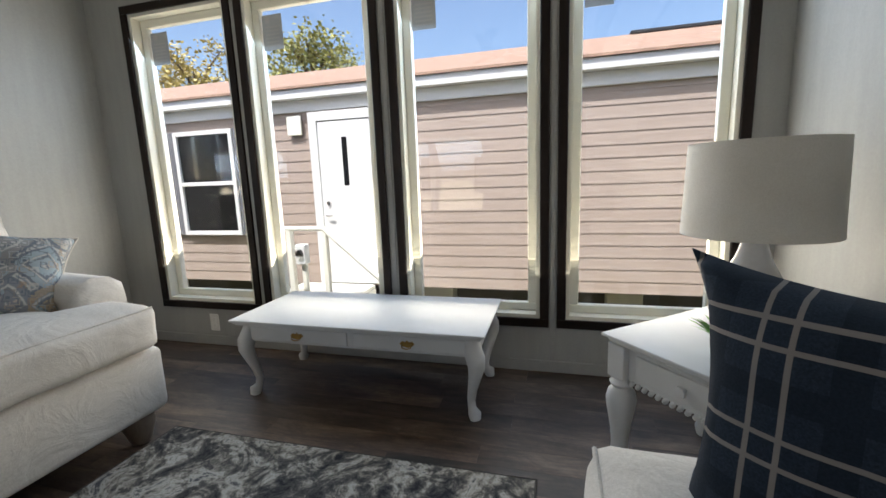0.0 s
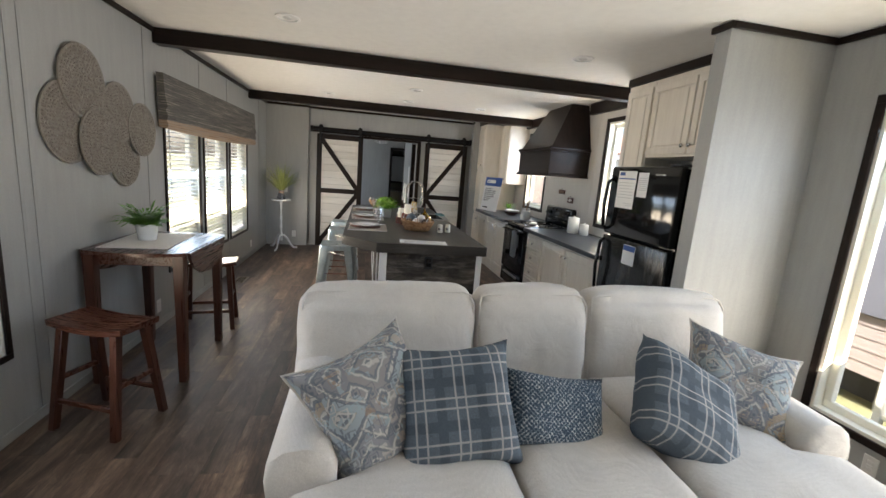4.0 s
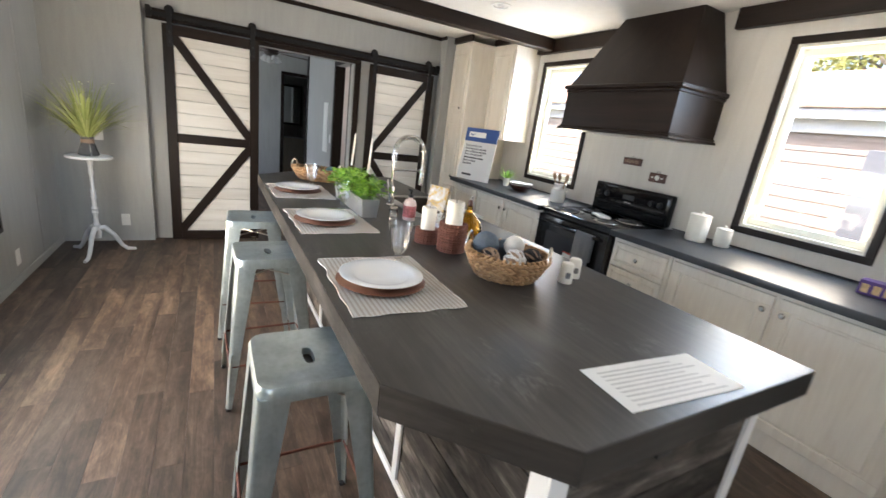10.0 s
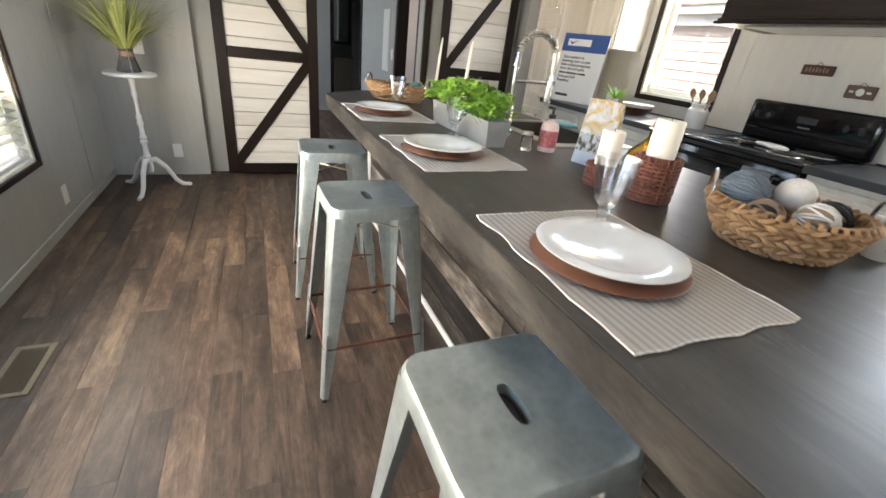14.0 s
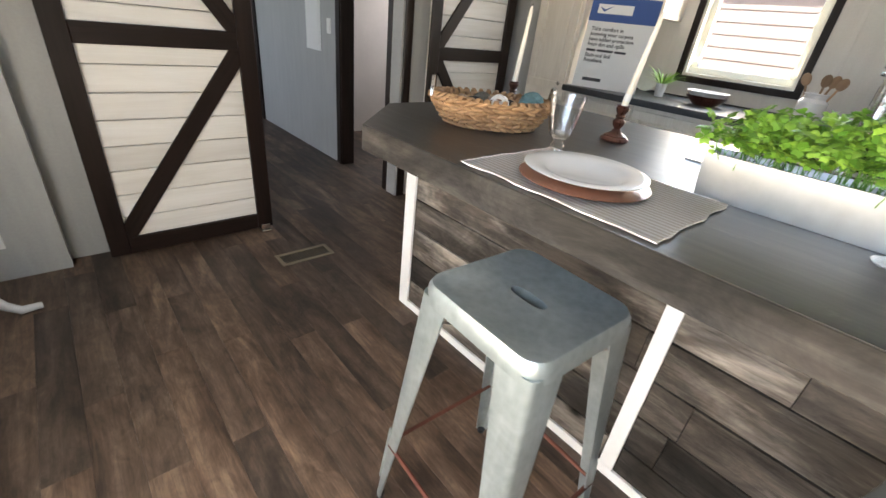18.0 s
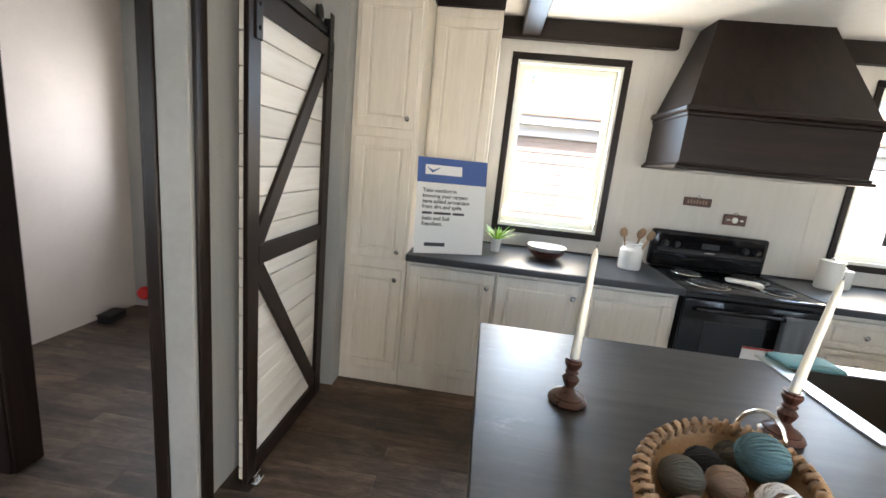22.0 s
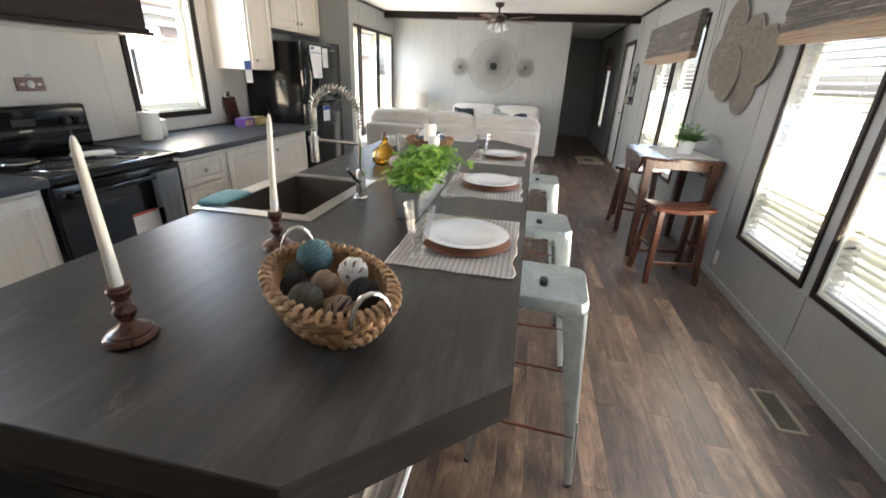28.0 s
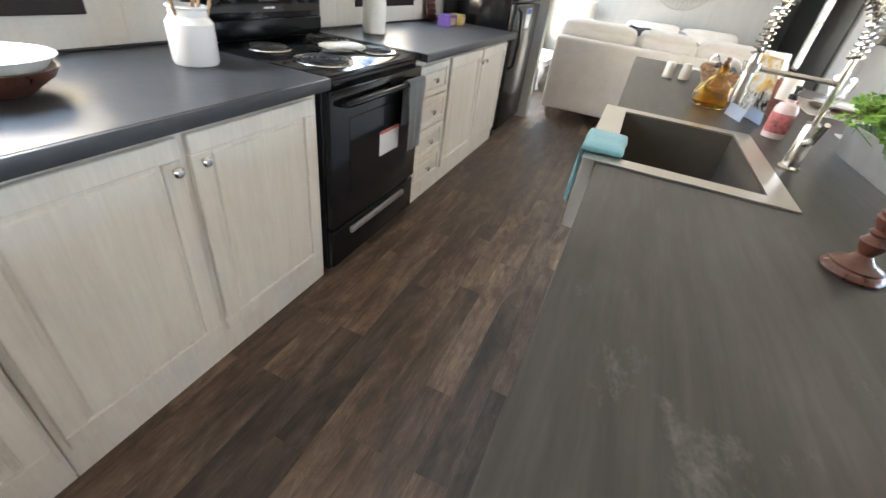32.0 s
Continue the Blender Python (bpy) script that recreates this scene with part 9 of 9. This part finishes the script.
# ---- floor planks ----
def plank_floor():
    floor = thing("floor", "brown-grey wood-look vinyl plank floor", "floor", pose(0, 0, 0), kind="structure")
    wd, ln, gap = 0.112, 0.92, 0.0003
    shared = None
    rest = bmn()
    rng = random.Random(5)
    row = 0
    y = 0.0
    while y < NY - 0.001:
        y1 = min(y + wd, NY)
        off = (row * 0.437) % ln + rng.uniform(-0.1, 0.1)
        x = -11.0 - off
        while x < 9.0:
            a, b = max(x, -11.08), min(x + ln, 9.0)
            if b - a > 0.02:
                whole = abs((b - a) - ln) < 1e-6 and abs((y1 - y) - wd) < 1e-6
                if a > -4.6 and b < 1.6 and whole:
                    m = pose((a + b) / 2, (y + y1) / 2, 0)
                    if shared is None:
                        shared = part("plank", box(-ln / 2 + gap, -wd / 2 + gap, -0.006, ln / 2 - gap, wd / 2 - gap, 0.0, 0.0004), FLOORM, floor, m=m, smooth=0)
                    else:
                        again(shared, floor, m)
                else:
                    vs = [rest.verts.new(c) for c in ((a + gap, y + gap, 0), (b - gap, y + gap, 0), (b - gap, y1 - gap, 0), (a + gap, y1 - gap, 0))]
                    lo = [rest.verts.new((v.co.x, v.co.y, -0.006)) for v in vs]
                    rest.faces.new(vs)
                    for k in range(4):
                        rest.faces.new((vs[k], lo[k], lo[(k + 1) % 4], vs[(k + 1) % 4]))
            x += ln
        row += 1
        y = y1
    r = part("planks", rest, FLOORM2, floor, smooth=0)
    tagged(r, "brown-grey vinyl planks", kind="stuff")


def floor_mat_islands():
    n = Nodes("plank_vinyl_far", 0.42)
    sc = n.node("ShaderNodeVectorMath", operation="SCALE")
    sc.inputs[0].default_value = (37.0, 53.0, 71.0)
    n.wire(n.island(), sc.inputs["Scale"])
    tc = n.node("ShaderNodeTexCoord")
    add = n.node("ShaderNodeVectorMath", operation="ADD")
    n.wire(tc.outputs["Object"], add.inputs[0])
    n.wire(sc.outputs[0], add.inputs[1])
    outs = []
    for s in ((0.07, 1, 1), (0.25, 1, 1), (0.5, 1, 1)):
        mp = n.node("ShaderNodeMapping")
        mp.inputs["Scale"].default_value = s
        n.wire(add.outputs[0], mp.inputs["Vector"])
        outs.append(mp.outputs["Vector"])
    a, b = n.noise(outs[0], 70, 7, 0.7, 0.8), n.noise(outs[1], 7, 5, 0.62, 1.0)
    f = n.calc("ADD", n.calc("MULTIPLY", a, 0.34), n.calc("MULTIPLY", b, 0.66))
    warm = n.ramp(f, [(0.34, (0.024, 0.0135, 0.0085)), (0.47, (0.093, 0.058, 0.038)), (0.58, (0.178, 0.117, 0.078)), (0.70, (0.31, 0.222, 0.154))])
    cool = n.ramp(f, [(0.34, (0.020, 0.0138, 0.0102)), (0.47, (0.071, 0.049, 0.0365)), (0.58, (0.134, 0.096, 0.071)), (0.70, (0.23, 0.173, 0.132))])
    c = n.mix(n.island(), cool, warm)
    t = n.calc("ADD", n.calc("MULTIPLY", n.island(), 0.5), 0.5)
    c = n.mix(1.0, c, n.ramp(t, [(0.0, 0.0), (1.0, 1.0)]), "MULTIPLY")
    worn_vinyl(n, c, a, outs[2])
    return n.mat


FLOORM2 = floor_mat_islands()
plank_floor()
